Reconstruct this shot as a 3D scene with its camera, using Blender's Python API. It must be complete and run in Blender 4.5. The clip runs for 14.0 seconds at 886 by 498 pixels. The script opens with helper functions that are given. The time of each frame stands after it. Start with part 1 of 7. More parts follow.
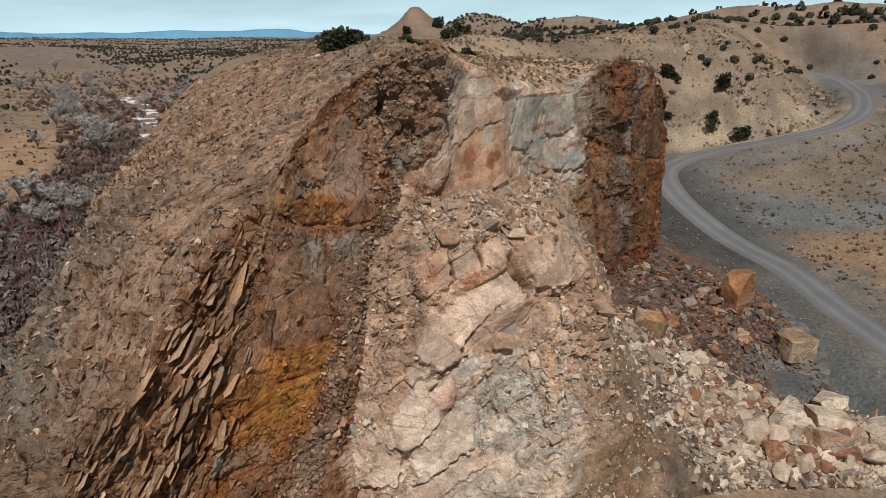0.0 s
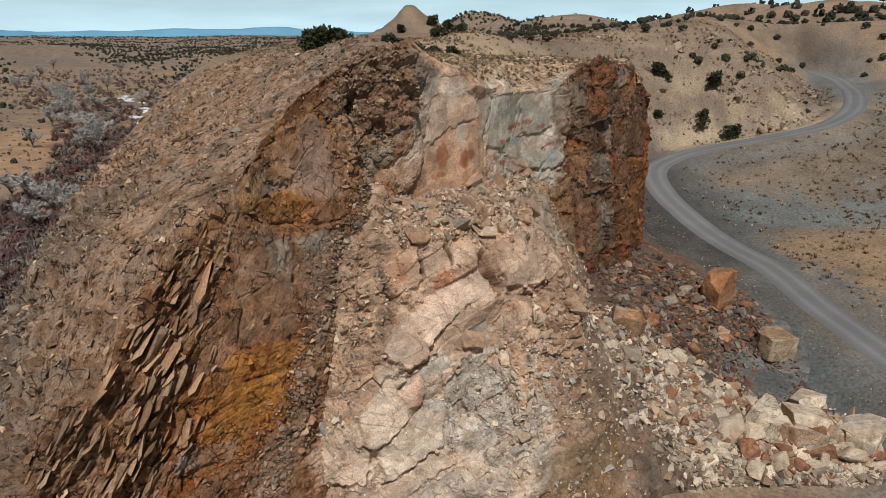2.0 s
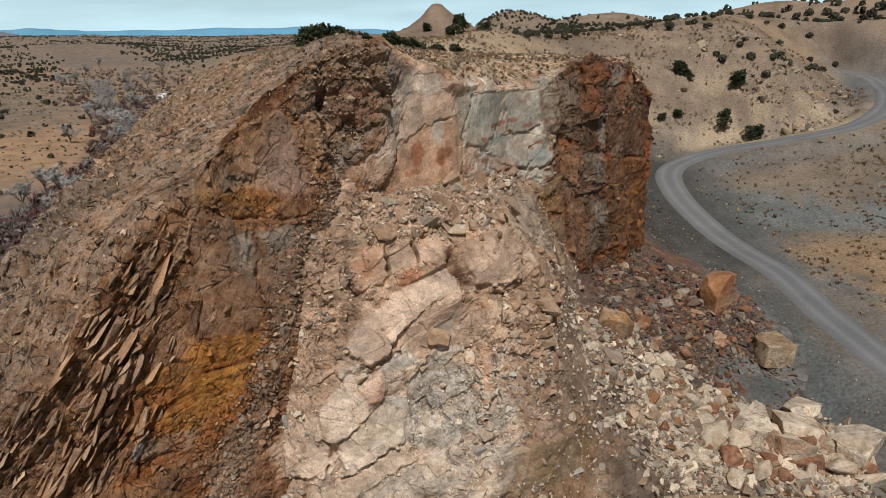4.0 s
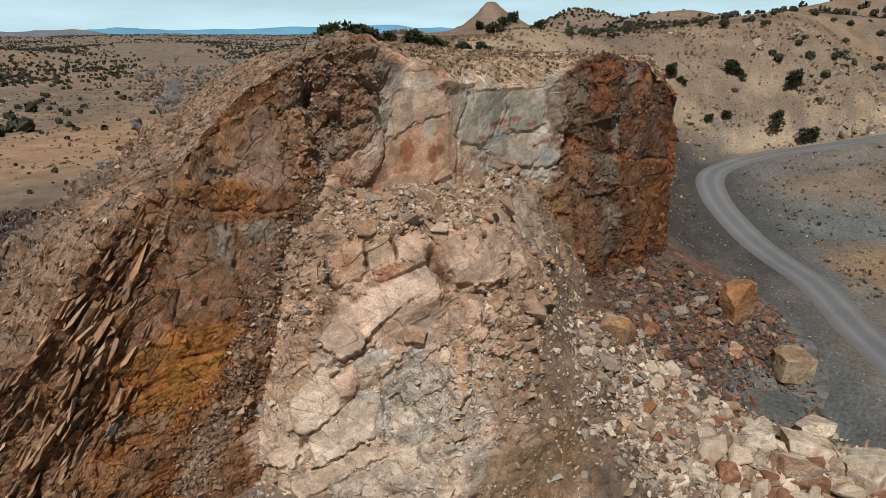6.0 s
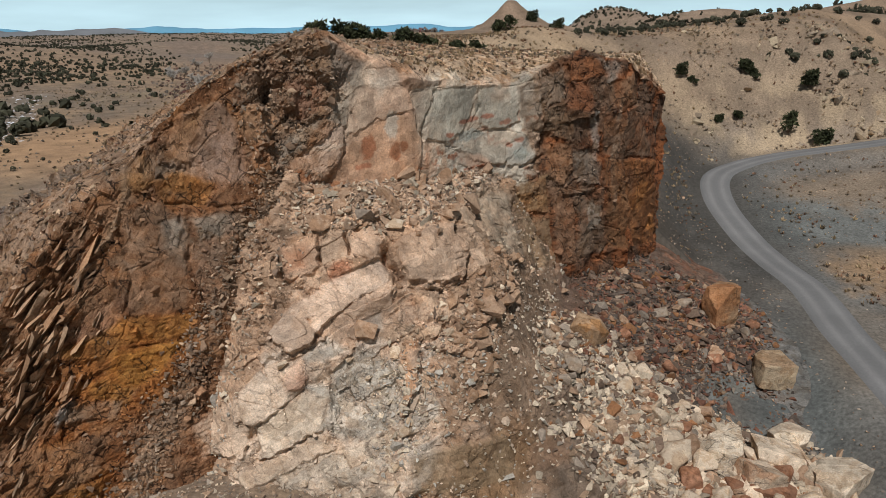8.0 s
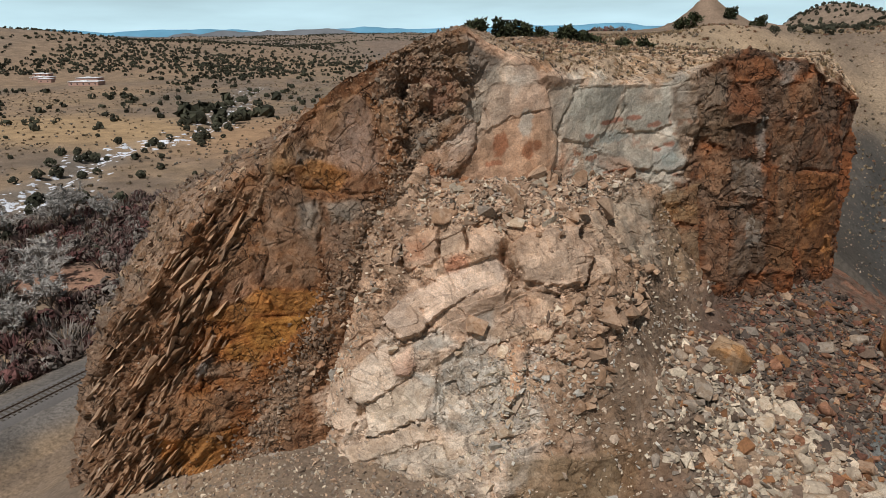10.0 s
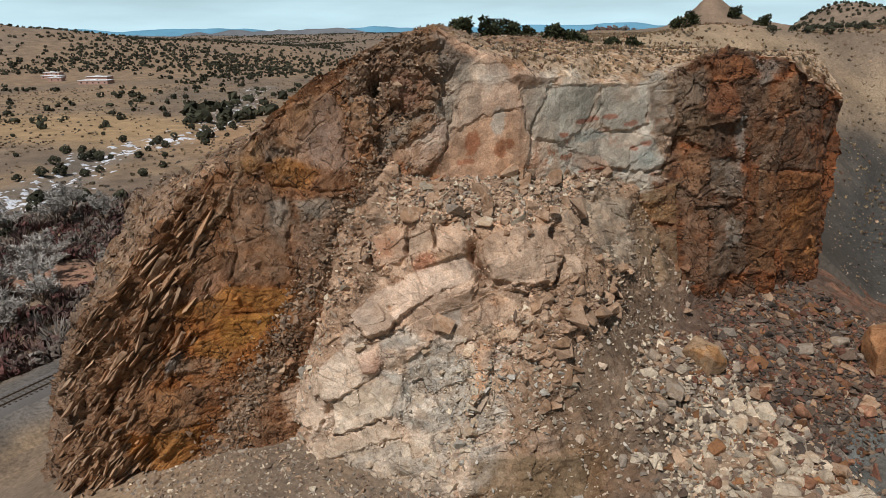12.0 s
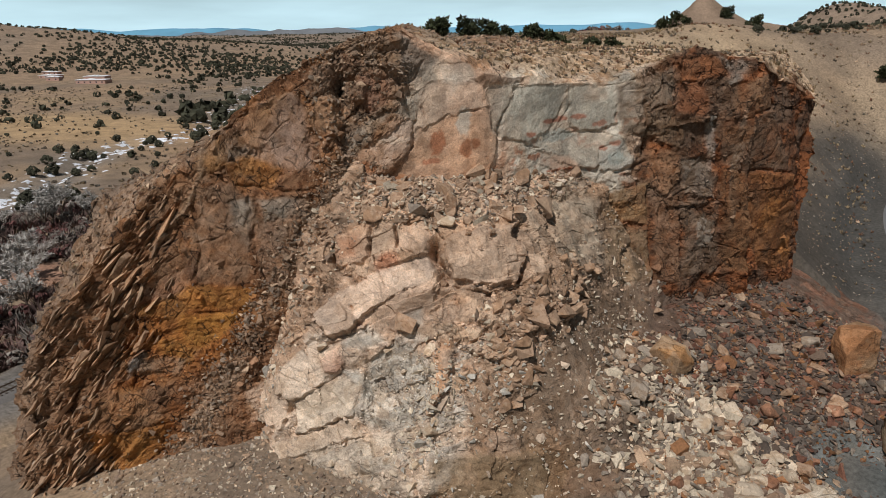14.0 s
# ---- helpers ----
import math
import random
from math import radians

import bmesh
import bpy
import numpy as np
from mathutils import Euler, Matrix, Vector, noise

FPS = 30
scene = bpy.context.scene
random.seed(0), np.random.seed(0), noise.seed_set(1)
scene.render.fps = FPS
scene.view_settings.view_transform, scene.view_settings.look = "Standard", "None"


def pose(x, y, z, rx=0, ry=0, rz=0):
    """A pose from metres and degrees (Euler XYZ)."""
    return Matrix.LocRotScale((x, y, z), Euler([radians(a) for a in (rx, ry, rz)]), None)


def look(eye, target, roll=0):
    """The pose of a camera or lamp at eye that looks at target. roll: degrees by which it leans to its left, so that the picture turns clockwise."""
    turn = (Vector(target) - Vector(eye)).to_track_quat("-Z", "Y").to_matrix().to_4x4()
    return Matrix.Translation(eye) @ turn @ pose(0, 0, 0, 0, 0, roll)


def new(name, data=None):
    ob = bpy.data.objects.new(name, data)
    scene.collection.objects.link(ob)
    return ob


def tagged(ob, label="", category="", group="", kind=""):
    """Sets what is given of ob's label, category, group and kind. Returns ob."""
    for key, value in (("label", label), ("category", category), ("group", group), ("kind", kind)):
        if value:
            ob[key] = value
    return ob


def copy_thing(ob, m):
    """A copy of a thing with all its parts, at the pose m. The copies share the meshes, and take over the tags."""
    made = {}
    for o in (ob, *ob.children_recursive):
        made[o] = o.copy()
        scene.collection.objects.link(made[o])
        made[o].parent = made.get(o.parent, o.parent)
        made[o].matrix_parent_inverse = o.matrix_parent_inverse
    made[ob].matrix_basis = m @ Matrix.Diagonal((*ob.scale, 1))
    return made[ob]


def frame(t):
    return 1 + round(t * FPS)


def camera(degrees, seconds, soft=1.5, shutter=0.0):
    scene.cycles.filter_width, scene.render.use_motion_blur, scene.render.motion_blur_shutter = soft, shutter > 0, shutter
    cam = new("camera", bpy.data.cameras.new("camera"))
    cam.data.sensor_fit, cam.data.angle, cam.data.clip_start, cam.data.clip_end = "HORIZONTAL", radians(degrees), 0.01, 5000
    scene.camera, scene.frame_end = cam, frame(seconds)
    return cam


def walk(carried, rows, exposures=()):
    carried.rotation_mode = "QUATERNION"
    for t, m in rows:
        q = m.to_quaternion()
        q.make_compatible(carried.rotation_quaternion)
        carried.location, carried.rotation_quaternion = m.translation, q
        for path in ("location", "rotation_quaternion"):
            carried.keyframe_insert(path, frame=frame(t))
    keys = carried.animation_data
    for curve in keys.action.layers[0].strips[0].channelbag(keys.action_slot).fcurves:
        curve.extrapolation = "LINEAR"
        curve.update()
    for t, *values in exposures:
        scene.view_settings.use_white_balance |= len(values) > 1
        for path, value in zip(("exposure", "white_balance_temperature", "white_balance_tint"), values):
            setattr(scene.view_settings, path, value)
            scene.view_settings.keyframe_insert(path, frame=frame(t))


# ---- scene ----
cam = camera(68.9, 14.0, soft=0.6)
METRES, EYE, TILT, LEAN, TURN = 30.0, 33.0, -18.3, 0.35, 0.0
ROWS = [
    (0.0, 0.0, 0.0, 0.0, 0.0, 0.0, -0.0),
    (0.5, 0.0105, -0.0004, 0.0003, 0.0, -0.04, 0.01),
    (1.0, 0.026, -0.0012, 0.0004, 0.01, -0.07, 0.01),
    (1.5, 0.0471, -0.002, 0.0007, 0.01, -0.12, 0.02),
    (2.0, 0.0754, -0.0029, 0.0009, 0.02, -0.16, 0.01),
    (2.5, 0.1126, -0.0032, 0.0007, 0.02, -0.2, -0.0),
    (3.0, 0.154, -0.0033, -0.0009, 0.35, -0.2, -0.09),
    (5.5, 0.4024, 0.0203, 0.0014, 8.07, -0.52, -2.48),
    (6.0, 0.4549, 0.0276, 0.0025, 8.7, -0.56, -2.69),
    (6.5, 0.5062, 0.0354, 0.0034, 9.33, -0.62, -2.91),
    (7.0, 0.5559, 0.0433, 0.0046, 9.99, -0.67, -3.12),
    (7.5, 0.6034, 0.0516, 0.0063, 10.67, -0.73, -3.35),
    (8.0, 0.6484, 0.06, 0.0074, 11.4, -0.79, -3.6),
    (8.5, 0.6865, 0.071, 0.0074, 15.48, -1.08, -4.81),
    (9.0, 0.7216, 0.0867, 0.0108, 23.91, -1.98, -7.25),
    (11.5, 0.8493, 0.1531, 0.0275, 27.86, -2.59, -8.49),
    (12.0, 0.8728, 0.165, 0.0306, 27.86, -2.61, -8.51),
    (12.5, 0.897, 0.1772, 0.0341, 27.88, -2.61, -8.53),
    (13.0, 0.9209, 0.1891, 0.0381, 27.89, -2.62, -8.54),
    (13.5, 0.9439, 0.2005, 0.0415, 27.89, -2.63, -8.56),
    (14.0, 0.9591, 0.2079, 0.0442, 27.89, -2.63, -8.57),
]
walk(cam, [(t, pose(0, 0, EYE, TILT, LEAN, TURN) @ pose(METRES * x, METRES * y, METRES * z, 90 + pitch, roll, yaw)) for t, x, y, z, yaw, pitch, roll in ROWS])

# ---- light ----
SUN_ELEVATION, SUN_FROM = radians(55), Vector((0.02, -1.0))
sun_data = bpy.data.lights.new("sun", "SUN")
sun_data.energy, sun_data.angle, sun_data.color = 4.4, radians(1.2), (1.0, 0.968, 0.95)
sun = new("sun", sun_data)
sun_dir = Vector((SUN_FROM.normalized().x * math.cos(SUN_ELEVATION), SUN_FROM.normalized().y * math.cos(SUN_ELEVATION), math.sin(SUN_ELEVATION)))
sun.matrix_world = look(sun_dir * 300, (0, 0, 0))

world = bpy.data.worlds.new("sky")
scene.world = world
world.use_nodes = True
wn, wl = world.node_tree.nodes, world.node_tree.links
wn.clear()
sky = wn.new("ShaderNodeTexSky")
sky.sky_type, sky.sun_disc = "NISHITA", False
sky.sun_elevation, sky.sun_rotation = SUN_ELEVATION, math.atan2(SUN_FROM.x, SUN_FROM.y)
sky.air_density, sky.dust_density, sky.ozone_density = 1.0, 1.5, 1.0
# thin high cloud drawn out in veils over the whole sky
wcoord, wmap, wnoise, wramp, wmix = (wn.new("ShaderNode" + k) for k in ("TexCoord", "Mapping", "TexNoise", "ValToRGB", "Mix"))
wmap.inputs["Scale"].default_value = (2.2, 2.2, 16.0)
wnoise.inputs["Scale"].default_value, wnoise.inputs["Detail"].default_value = 1.6, 5.0
wramp.color_ramp.elements[0].position, wramp.color_ramp.elements[1].position = 0.36, 0.62
wramp.color_ramp.elements[0].color = (0.8, 0.8, 0.8, 1)
wramp.color_ramp.elements[1].color = (1, 1, 1, 1)
wmix.data_type = "RGBA"
wmix.inputs[7].default_value = (32.0, 44.5, 49.5, 1)
wback, wout = wn.new("ShaderNodeBackground"), wn.new("ShaderNodeOutputWorld")
wback.inputs["Strength"].default_value = 0.026
wl.new(wcoord.outputs["Generated"], wmap.inputs["Vector"])
wl.new(wmap.outputs["Vector"], wnoise.inputs["Vector"])
wl.new(wnoise.outputs["Fac"], wramp.inputs["Fac"])
# the veils thicken towards the horizon
wsep, wrange, wtimes = wn.new("ShaderNodeSeparateXYZ"), wn.new("ShaderNodeMapRange"), wn.new("ShaderNodeMath")
wrange.inputs["From Max"].default_value, wrange.inputs["To Min"].default_value, wrange.inputs["To Max"].default_value = 0.22, 1.0, 0.04
wtimes.operation = "MULTIPLY"
wl.new(wcoord.outputs["Generated"], wsep.inputs[0])
wl.new(wsep.outputs["Z"], wrange.inputs["Value"])
wl.new(wramp.outputs["Color"], wtimes.inputs[0])
wl.new(wrange.outputs["Result"], wtimes.inputs[1])
wl.new(wtimes.outputs[0], wmix.inputs[0])
wl.new(sky.outputs["Color"], wmix.inputs[6])
wl.new(wmix.outputs[2], wback.inputs["Color"])
wl.new(wback.outputs["Background"], wout.inputs["Surface"])
scene.view_settings.exposure = -0.32


# ---- materials ----
def material(name, base=None, rough=0.9, attribute="", fine=6.0, coarse=0.7, contrast=0.35, bump=0.4, bump_scale=9.0, metal=0.0, spread=0.0, speckle=0.0, crust=0.0, cracks=0.0):
    """Mineral or plant surface: colour from the mesh's own tone or from base, broken up at two scales, with fine relief."""
    mat = bpy.data.materials.new(name)
    mat.use_nodes = True
    nt = mat.node_tree
    n, l = nt.nodes, nt.links
    bsdf = n["Principled BSDF"]
    bsdf.inputs["Roughness"].default_value = rough
    bsdf.inputs["Metallic"].default_value = metal
    bsdf.inputs["Specular IOR Level"].default_value = 0.25
    geo = n.new("ShaderNodeNewGeometry")
    if attribute:
        src = n.new("ShaderNodeAttribute")
        src.attribute_name = attribute
        colour = src.outputs["Color"]
    else:
        src = n.new("ShaderNodeRGB")
        src.outputs[0].default_value = (*base, 1)
        colour = src.outputs[0]

    def tex(scale, detail, lo, hi):
        t = n.new("ShaderNodeTexNoise")
        t.inputs["Scale"].default_value, t.inputs["Detail"].default_value, t.inputs["Roughness"].default_value = scale, detail, 0.65
        l.new(geo.outputs["Position"], t.inputs["Vector"])
        r = n.new("ShaderNodeMapRange")
        r.inputs["From Min"].default_value, r.inputs["From Max"].default_value = 0.3, 0.7
        r.inputs["To Min"].default_value, r.inputs["To Max"].default_value = lo, hi
        l.new(t.outputs["Fac"], r.inputs["Value"])
        return t.outputs["Fac"], r.outputs["Result"]

    def times(a, b):
        m = n.new("ShaderNodeMath")
        m.operation = "MULTIPLY"
        l.new(a, m.inputs[0])
        l.new(b, m.inputs[1])
        return m.outputs[0]

    f_fac, f_val = tex(fine, 6, 1 - contrast, 1 + contrast)
    c_fac, c_val = tex(coarse, 4, 1 - contrast * 0.7, 1 + contrast * 0.7)
    value = times(f_val, c_val)
    if spread:
        info = n.new("ShaderNodeObjectInfo")
        r = n.new("ShaderNodeMapRange")
        r.inputs["To Min"].default_value, r.inputs["To Max"].default_value = 1 - spread, 1 + spread
        l.new(info.outputs["Random"], r.inputs["Value"])
        value = times(value, r.outputs["Result"])
    if speckle:
        isl = n.new("ShaderNodeMapRange")
        isl.inputs["To Min"].default_value, isl.inputs["To Max"].default_value = 1 - speckle, 1 + speckle
        l.new(geo.outputs["Random Per Island"], isl.inputs["Value"])
        value = times(value, isl.outputs["Result"])
    if crust:
        # weathered skin in sharp-edged patches, browner than the fresh break
        for scale, lo, hi, shade in ((0.7, 0.51, 0.54, (0.76, 0.66, 0.56)), (2.2, 0.56, 0.58, (0.66, 0.60, 0.56)), (1.3, 0.56, 0.58, (1.22, 1.2, 1.16)), (5.0, 0.60, 0.62, (0.55, 0.5, 0.48))):
            t = n.new("ShaderNodeTexNoise")
            t.inputs["Scale"].default_value, t.inputs["Detail"].default_value, t.inputs["Roughness"].default_value, t.inputs["Distortion"].default_value = scale, 9.0, 0.68, 0.4
            l.new(geo.outputs["Position"], t.inputs["Vector"])
            r = n.new("ShaderNodeMapRange")
            r.inputs["From Min"].default_value, r.inputs["From Max"].default_value, r.inputs["To Max"].default_value = lo, hi, crust
            l.new(t.outputs["Fac"], r.inputs["Value"])
            fac = times(r.outputs["Result"], src.outputs["Alpha"]) if attribute else r.outputs["Result"]
            mx = n.new("ShaderNodeMix")
            mx.data_type, mx.blend_type = "RGBA", "MULTIPLY"
            l.new(fac, mx.inputs[0])
            l.new(colour, mx.inputs[6])
            mx.inputs[7].default_value = (*shade, 1)
            colour = mx.outputs[2]
    if cracks:
        # hairline joints with a slightly different break on either side
        bend = n.new("ShaderNodeTexNoise")
        bend.inputs["Scale"].default_value, bend.inputs["Detail"].default_value = 0.7, 6.0
        l.new(geo.outputs["Position"], bend.inputs["Vector"])
        off = n.new("ShaderNodeVectorMath")
        off.operation = "MULTIPLY_ADD"
        off.inputs[1].default_value = (0.8, 0.8, 0.8)
        l.new(bend.outputs["Color"], off.inputs[0])
        l.new(geo.outputs["Position"], off.inputs[2])
        gate_fac, _ = tex(0.55, 5, 0, 1)
        tilt = n.new("ShaderNodeMapping")
        tilt.inputs["Rotation"].default_value, tilt.inputs["Scale"].default_value = (0.5, 0.65, 0.4), (0.42, 1.5, 0.8)
        l.new(off.outputs[0], tilt.inputs["Vector"])
        for scale, width, lo, hi in ((0.5, 0.028, 0.49, 0.53), (1.3, 0.045, 0.53, 0.56)):
            vor = n.new("ShaderNodeTexVoronoi")
            vor.feature = "DISTANCE_TO_EDGE"
            vor.inputs["Scale"].default_value = scale
            l.new(tilt.outputs[0], vor.inputs["Vector"])
            ln = n.new("ShaderNodeMapRange")
            ln.inputs["From Min"].default_value, ln.inputs["From Max"].default_value = 0.3 * width, width
            ln.inputs["To Min"].default_value, ln.inputs["To Max"].default_value = cracks, 0.0
            l.new(vor.outputs["Distance"], ln.inputs["Value"])
            gate = n.new("ShaderNodeMapRange")
            gate.inputs["From Min"].default_value, gate.inputs["From Max"].default_value = lo, hi
            l.new(gate_fac, gate.inputs["Value"])
            one = n.new("ShaderNodeMath")
            one.operation = "SUBTRACT"
            one.inputs[0].default_value = 1.0
            l.new(times(times(ln.outputs["Result"], gate.outputs["Result"]), src.outputs["Alpha"]), one.inputs[1])
            value = times(value, one.outputs[0])
            cell = n.new("ShaderNodeTexVoronoi")
            cell.inputs["Scale"].default_value = scale
            l.new(tilt.outputs[0], cell.inputs["Vector"])
            sep = n.new("ShaderNodeSeparateColor")
            l.new(cell.outputs["Color"], sep.inputs[0])
            ton = n.new("ShaderNodeMapRange")
            ton.inputs["To Min"].default_value, ton.inputs["To Max"].default_value = 0.86, 1.14
            l.new(sep.outputs[0], ton.inputs["Value"])
            value = times(value, ton.outputs["Result"])
    hsv = n.new("ShaderNodeHueSaturation")
    l.new(colour, hsv.inputs["Color"])
    l.new(value, hsv.inputs["Value"])
    l.new(hsv.outputs["Color"], bsdf.inputs["Base Color"])
    if bump:
        b_fac, _ = tex(bump_scale, 8, 0, 1)
        b = n.new("ShaderNodeBump")
        b.inputs["Strength"].default_value, b.inputs["Distance"].default_value = bump, 0.16
        if cracks:
            calm = n.new("ShaderNodeMapRange")
            calm.inputs["To Min"].default_value, calm.inputs["To Max"].default_value = 0.3 * bump, bump
            l.new(src.outputs["Alpha"], calm.inputs["Value"])
            l.new(calm.outputs["Result"], b.inputs["Strength"])
        l.new(b_fac, b.inputs["Height"])
        l.new(b.outputs["Normal"], bsdf.inputs["Normal"])
    return mat


ROCK = material("fractured_rock", attribute="tone", fine=9.0, coarse=0.45, contrast=0.3, bump=1.0, bump_scale=6.0, crust=1.0, cracks=0.8)
RUBBLE = material("rubble", attribute="tone", fine=6.0, coarse=0.8, contrast=0.3, bump=0.5, bump_scale=7.0, speckle=0.4)
EARTH = material("dry_earth", attribute="tone", fine=2.6, coarse=0.09, contrast=0.42, bump=0.8, bump_scale=2.5)
ROAD = material("gravel_road", attribute="tone", fine=5.0, coarse=0.15, contrast=0.12, bump=0.25, bump_scale=9.0)
BOULDER = {
    "cream": material("cream_sandstone", (0.53, 0.43, 0.32), fine=2.2, coarse=0.35, contrast=0.22, bump=0.5, bump_scale=5.0, crust=0.7, spread=0.22),
    "rust": material("rust_sandstone", (0.25, 0.128, 0.076), fine=2.0, coarse=0.5, contrast=0.32, bump=0.5, bump_scale=5.0, crust=0.7, spread=0.25),
    "tan": material("tan_sandstone", (0.35, 0.235, 0.155), fine=2.5, coarse=0.5, contrast=0.26, bump=0.5, bump_scale=5.0, crust=0.7, spread=0.25),
    "grey": material("grey_mudstone", (0.30, 0.245, 0.19), fine=2.5, coarse=0.5, contrast=0.26, bump=0.5, bump_scale=5.0, crust=0.7, spread=0.25),
}
JUNIPER = material("juniper_foliage", (0.042, 0.048, 0.022), fine=3.0, coarse=0.8, contrast=0.4, bump=0, speckle=0.45, spread=0.2)
BARK = material("grey_bark", (0.16, 0.12, 0.09), fine=8.0, coarse=1.0, bump=0.6, bump_scale=12)
TWIGS = material("bare_twigs", attribute="tone", fine=1.0, coarse=0.1, contrast=0.25, bump=0, speckle=0.3)
TUFT = material("dry_grass", attribute="tone", fine=4.0, coarse=0.3, contrast=0.25, bump=0, speckle=0.3)
SNOW = material("old_snow", (0.72, 0.74, 0.78), rough=0.6, fine=0.8, coarse=0.1, contrast=0.15, bump=0.3, bump_scale=2)
STEEL = material("rusty_steel", (0.11, 0.075, 0.055), rough=0.55, metal=0.6, bump=0.1)
SLEEPER = material("weathered_timber", (0.10, 0.085, 0.07), fine=8, bump=0.5)
ADOBE = material("pink_adobe", (0.46, 0.29, 0.235), fine=2.0, coarse=0.2, contrast=0.12, bump=0.2)
ROOFING = material("white_roofing", (0.8, 0.8, 0.8), rough=0.6, fine=1.0, contrast=0.1, bump=0.1)
GLASS = material("dark_glass", (0.03, 0.035, 0.04), rough=0.15, bump=0)
# distance haze painted into the mountains' base colour
HAZE_BLUE = material("hazed_mountain", (0.14, 0.34, 0.48), fine=0.004, coarse=0.001, contrast=0.12, bump=0)
MESA = material("distant_mesa", (0.16, 0.17, 0.18), fine=0.01, coarse=0.002, contrast=0.2, bump=0)


# ---- noise and shaping ----
def cell_hash(ix, iy, iz, seed):
    h = (ix * 73856093) ^ (iy * 19349663) ^ (iz * 83492791) ^ (seed * 2654435761)
    h = (h ^ (h >> 13)) * 1274126177
    h &= 0xFFFFFFFF
    h = ((h ^ (h >> 16)) * 2246822519) & 0xFFFFFFFF
    return ((h ^ (h >> 13)) & 0xFFFFFF) / float(0x1000000)


def value_noise(p, seed=0):
    i = np.floor(p).astype(np.int64)
    f = p - i
    f = f * f * (3 - 2 * f)
    out = 0
    for dx in (0, 1):
        for dy in (0, 1):
            for dz in (0, 1):
                w = (f[:, 0] if dx else 1 - f[:, 0]) * (f[:, 1] if dy else 1 - f[:, 1]) * (f[:, 2] if dz else 1 - f[:, 2])
                out = out + w * cell_hash(i[:, 0] + dx, i[:, 1] + dy, i[:, 2] + dz, seed)
    return out


def fbm(p, octaves=4, seed=0):
    """Cloudy noise, about -1 to 1."""
    out, a, s = 0, 0.5, 0
    for k in range(octaves):
        out = out + a * (2 * value_noise(p * 2 ** k + 17.3 * k, seed + k) - 1)
        s += a
        a *= 0.5
    return out / s


def flat_fbm(x, y, size, octaves=4, seed=0):
    p = np.stack([np.ravel(x) / size, np.ravel(y) / size, np.full(np.size(x), 0.37)], 1)
    return fbm(p, octaves, seed).reshape(np.shape(x))


def facets(p, seed=0):
    """Angular relief of flat faces and sharp edges, -1 to 1."""
    i = np.floor(p).astype(np.int64)
    f = p - i
    order = np.argsort(-f, axis=1)
    rows = np.arange(len(p))
    s = np.take_along_axis(f, order, 1)
    out = (1 - s[:, 0]) * cell_hash(i[:, 0], i[:, 1], i[:, 2], seed)
    for k in range(3):
        i[rows, order[:, k]] += 1
        out = out + (s[:, k] - (s[:, k + 1] if k < 2 else 0)) * cell_hash(i[:, 0], i[:, 1], i[:, 2], seed)
    return 2 * out - 1


ROTATIONS = [np.array(Euler((0.5 + 1.3 * k, 0.9 * k - 0.4, 0.7 + 0.8 * k)).to_matrix()) for k in range(5)]


def rugged(p, size, octaves, seed, gain=0.5):
    """Several scales of facets, each turned its own way."""
    out, a = 0, 1.0
    for k in range(octaves):
        out = out + a * facets(p @ ROTATIONS[k].T / (size / 2.1 ** k) + 5.5 * k, seed + k)
        a *= gain
    return out


def ledges(p, size, seed, turn):
    """Beds and joints: slabs that stand proud or back by their own amount. The random numbers of each slab come too."""
    q = p @ turn.T
    w = q[:, 2] / size[2]
    w = w + 0.35 * np.sin(w * 2.1)
    iw = np.floor(w).astype(np.int64)
    r0, r1 = cell_hash(iw, iw * 0, iw * 0 + 3, seed), cell_hash(iw, iw * 0, iw * 0 + 5, seed)
    u = q[:, 0] / (size[0] * (0.6 + 0.9 * r0)) + 7 * r1
    v = q[:, 1] / (size[1] * (0.6 + 0.9 * r1)) + 7 * r0
    iu, iv = np.floor(u).astype(np.int64), np.floor(v).astype(np.int64)
    rnd = np.stack([cell_hash(iu, iv, iw, seed + 20 + k) for k in range(4)], 1)
    fu, fw = u - iu, w - iw
    out = (rnd[:, 0] - 0.5) * 2 + (rnd[:, 1] - 0.5) * 1.2 * (fu - 0.5) + 0.5 * (fw - 0.5)
    return out, rnd


def smooth(a, b, x):
    t = np.clip((x - a) / (b - a), 0, 1)
    return t * t * (3 - 2 * t)


def softmin(a, b, k):
    h = np.clip(0.5 + 0.5 * (b - a) / k, 0, 1)
    return b * (1 - h) + a * h - k * h * (1 - h)


def spot(x, z, cx, cz, rx, rz, edge=0.35):
    return smooth(1 + edge, 1 - edge, np.sqrt(((x - cx) / rx) ** 2 + ((z - cz) / rz) ** 2))


FIELDS = {}  # distances over the whole ground, kept for the next question


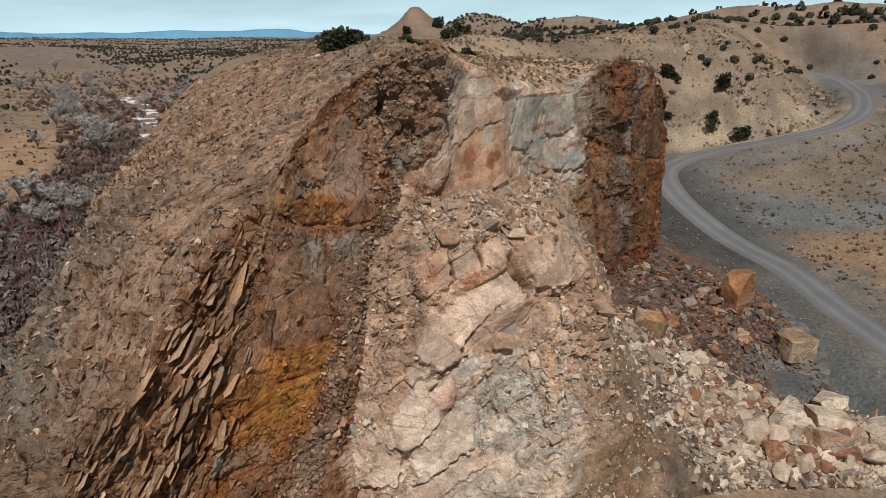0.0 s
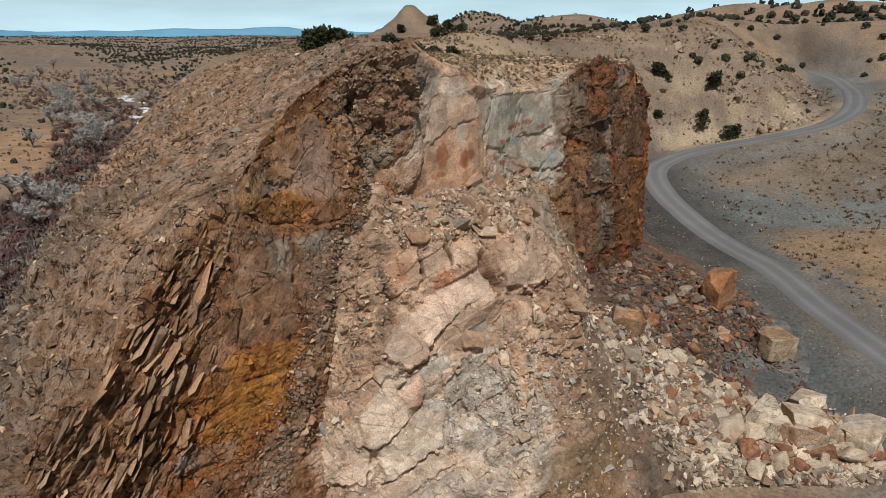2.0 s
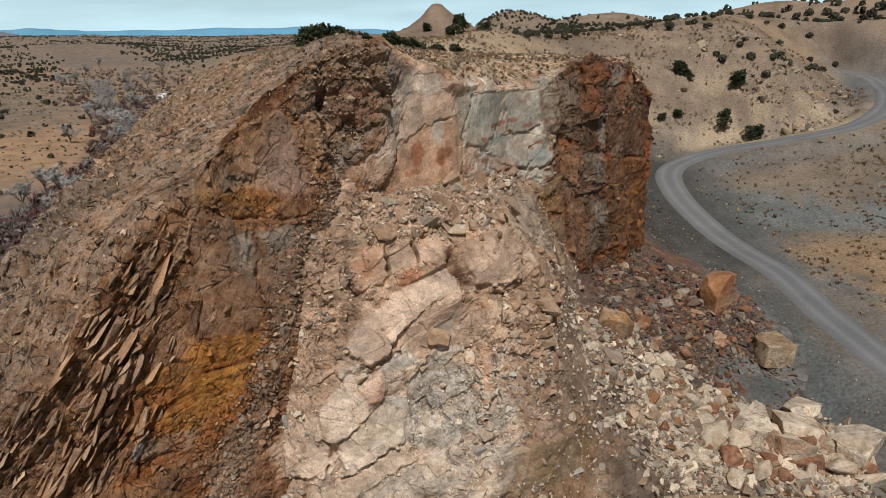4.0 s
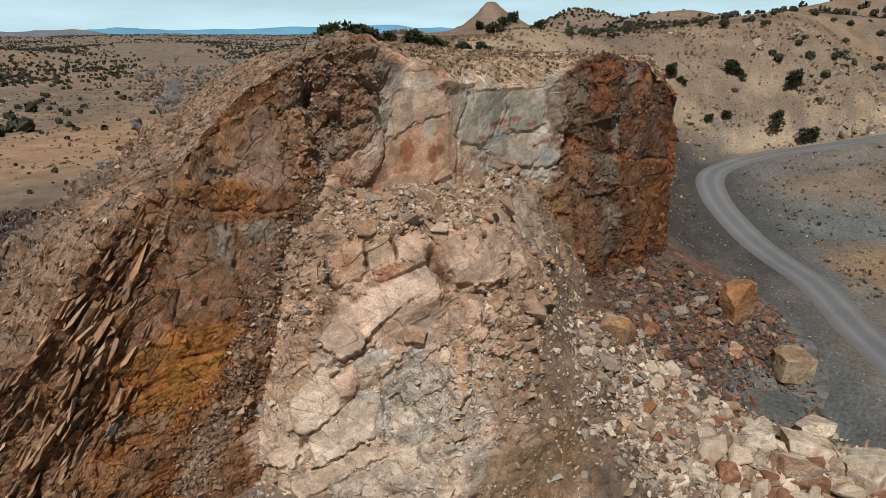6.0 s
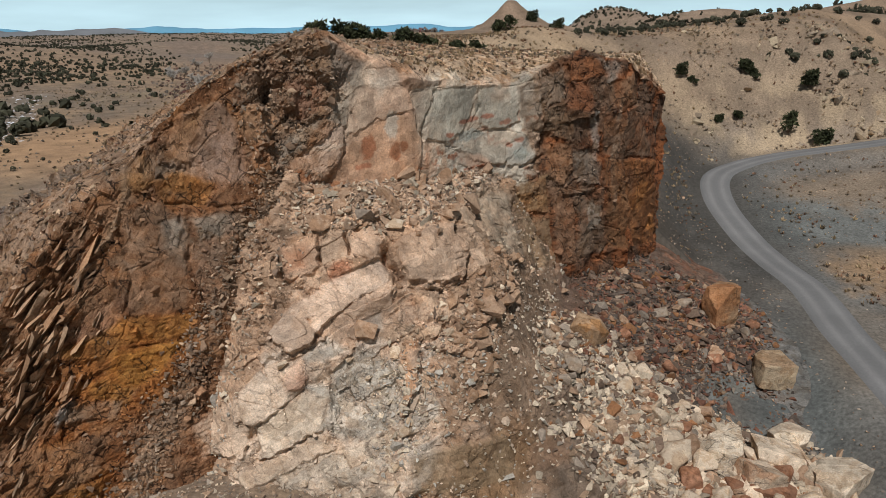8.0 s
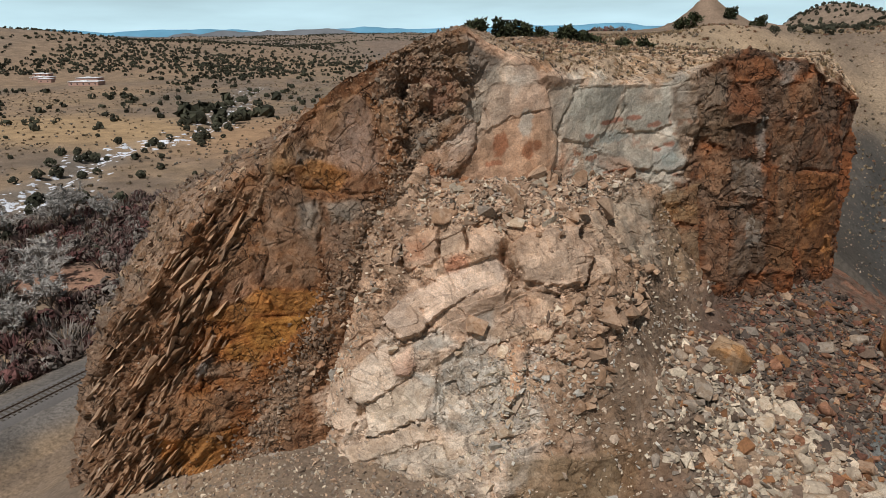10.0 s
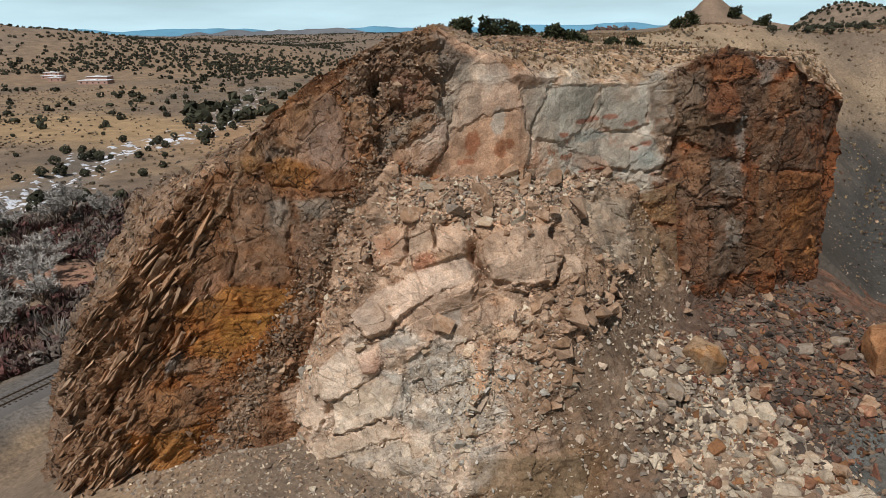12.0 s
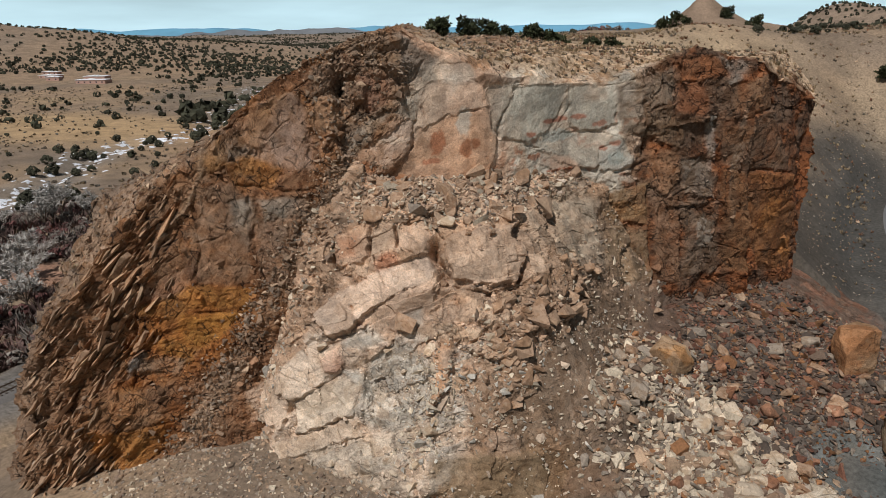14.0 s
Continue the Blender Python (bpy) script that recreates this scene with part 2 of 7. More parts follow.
def line_distance(x, y, line, reach=100):
    """Distance to a plan line, the signed side (left of its course is plus) and the height carried along it."""
    key = (id(x), id(y), id(line), reach)
    if key in FIELDS:
        return FIELDS[key][0]
    given, full = (x, y, line), np.shape(x)
    x, y = np.ravel(x), np.ravel(y)
    ends = np.array([q[:2] for q in line])
    near = np.ones(len(x), bool)
    if reach:
        near = (x > ends[:, 0].min() - reach) & (x < ends[:, 0].max() + reach) & (y > ends[:, 1].min() - reach) & (y < ends[:, 1].max() + reach)
    whole, x, y = [np.full(len(x), 1e9), np.zeros(len(x)), np.zeros(len(x))], x[near], y[near]
    best, side, high = np.full(len(x), 1e9), np.zeros(len(x)), np.zeros(len(x))
    for a, b in zip(line[:-1], line[1:]):
        dx, dy = b[0] - a[0], b[1] - a[1]
        s = np.clip(((x - a[0]) * dx + (y - a[1]) * dy) / (dx * dx + dy * dy), 0, 1)
        d = np.hypot(x - a[0] - s * dx, y - a[1] - s * dy)
        c = dx * (y - a[1]) - dy * (x - a[0])
        m = d < best
        best = np.where(m, d, best)
        side = np.where(m, np.sign(c), side)
        if len(a) > 2:
            high = np.where(m, a[2] + s * (b[2] - a[2]), high)
    for k, part_of in enumerate((best, side, high)):
        whole[k][near] = part_of
    whole = [v.reshape(full) for v in whole]
    if given[0].size > 200000:
        FIELDS[key] = (whole, given)
    return whole


def curve_line(points, steps=8):
    """Round a plan line off."""
    pts = [np.array(p, float) for p in points]
    out = []
    for k in range(len(pts) - 1):
        p0, p1, p2, p3 = pts[max(k - 1, 0)], pts[k], pts[k + 1], pts[min(k + 2, len(pts) - 1)]
        for s in np.arange(steps) / steps:
            out.append(0.5 * (2 * p1 + (p2 - p0) * s + (2 * p0 - 5 * p1 + 4 * p2 - p3) * s * s + (3 * p1 - p0 - 3 * p2 + p3) * s ** 3))
    out.append(pts[-1])
    return [tuple(float(v) for v in p) for p in out]


def sheet(name, grid, mat, tones=None, smooth_shade=False):
    """One mesh from a grid of places (rows, columns, 3)."""
    rows, cols = grid.shape[:2]
    idx = np.arange(rows * cols).reshape(rows, cols)
    quads = np.stack([idx[:-1, :-1], idx[:-1, 1:], idx[1:, 1:], idx[1:, :-1]], -1).reshape(-1, 4)
    return raw_mesh(name, grid.reshape(-1, 3), quads, mat, tones, smooth_shade)


def raw_mesh(name, verts, faces, mat, tones=None, smooth_shade=False):
    me = bpy.data.meshes.new(name)
    faces = np.asarray(faces)
    k = faces.shape[1]
    me.vertices.add(len(verts))
    me.vertices.foreach_set("co", np.asarray(verts, np.float32).ravel())
    me.loops.add(faces.size)
    me.loops.foreach_set("vertex_index", faces.ravel().astype(np.int32))
    me.polygons.add(len(faces))
    me.polygons.foreach_set("loop_start", np.arange(0, faces.size, k, dtype=np.int32))
    me.polygons.foreach_set("use_smooth", np.full(len(faces), smooth_shade))
    me.update(calc_edges=True)
    me.validate()
    if tones is not None:
        at = me.attributes.new("tone", "FLOAT_COLOR", "POINT")
        at.data.foreach_set("color", (tones if tones.shape[1] == 4 else np.concatenate([tones, np.ones((len(tones), 1))], 1)).astype(np.float32).ravel())
    me.materials.append(mat)
    return new(name, me)


def part(name, bm, mat, parent, label=""):
    me = bpy.data.meshes.new(name)
    bm.to_mesh(me)
    bm.free()
    me.materials.append(mat)
    ob = new(name, me)
    ob.parent = parent
    if label:
        tagged(ob, label)
    return ob


def normals_of(grid):
    du, dv = np.gradient(grid, axis=1), np.gradient(grid, axis=0)
    n = np.cross(du, dv)
    return n / np.maximum(np.linalg.norm(n, axis=2, keepdims=True), 1e-9)


# ---- plan: road, toes of the slopes, crest of the cliff ----
ROAD_LINE = curve_line([(60, -40, -5.5), (55, 20, -3.8), (52.5, 50, -2.0), (51, 68, -1.0), (50, 76, -0.3), (49.4, 87, 0.6), (47.3, 96, 1.0), (45.3, 105, 2.0), (43.6, 118, 4.2), (44.8, 129, 6.0),
                        (50, 136.5, 7.0), (59, 141, 8.5), (76, 143, 11), (88, 146, 13), (97.5, 153, 15.5), (108, 170, 17.3), (114, 184, 18.3), (117, 198, 20), (112, 216, 22)])
EAST_TOE = [(36, 60), (37, 95), (37, 112), (39, 129), (46, 140.5), (58, 146), (75, 148), (86, 151), (94, 158), (103, 174), (109, 190), (122, 196), (160, 180), (240, 165), (600, 150)]
RAIL_LINE = curve_line([(-52, -80, -7.6), (-50, 0, -7.6), (-49, 42, -7.5), (-52, 100, -7.5), (-75, 200, -8), (-130, 330, -8), (-200, 520, -8), (-292, 762, -8), (-300, 972, -7)])
# crest of the cliff: x, y, height, and y of the face at level 0
CREST = [(-46, 60, -9, 50), (-38, 47, -4, 46), (-33, 39.6, 3.2, 38.2), (-29, 35.8, 7.2, 33.2), (-26, 33.6, 7.6, 30.2), (-22, 31.2, 10, 28), (-18, 33.2, 13.4, 28.3), (-16, 34.4, 16.8, 29.7), (-14, 37.1, 20.5, 31.2),
         (-12.6, 38.5, 22, 33.2), (-10.5, 41.0, 24.9, 35.4), (-8.9, 43.4, 27.2, 36.3), (-7.4, 46.0, 29.2, 37.4), (-5.2, 48.6, 30.7, 40.4), (-2.6, 50.6, 32.2, 45), (-0.6, 51.6, 32.3, 47.6), (1.5, 53.6, 31.1, 50), (5, 56.2, 28.8, 55),
         (10, 64.2, 27.8, 63), (12.6, 66.8, 27.7, 64.6), (15.7, 69.4, 28.9, 66.6), (18.7, 72.2, 30.4, 69.8), (20.5, 73.6, 30.2, 72), (24.5, 77.2, 29.0, 77.2), (27, 82.2, 26.8, 81), (28.9, 86.2, 25, 85)]
CREST_END = [(28.3, 94, 23.5, 94.5), (25, 104, 24, 107)]
HILLS = [(-11.7, 280.9, 8.6, 7.8, 7.0), (-8, 78, 1.3, 10, 14), (-5.7, 276.9, 4.2, 20.0, 18.0), (8, 150, 2.2, 12, 20), (-8.8, 57.5, 4.6, 7.5, 7), (34.4, 1070.2, 54.1, 57.4, 84.0), (155.8, 853.2, 17.4, 73.5, 36.1), (200.8, 441.3, 15.4, 62.3, 30.0), (175.7, 313.8, 9.4, 46.3, 14.0), (249.5, 279.7, 10.3, 100.1, 51.0), (398.6, 507.0, 15.8, 26.8, 36.5), (80, 215, 4, 30, 40), (128.5, 193.1, 7.2, 51.3, 36.1)]


def crest_at(x):
    c = np.array(CREST)
    return np.interp(x, c[:, 0], c[:, 1])


def dip_slope(x, y):
    """The tilted bed that makes the western flank."""
    return 19.5 + 0.52 * (x + 21) + 0.28 * (y - 40.3)


def west_scarp(x, y):
    """Where the bed breaks off towards the valley."""
    edge = np.interp(y, [28, 36, 48, 62, 86, 130, 280, 420], [-21.5, -24.5, -29, -31.5, -35, -46, -62, -80]) + 1.2 * flat_fbm(x, y, 6, 3, 12)
    return dip_slope(np.maximum(x, edge), y) + np.where(y > 110, 0.75, 1.5) * np.minimum(x - edge, 0)


def upland(x, y):
    u = 29.6 + 0.012 * (y - 60) + 1.6 * flat_fbm(x, y, 55, 4, 3)
    u = u - 34 * smooth(300, 430, y) * (1 - smooth(20, 110, x)) - 4 * smooth(60, 130, x) * smooth(240, 160, y)
    for cx, cy, h, rx, ry in HILLS:
        u = u + h * np.exp(-(((x - cx) / rx) ** 2 + ((y - cy) / ry) ** 2))
    return u + 5 * smooth(250, 600, y) * flat_fbm(x, y, 130, 3, 8)


def ground_height(x, y, carve=True):
    r = np.hypot(x, y)
    far = -10.5 + 24 * smooth(600, 2600, r) + (16 * flat_fbm(x, y, 260, 4, 5) + 9) * smooth(720, 1300, r) + 0.7 * flat_fbm(x, y, 40, 3, 6)
    far = far + 52 * np.exp(-(((x + 1150) / 300) ** 2 + ((y - 520) / 220) ** 2)) + 14 * np.exp(-(((x + 800) / 260) ** 2 + ((y - 760) / 160) ** 2))
    east = np.interp(y, [-200, 40, 60, 75, 90, 105, 120, 130, 200], [-7, -4.8, -4.3, -0.7, 0.6, 2, 4.6, 6.5, 10]) + 0.16 * np.clip(x - 62, 0, 90) * smooth(85, 140, y)
    east = east + 0.5 * flat_fbm(x, y, 9, 4, 7) * smooth(40, 48, x)
    front = np.interp(x, [-44, -24, -14, -8, -2, 3, 8, 14, 18, 25], [-7.4, -1.6, 0.0, 0.7, 1.4, 0.6, -0.9, -3.0, -4.8, -5.2]) - 0.10 * np.maximum(35 - y, 0)
    east = np.where(x < 47, np.where(y < 70, np.where(x < 25, front, east - 0.5), east), east)
    w = smooth(-46, -20, x)
    low = far * (1 - w) + east * w
    d, side, _ = line_distance(x, y, EAST_TOE, 0)
    d_east = np.where(side > 0, d, -d)
    x_west = np.interp(y, [0, 30, 60, 100, 200, 280, 400, 700], [-40, -46, -60, -66, -72, -84, -110, -170])
    d_south = y - crest_at(x) - np.interp(x, [-60, -24, 0, 24, 29], [6, 5, 5, 3, 1.5])
    rough = 1.5 * flat_fbm(x, y, 14, 4, 9)
    up = softmin(low + 0.8 * (d_east + rough), -10 + 1.3 * (x - x_west + 2 * rough), 4)
    up = np.minimum(up, -3 + 3.0 * d_south)
    up = softmin(up, upland(x, y), 5)
    flank = np.minimum(dip_slope(x, y), west_scarp(x, y)) - 0.4
    up = np.where(x < 20, softmin(up, np.maximum(flank, -14), 2.5), up)
    z = np.maximum(low, up)
    if carve:
        d, _, h = line_distance(x, y, ROAD_LINE)
        k = smooth(9.5, 3.6, d)
        z = z * (1 - k) + (h - 0.05) * k
        d, _, h = line_distance(x, y, RAIL_LINE)
        k = smooth(14, 3.4, d) * (y < 900)
        z = z * (1 - k) + (h - 0.1) * k
        wash, _, _ = line_distance(x, y, WASH)
        z = z - 1.6 * smooth(7, 1.5, wash)
    return z


WASH = [(-120, 40), (-150, 90), (-168, 110), (-205, 155), (-214, 180), (-208, 199), (-236, 241), (-280, 294), (-380, 420)]
RIVER = [(-70, 130), (-95, 200), (-116, 258), (-142, 313), (-176, 396), (-240, 500), (-330, 640), (-590, 1010), (-900, 1400)]


# ---- lie of the beds: along, across, upright to them ----
BED = np.array(((1.0, 0.0, 0.52), (0.0, 1.0, 0.28), (-0.52, -0.28, 1.0)))
BED = BED / np.linalg.norm(BED, axis=1, keepdims=True)
EDGE_BED = np.array(((0.41, 0.50, 0.763), (-0.61, 0.77, -0.18), (-0.68, -0.38, 0.63)))
EDGE_BED[1] = np.cross(EDGE_BED[2], EDGE_BED[0])
EDGE_BED = EDGE_BED / np.linalg.norm(EDGE_BED, axis=1, keepdims=True)


# ---- ground, one sheet to the horizon ----
GREY_CLAY, DRY_GRASS, TAN_SOIL = np.array((0.14, 0.138, 0.128)), np.array((0.27, 0.19, 0.12)), np.array((0.20, 0.148, 0.105))


def blend(c, tone, k):
    return c * (1 - k[..., None]) + np.array(tone) * k[..., None]


def ground_tones(x, y, z):
    n1, n2 = flat_fbm(x, y, 24, 5, 21), flat_fbm(x, y, 3.2, 4, 22)
    r = np.hypot(x, y)
    c = np.broadcast_to(TAN_SOIL, x.shape + (3,)).copy()
    c = blend(c, DRY_GRASS, smooth(-0.25, 0.35, n1 + 0.35 * n2))
    c = blend(c, (0.38, 0.28, 0.18), smooth(36, 22, x) * smooth(-30, -15, x) * smooth(190, 120, y) * smooth(50, 60, y) * 0.85)
    # quarry floor, cut banks and fill of grey clay
    bay = smooth(30, 40, x) * smooth(150, 125, y) * smooth(-60, 20, y)
    c = blend(c, (0.185, 0.145, 0.105), bay * 0.9)
    d, side, _ = line_distance(x, y, ROAD_LINE)
    c = blend(c, GREY_CLAY, smooth(16, 5, d) * smooth(-0.5, 0.1, n1 + 0.2))
    c = blend(c, (0.105, 0.113, 0.108), bay * spot(x, y, 38, 66, 9, 15) )
    c = blend(c, (0.135, 0.145, 0.138), bay * smooth(-0.3, 0.0, n1 + 0.3 * n2) * smooth(101, 105, y) * smooth(124, 116, y) * 0.9)
    c = blend(c, (0.27, 0.18, 0.105), bay * smooth(-0.3, 0.2, n1 + 0.6 * n2) * smooth(66, 74, y) * smooth(104, 96, y) * smooth(52, 55, x) * 0.9)
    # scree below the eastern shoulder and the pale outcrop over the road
    # grey shale scree, darkened further in colour for the shaded slope
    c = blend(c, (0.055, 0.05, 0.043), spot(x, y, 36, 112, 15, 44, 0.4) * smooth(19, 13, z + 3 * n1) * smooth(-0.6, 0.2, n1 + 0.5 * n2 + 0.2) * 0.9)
    c = blend(c, (0.215, 0.165, 0.12), spot(x, y, 72, 160, 34, 22, 0.5) * 0.75)
    c = blend(c, (0.36, 0.275, 0.18), spot(x, y, 70, 152, 32, 12, 0.5) * smooth(-0.25, 0.15, flat_fbm(x, y, 6, 4, 25)) * 0.8)
    c = blend(c, (0.175, 0.122, 0.088), spot(x, y, -11, 281, 13, 14) * 0.85)
    c = blend(c, (0.245, 0.175, 0.12), smooth(185, 230, y) * smooth(-30, 0, x) * 0.8)
    # valley brush, red banks
    d, _, _ = line_distance(x, y, RIVER)
    c = blend(c, (0.16, 0.105, 0.085), smooth(70, 25, d + 25 * n1) * (x < -40) * 0.85)
    c = blend(c, (0.33, 0.17, 0.11), smooth(0.2, 0.5, n1) * smooth(60, 30, d) * (x < -40) * 0.8)
    d, _, _ = line_distance(x, y, WASH)
    c = blend(c, (0.22, 0.195, 0.165), smooth(18, 3, d + 9 * n1) * 0.6)
    c = blend(c, (0.17, 0.135, 0.10), smooth(0.05, 0.35, flat_fbm(x, y, 60, 5, 26) + 0.3 * n2) * (x < -40) * 0.7)
    c = blend(c, (0.30, 0.225, 0.13), smooth(0.1, 0.35, flat_fbm(x, y, 90, 5, 27)) * (x < -40) * smooth(900, 500, r) * 0.8)
    c = blend(c, (0.22, 0.168, 0.125), smooth(400, 1300, r) * 0.75)
    c = blend(c, (0.40, 0.27, 0.145), spot(x, y, -285, 200, 85, 42, 0.5) * 0.85)
    c = blend(c, (0.38, 0.235, 0.13), spot(x, y, -165, 255, 62, 80, 0.4) * smooth(22, 40, line_distance(x, y, RIVER)[0]) * 0.8)
    c = blend(c, (0.32, 0.215, 0.13), (x < -40) * smooth(-0.3, 0.3, flat_fbm(x, y, 150, 4, 28)) * smooth(1500, 800, r) * smooth(60, 90, d) * 0.5)
    c = blend(c, (0.31, 0.175, 0.115), spot(x, y, -92, 68, 11, 8, 0.4) * 0.9)
    d, _, _ = line_distance(x, y, RAIL_LINE)
    c = blend(c, (0.155, 0.138, 0.12), smooth(9, 4, d + n2))
    c = blend(c, (0.145, 0.135, 0.125), smooth(0.1, 0.5, flat_fbm(x, y, 420, 3, 24)) * smooth(700, 1400, r) * 0.6)
    return c * (1 + 0.12 * n2[..., None])


EYE_X = 10.0
angles = np.concatenate([np.radians(np.linspace(-180, -76, 40, endpoint=False)), np.radians(np.linspace(-76, 42, 660, endpoint=False)), np.radians(np.linspace(42, 180, 50))])
radii = np.concatenate([np.linspace(0.5, 24, 14, endpoint=False), np.geomspace(24, 330, 330, endpoint=False), np.geomspace(330, 4700, 110)])
A, R = np.meshgrid(angles, radii)
gx, gy = EYE_X + R * np.sin(A), R * np.cos(A)
gz = ground_height(gx, gy)
gz = gz + smooth(30, 60, R) * 0.16 * flat_fbm(gx, gy, 1.7, 3, 31) * (1 - smooth(4.6, 3.4, line_distance(gx, gy, ROAD_LINE)[0]))
hill_rock = spot(gx, gy, 72, 162, 34, 20, 0.5) * smooth(5, 9, line_distance(gx, gy, ROAD_LINE)[0])
hm = hill_rock > 0.01
hp = np.stack([gx[hm], gy[hm], gz[hm]], 1)
gz[hm] += hill_rock[hm] * (rugged(hp, 6.0, 4, 60, 0.62) * 0.9 + ledges(hp, (3.4, 3.0, 1.3), 66, BED)[0] * 0.5)
peak = np.hypot(gx + 10, gy - 281) < 40
pp = np.stack([gx[peak], gy[peak], gz[peak]], 1)
gz[peak] += rugged(pp, 6.0, 3, 67, 0.6) * np.where(np.hypot(pp[:, 0] + 10, pp[:, 1] - 281) < 16, 0.9, 0.4)
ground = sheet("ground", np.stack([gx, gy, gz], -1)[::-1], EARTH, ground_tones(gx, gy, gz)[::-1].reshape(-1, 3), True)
tagged(ground, "dry tan hills and valley floor with bleached grass", "ground", kind="structure")


# ---- road ----
def strip(name, line, half, lift, mat, tone, crown=0.08, cols=9):
    pts = np.array(line)
    way = np.gradient(pts[:, :2], axis=0)
    way /= np.linalg.norm(way, axis=1, keepdims=True)
    side = np.stack([way[:, 1], -way[:, 0]], 1)
    s = np.linspace(-1, 1, cols)
    g = np.zeros((len(pts), cols, 3))
    g[..., :2] = pts[:, None, :2] + s[None, :, None] * half * side[:, None, :]
    g[..., 2] = pts[:, None, 2] + lift + crown * (1 - s[None, :] ** 2)
    g[:, (0, -1), 2] -= lift + 0.25
    return sheet(name, g[:, ::-1], mat, tone(s, g).reshape(-1, 3), True)


def road_tone(s, g):
    ruts = np.exp(-((np.abs(s) - 0.42) / 0.16) ** 2)
    c = np.broadcast_to(np.array((0.15, 0.15, 0.148)), g.shape).copy()
    n = flat_fbm(g[..., 0], g[..., 1], 5, 3, 41)
    c = blend(c, (0.215, 0.212, 0.208), np.broadcast_to(ruts, g.shape[:2]) * 0.8)
    return c * (1 + 0.1 * n[..., None])


road = strip("road", curve_line(ROAD_LINE, 3), 2.75, 0.06, ROAD, road_tone, cols=17)
tagged(road, "pale grey gravel road winding round the hillside", "road", kind="structure")


# ---- the cliff: face and dip slope in one sheet ----


def crest_columns(count):
    c = np.array(CREST + CREST_END)
    length = np.concatenate([[0], np.cumsum(np.linalg.norm(np.diff(c[:, :2], axis=0), axis=1))])
    weight = np.interp(np.arange(0, length[-1], 0.25), length, np.where(c[:, 0] < -24, 0.45, 1.0))
    s = np.interp(np.linspace(0, 1, count), np.cumsum(weight) / weight.sum(), np.arange(0, length[-1], 0.25))
    return np.stack([np.interp(s, length, c[:, k]) for k in range(4)], 1), s, length[-1]


def wall_tones(p, rnd, rnd_s, gap_shade):
    x, z = p[:, 0], p[:, 2]
    n = fbm(p / 3.0, 5, 51)
    m = fbm(p / 0.9, 4, 52)
    xx, zz = x + 1.2 * n, z + 1.2 * n
    c = np.broadcast_to(np.array((0.235, 0.14, 0.082)), p.shape).copy()
    c = blend(c, (0.21, 0.155, 0.115), smooth(-17, -24, xx) * 0.8)
    c = blend(c, (0.215, 0.118, 0.066), smooth(-14, -10, xx) * smooth(-3, -6, xx))
    c = blend(c, (0.29, 0.135, 0.05), smooth(0.1, 0.4, fbm(p / 1.6, 5, 58)) * smooth(-19, -15, xx) * smooth(-3, -6, xx) * 0.7)
    c = blend(c, (0.19, 0.165, 0.135), smooth(0.05, 0.3, -n + 0.4 * m) * smooth(-14, -11, xx) * smooth(-2, -4, xx) * smooth(13, 16, zz) * smooth(27, 22, zz) * 0.8)
    chute = np.exp(-((x + 4.7 + 0.36 * (18 - z)) / 1.3) ** 2) * smooth(22, 18, z)
    c = blend(c, (0.25, 0.175, 0.12), chute * 0.8)
    # ochre stains low on the bedded part
    ochre = np.maximum(spot(xx, zz, -10.8, 10.5, 3.4, 3.6), spot(xx, zz, -13.6, 3.2, 2.6, 3.2))
    ochre = np.maximum(ochre, 0.7 * spot(xx, zz, -11.5, 20, 1.6, 2.4))
    c = blend(c, (0.235, 0.095, 0.025), ochre * smooth(-0.5, 0.1, m + 0.3) * 0.9)
    # upper panels
    c = blend(c, (0.52, 0.355, 0.255), smooth(-1.5, 0.5, xx) * smooth(8.5, 5.5, xx))
    c = blend(c, (0.23, 0.18, 0.135), spot(xx, zz, -2.6, 28.5, 2.6, 4) * 0.85)
    c = blend(c, (0.38, 0.17, 0.085), spot(xx, zz, 4.4, 21.8, 1.9, 1.9) * smooth(-0.1, 0.25, m) * 0.9)
    grey = smooth(4.5, 7.5, xx + 0.1 * (zz - 24)) * smooth(16.5, 13.5, xx)
    c = blend(c, (0.52, 0.455, 0.375), grey * 0.95)
    c = blend(c, (0.50, 0.485, 0.43), grey * smooth(0.35, 0.5, rnd[:, 3]) * 0.8)
    c = blend(c, (0.49, 0.36, 0.265), grey * smooth(0.12, 0.25, n) * 0.7)
    c = blend(c, (0.5, 0.44, 0.36), spot(xx, zz, 1.2, 27, 1.3, 3) * 0.7)
    blot = fbm(p / 0.55, 3, 57)
    c = blend(c, (0.34, 0.15, 0.085), grey * smooth(0.2, 0.27, blot) * np.exp(-((z - 22.6 - 0.35 * (x - 10)) / 1.3) ** 2) * 0.9)
    c = blend(c, (0.33, 0.16, 0.095), grey * smooth(0.2, 0.3, m + 0.5 * n) * smooth(21.5, 19.5, z) * 0.8)
    # rusty block at the eastern end
    rust = smooth(14.5, 17.5, xx + 0.25 * (22 - zz) * (zz < 22))
    c = blend(c, (0.115, 0.06, 0.035), rust)
    c = blend(c, (0.225, 0.088, 0.036), rust * smooth(-0.15, 0.3, n + 0.5 * m + 0.25 * (rnd[:, 1] - 0.5)) * 0.9)
    c = blend(c, (0.15, 0.125, 0.098), rust * smooth(0.05, 0.4, -n + 0.3 * (rnd[:, 2] - 0.3)) * 0.4)
    c = blend(c, (0.36, 0.31, 0.25), rust * spot(x, z, 23.2, 19, 0.35, 6) * 0.7)
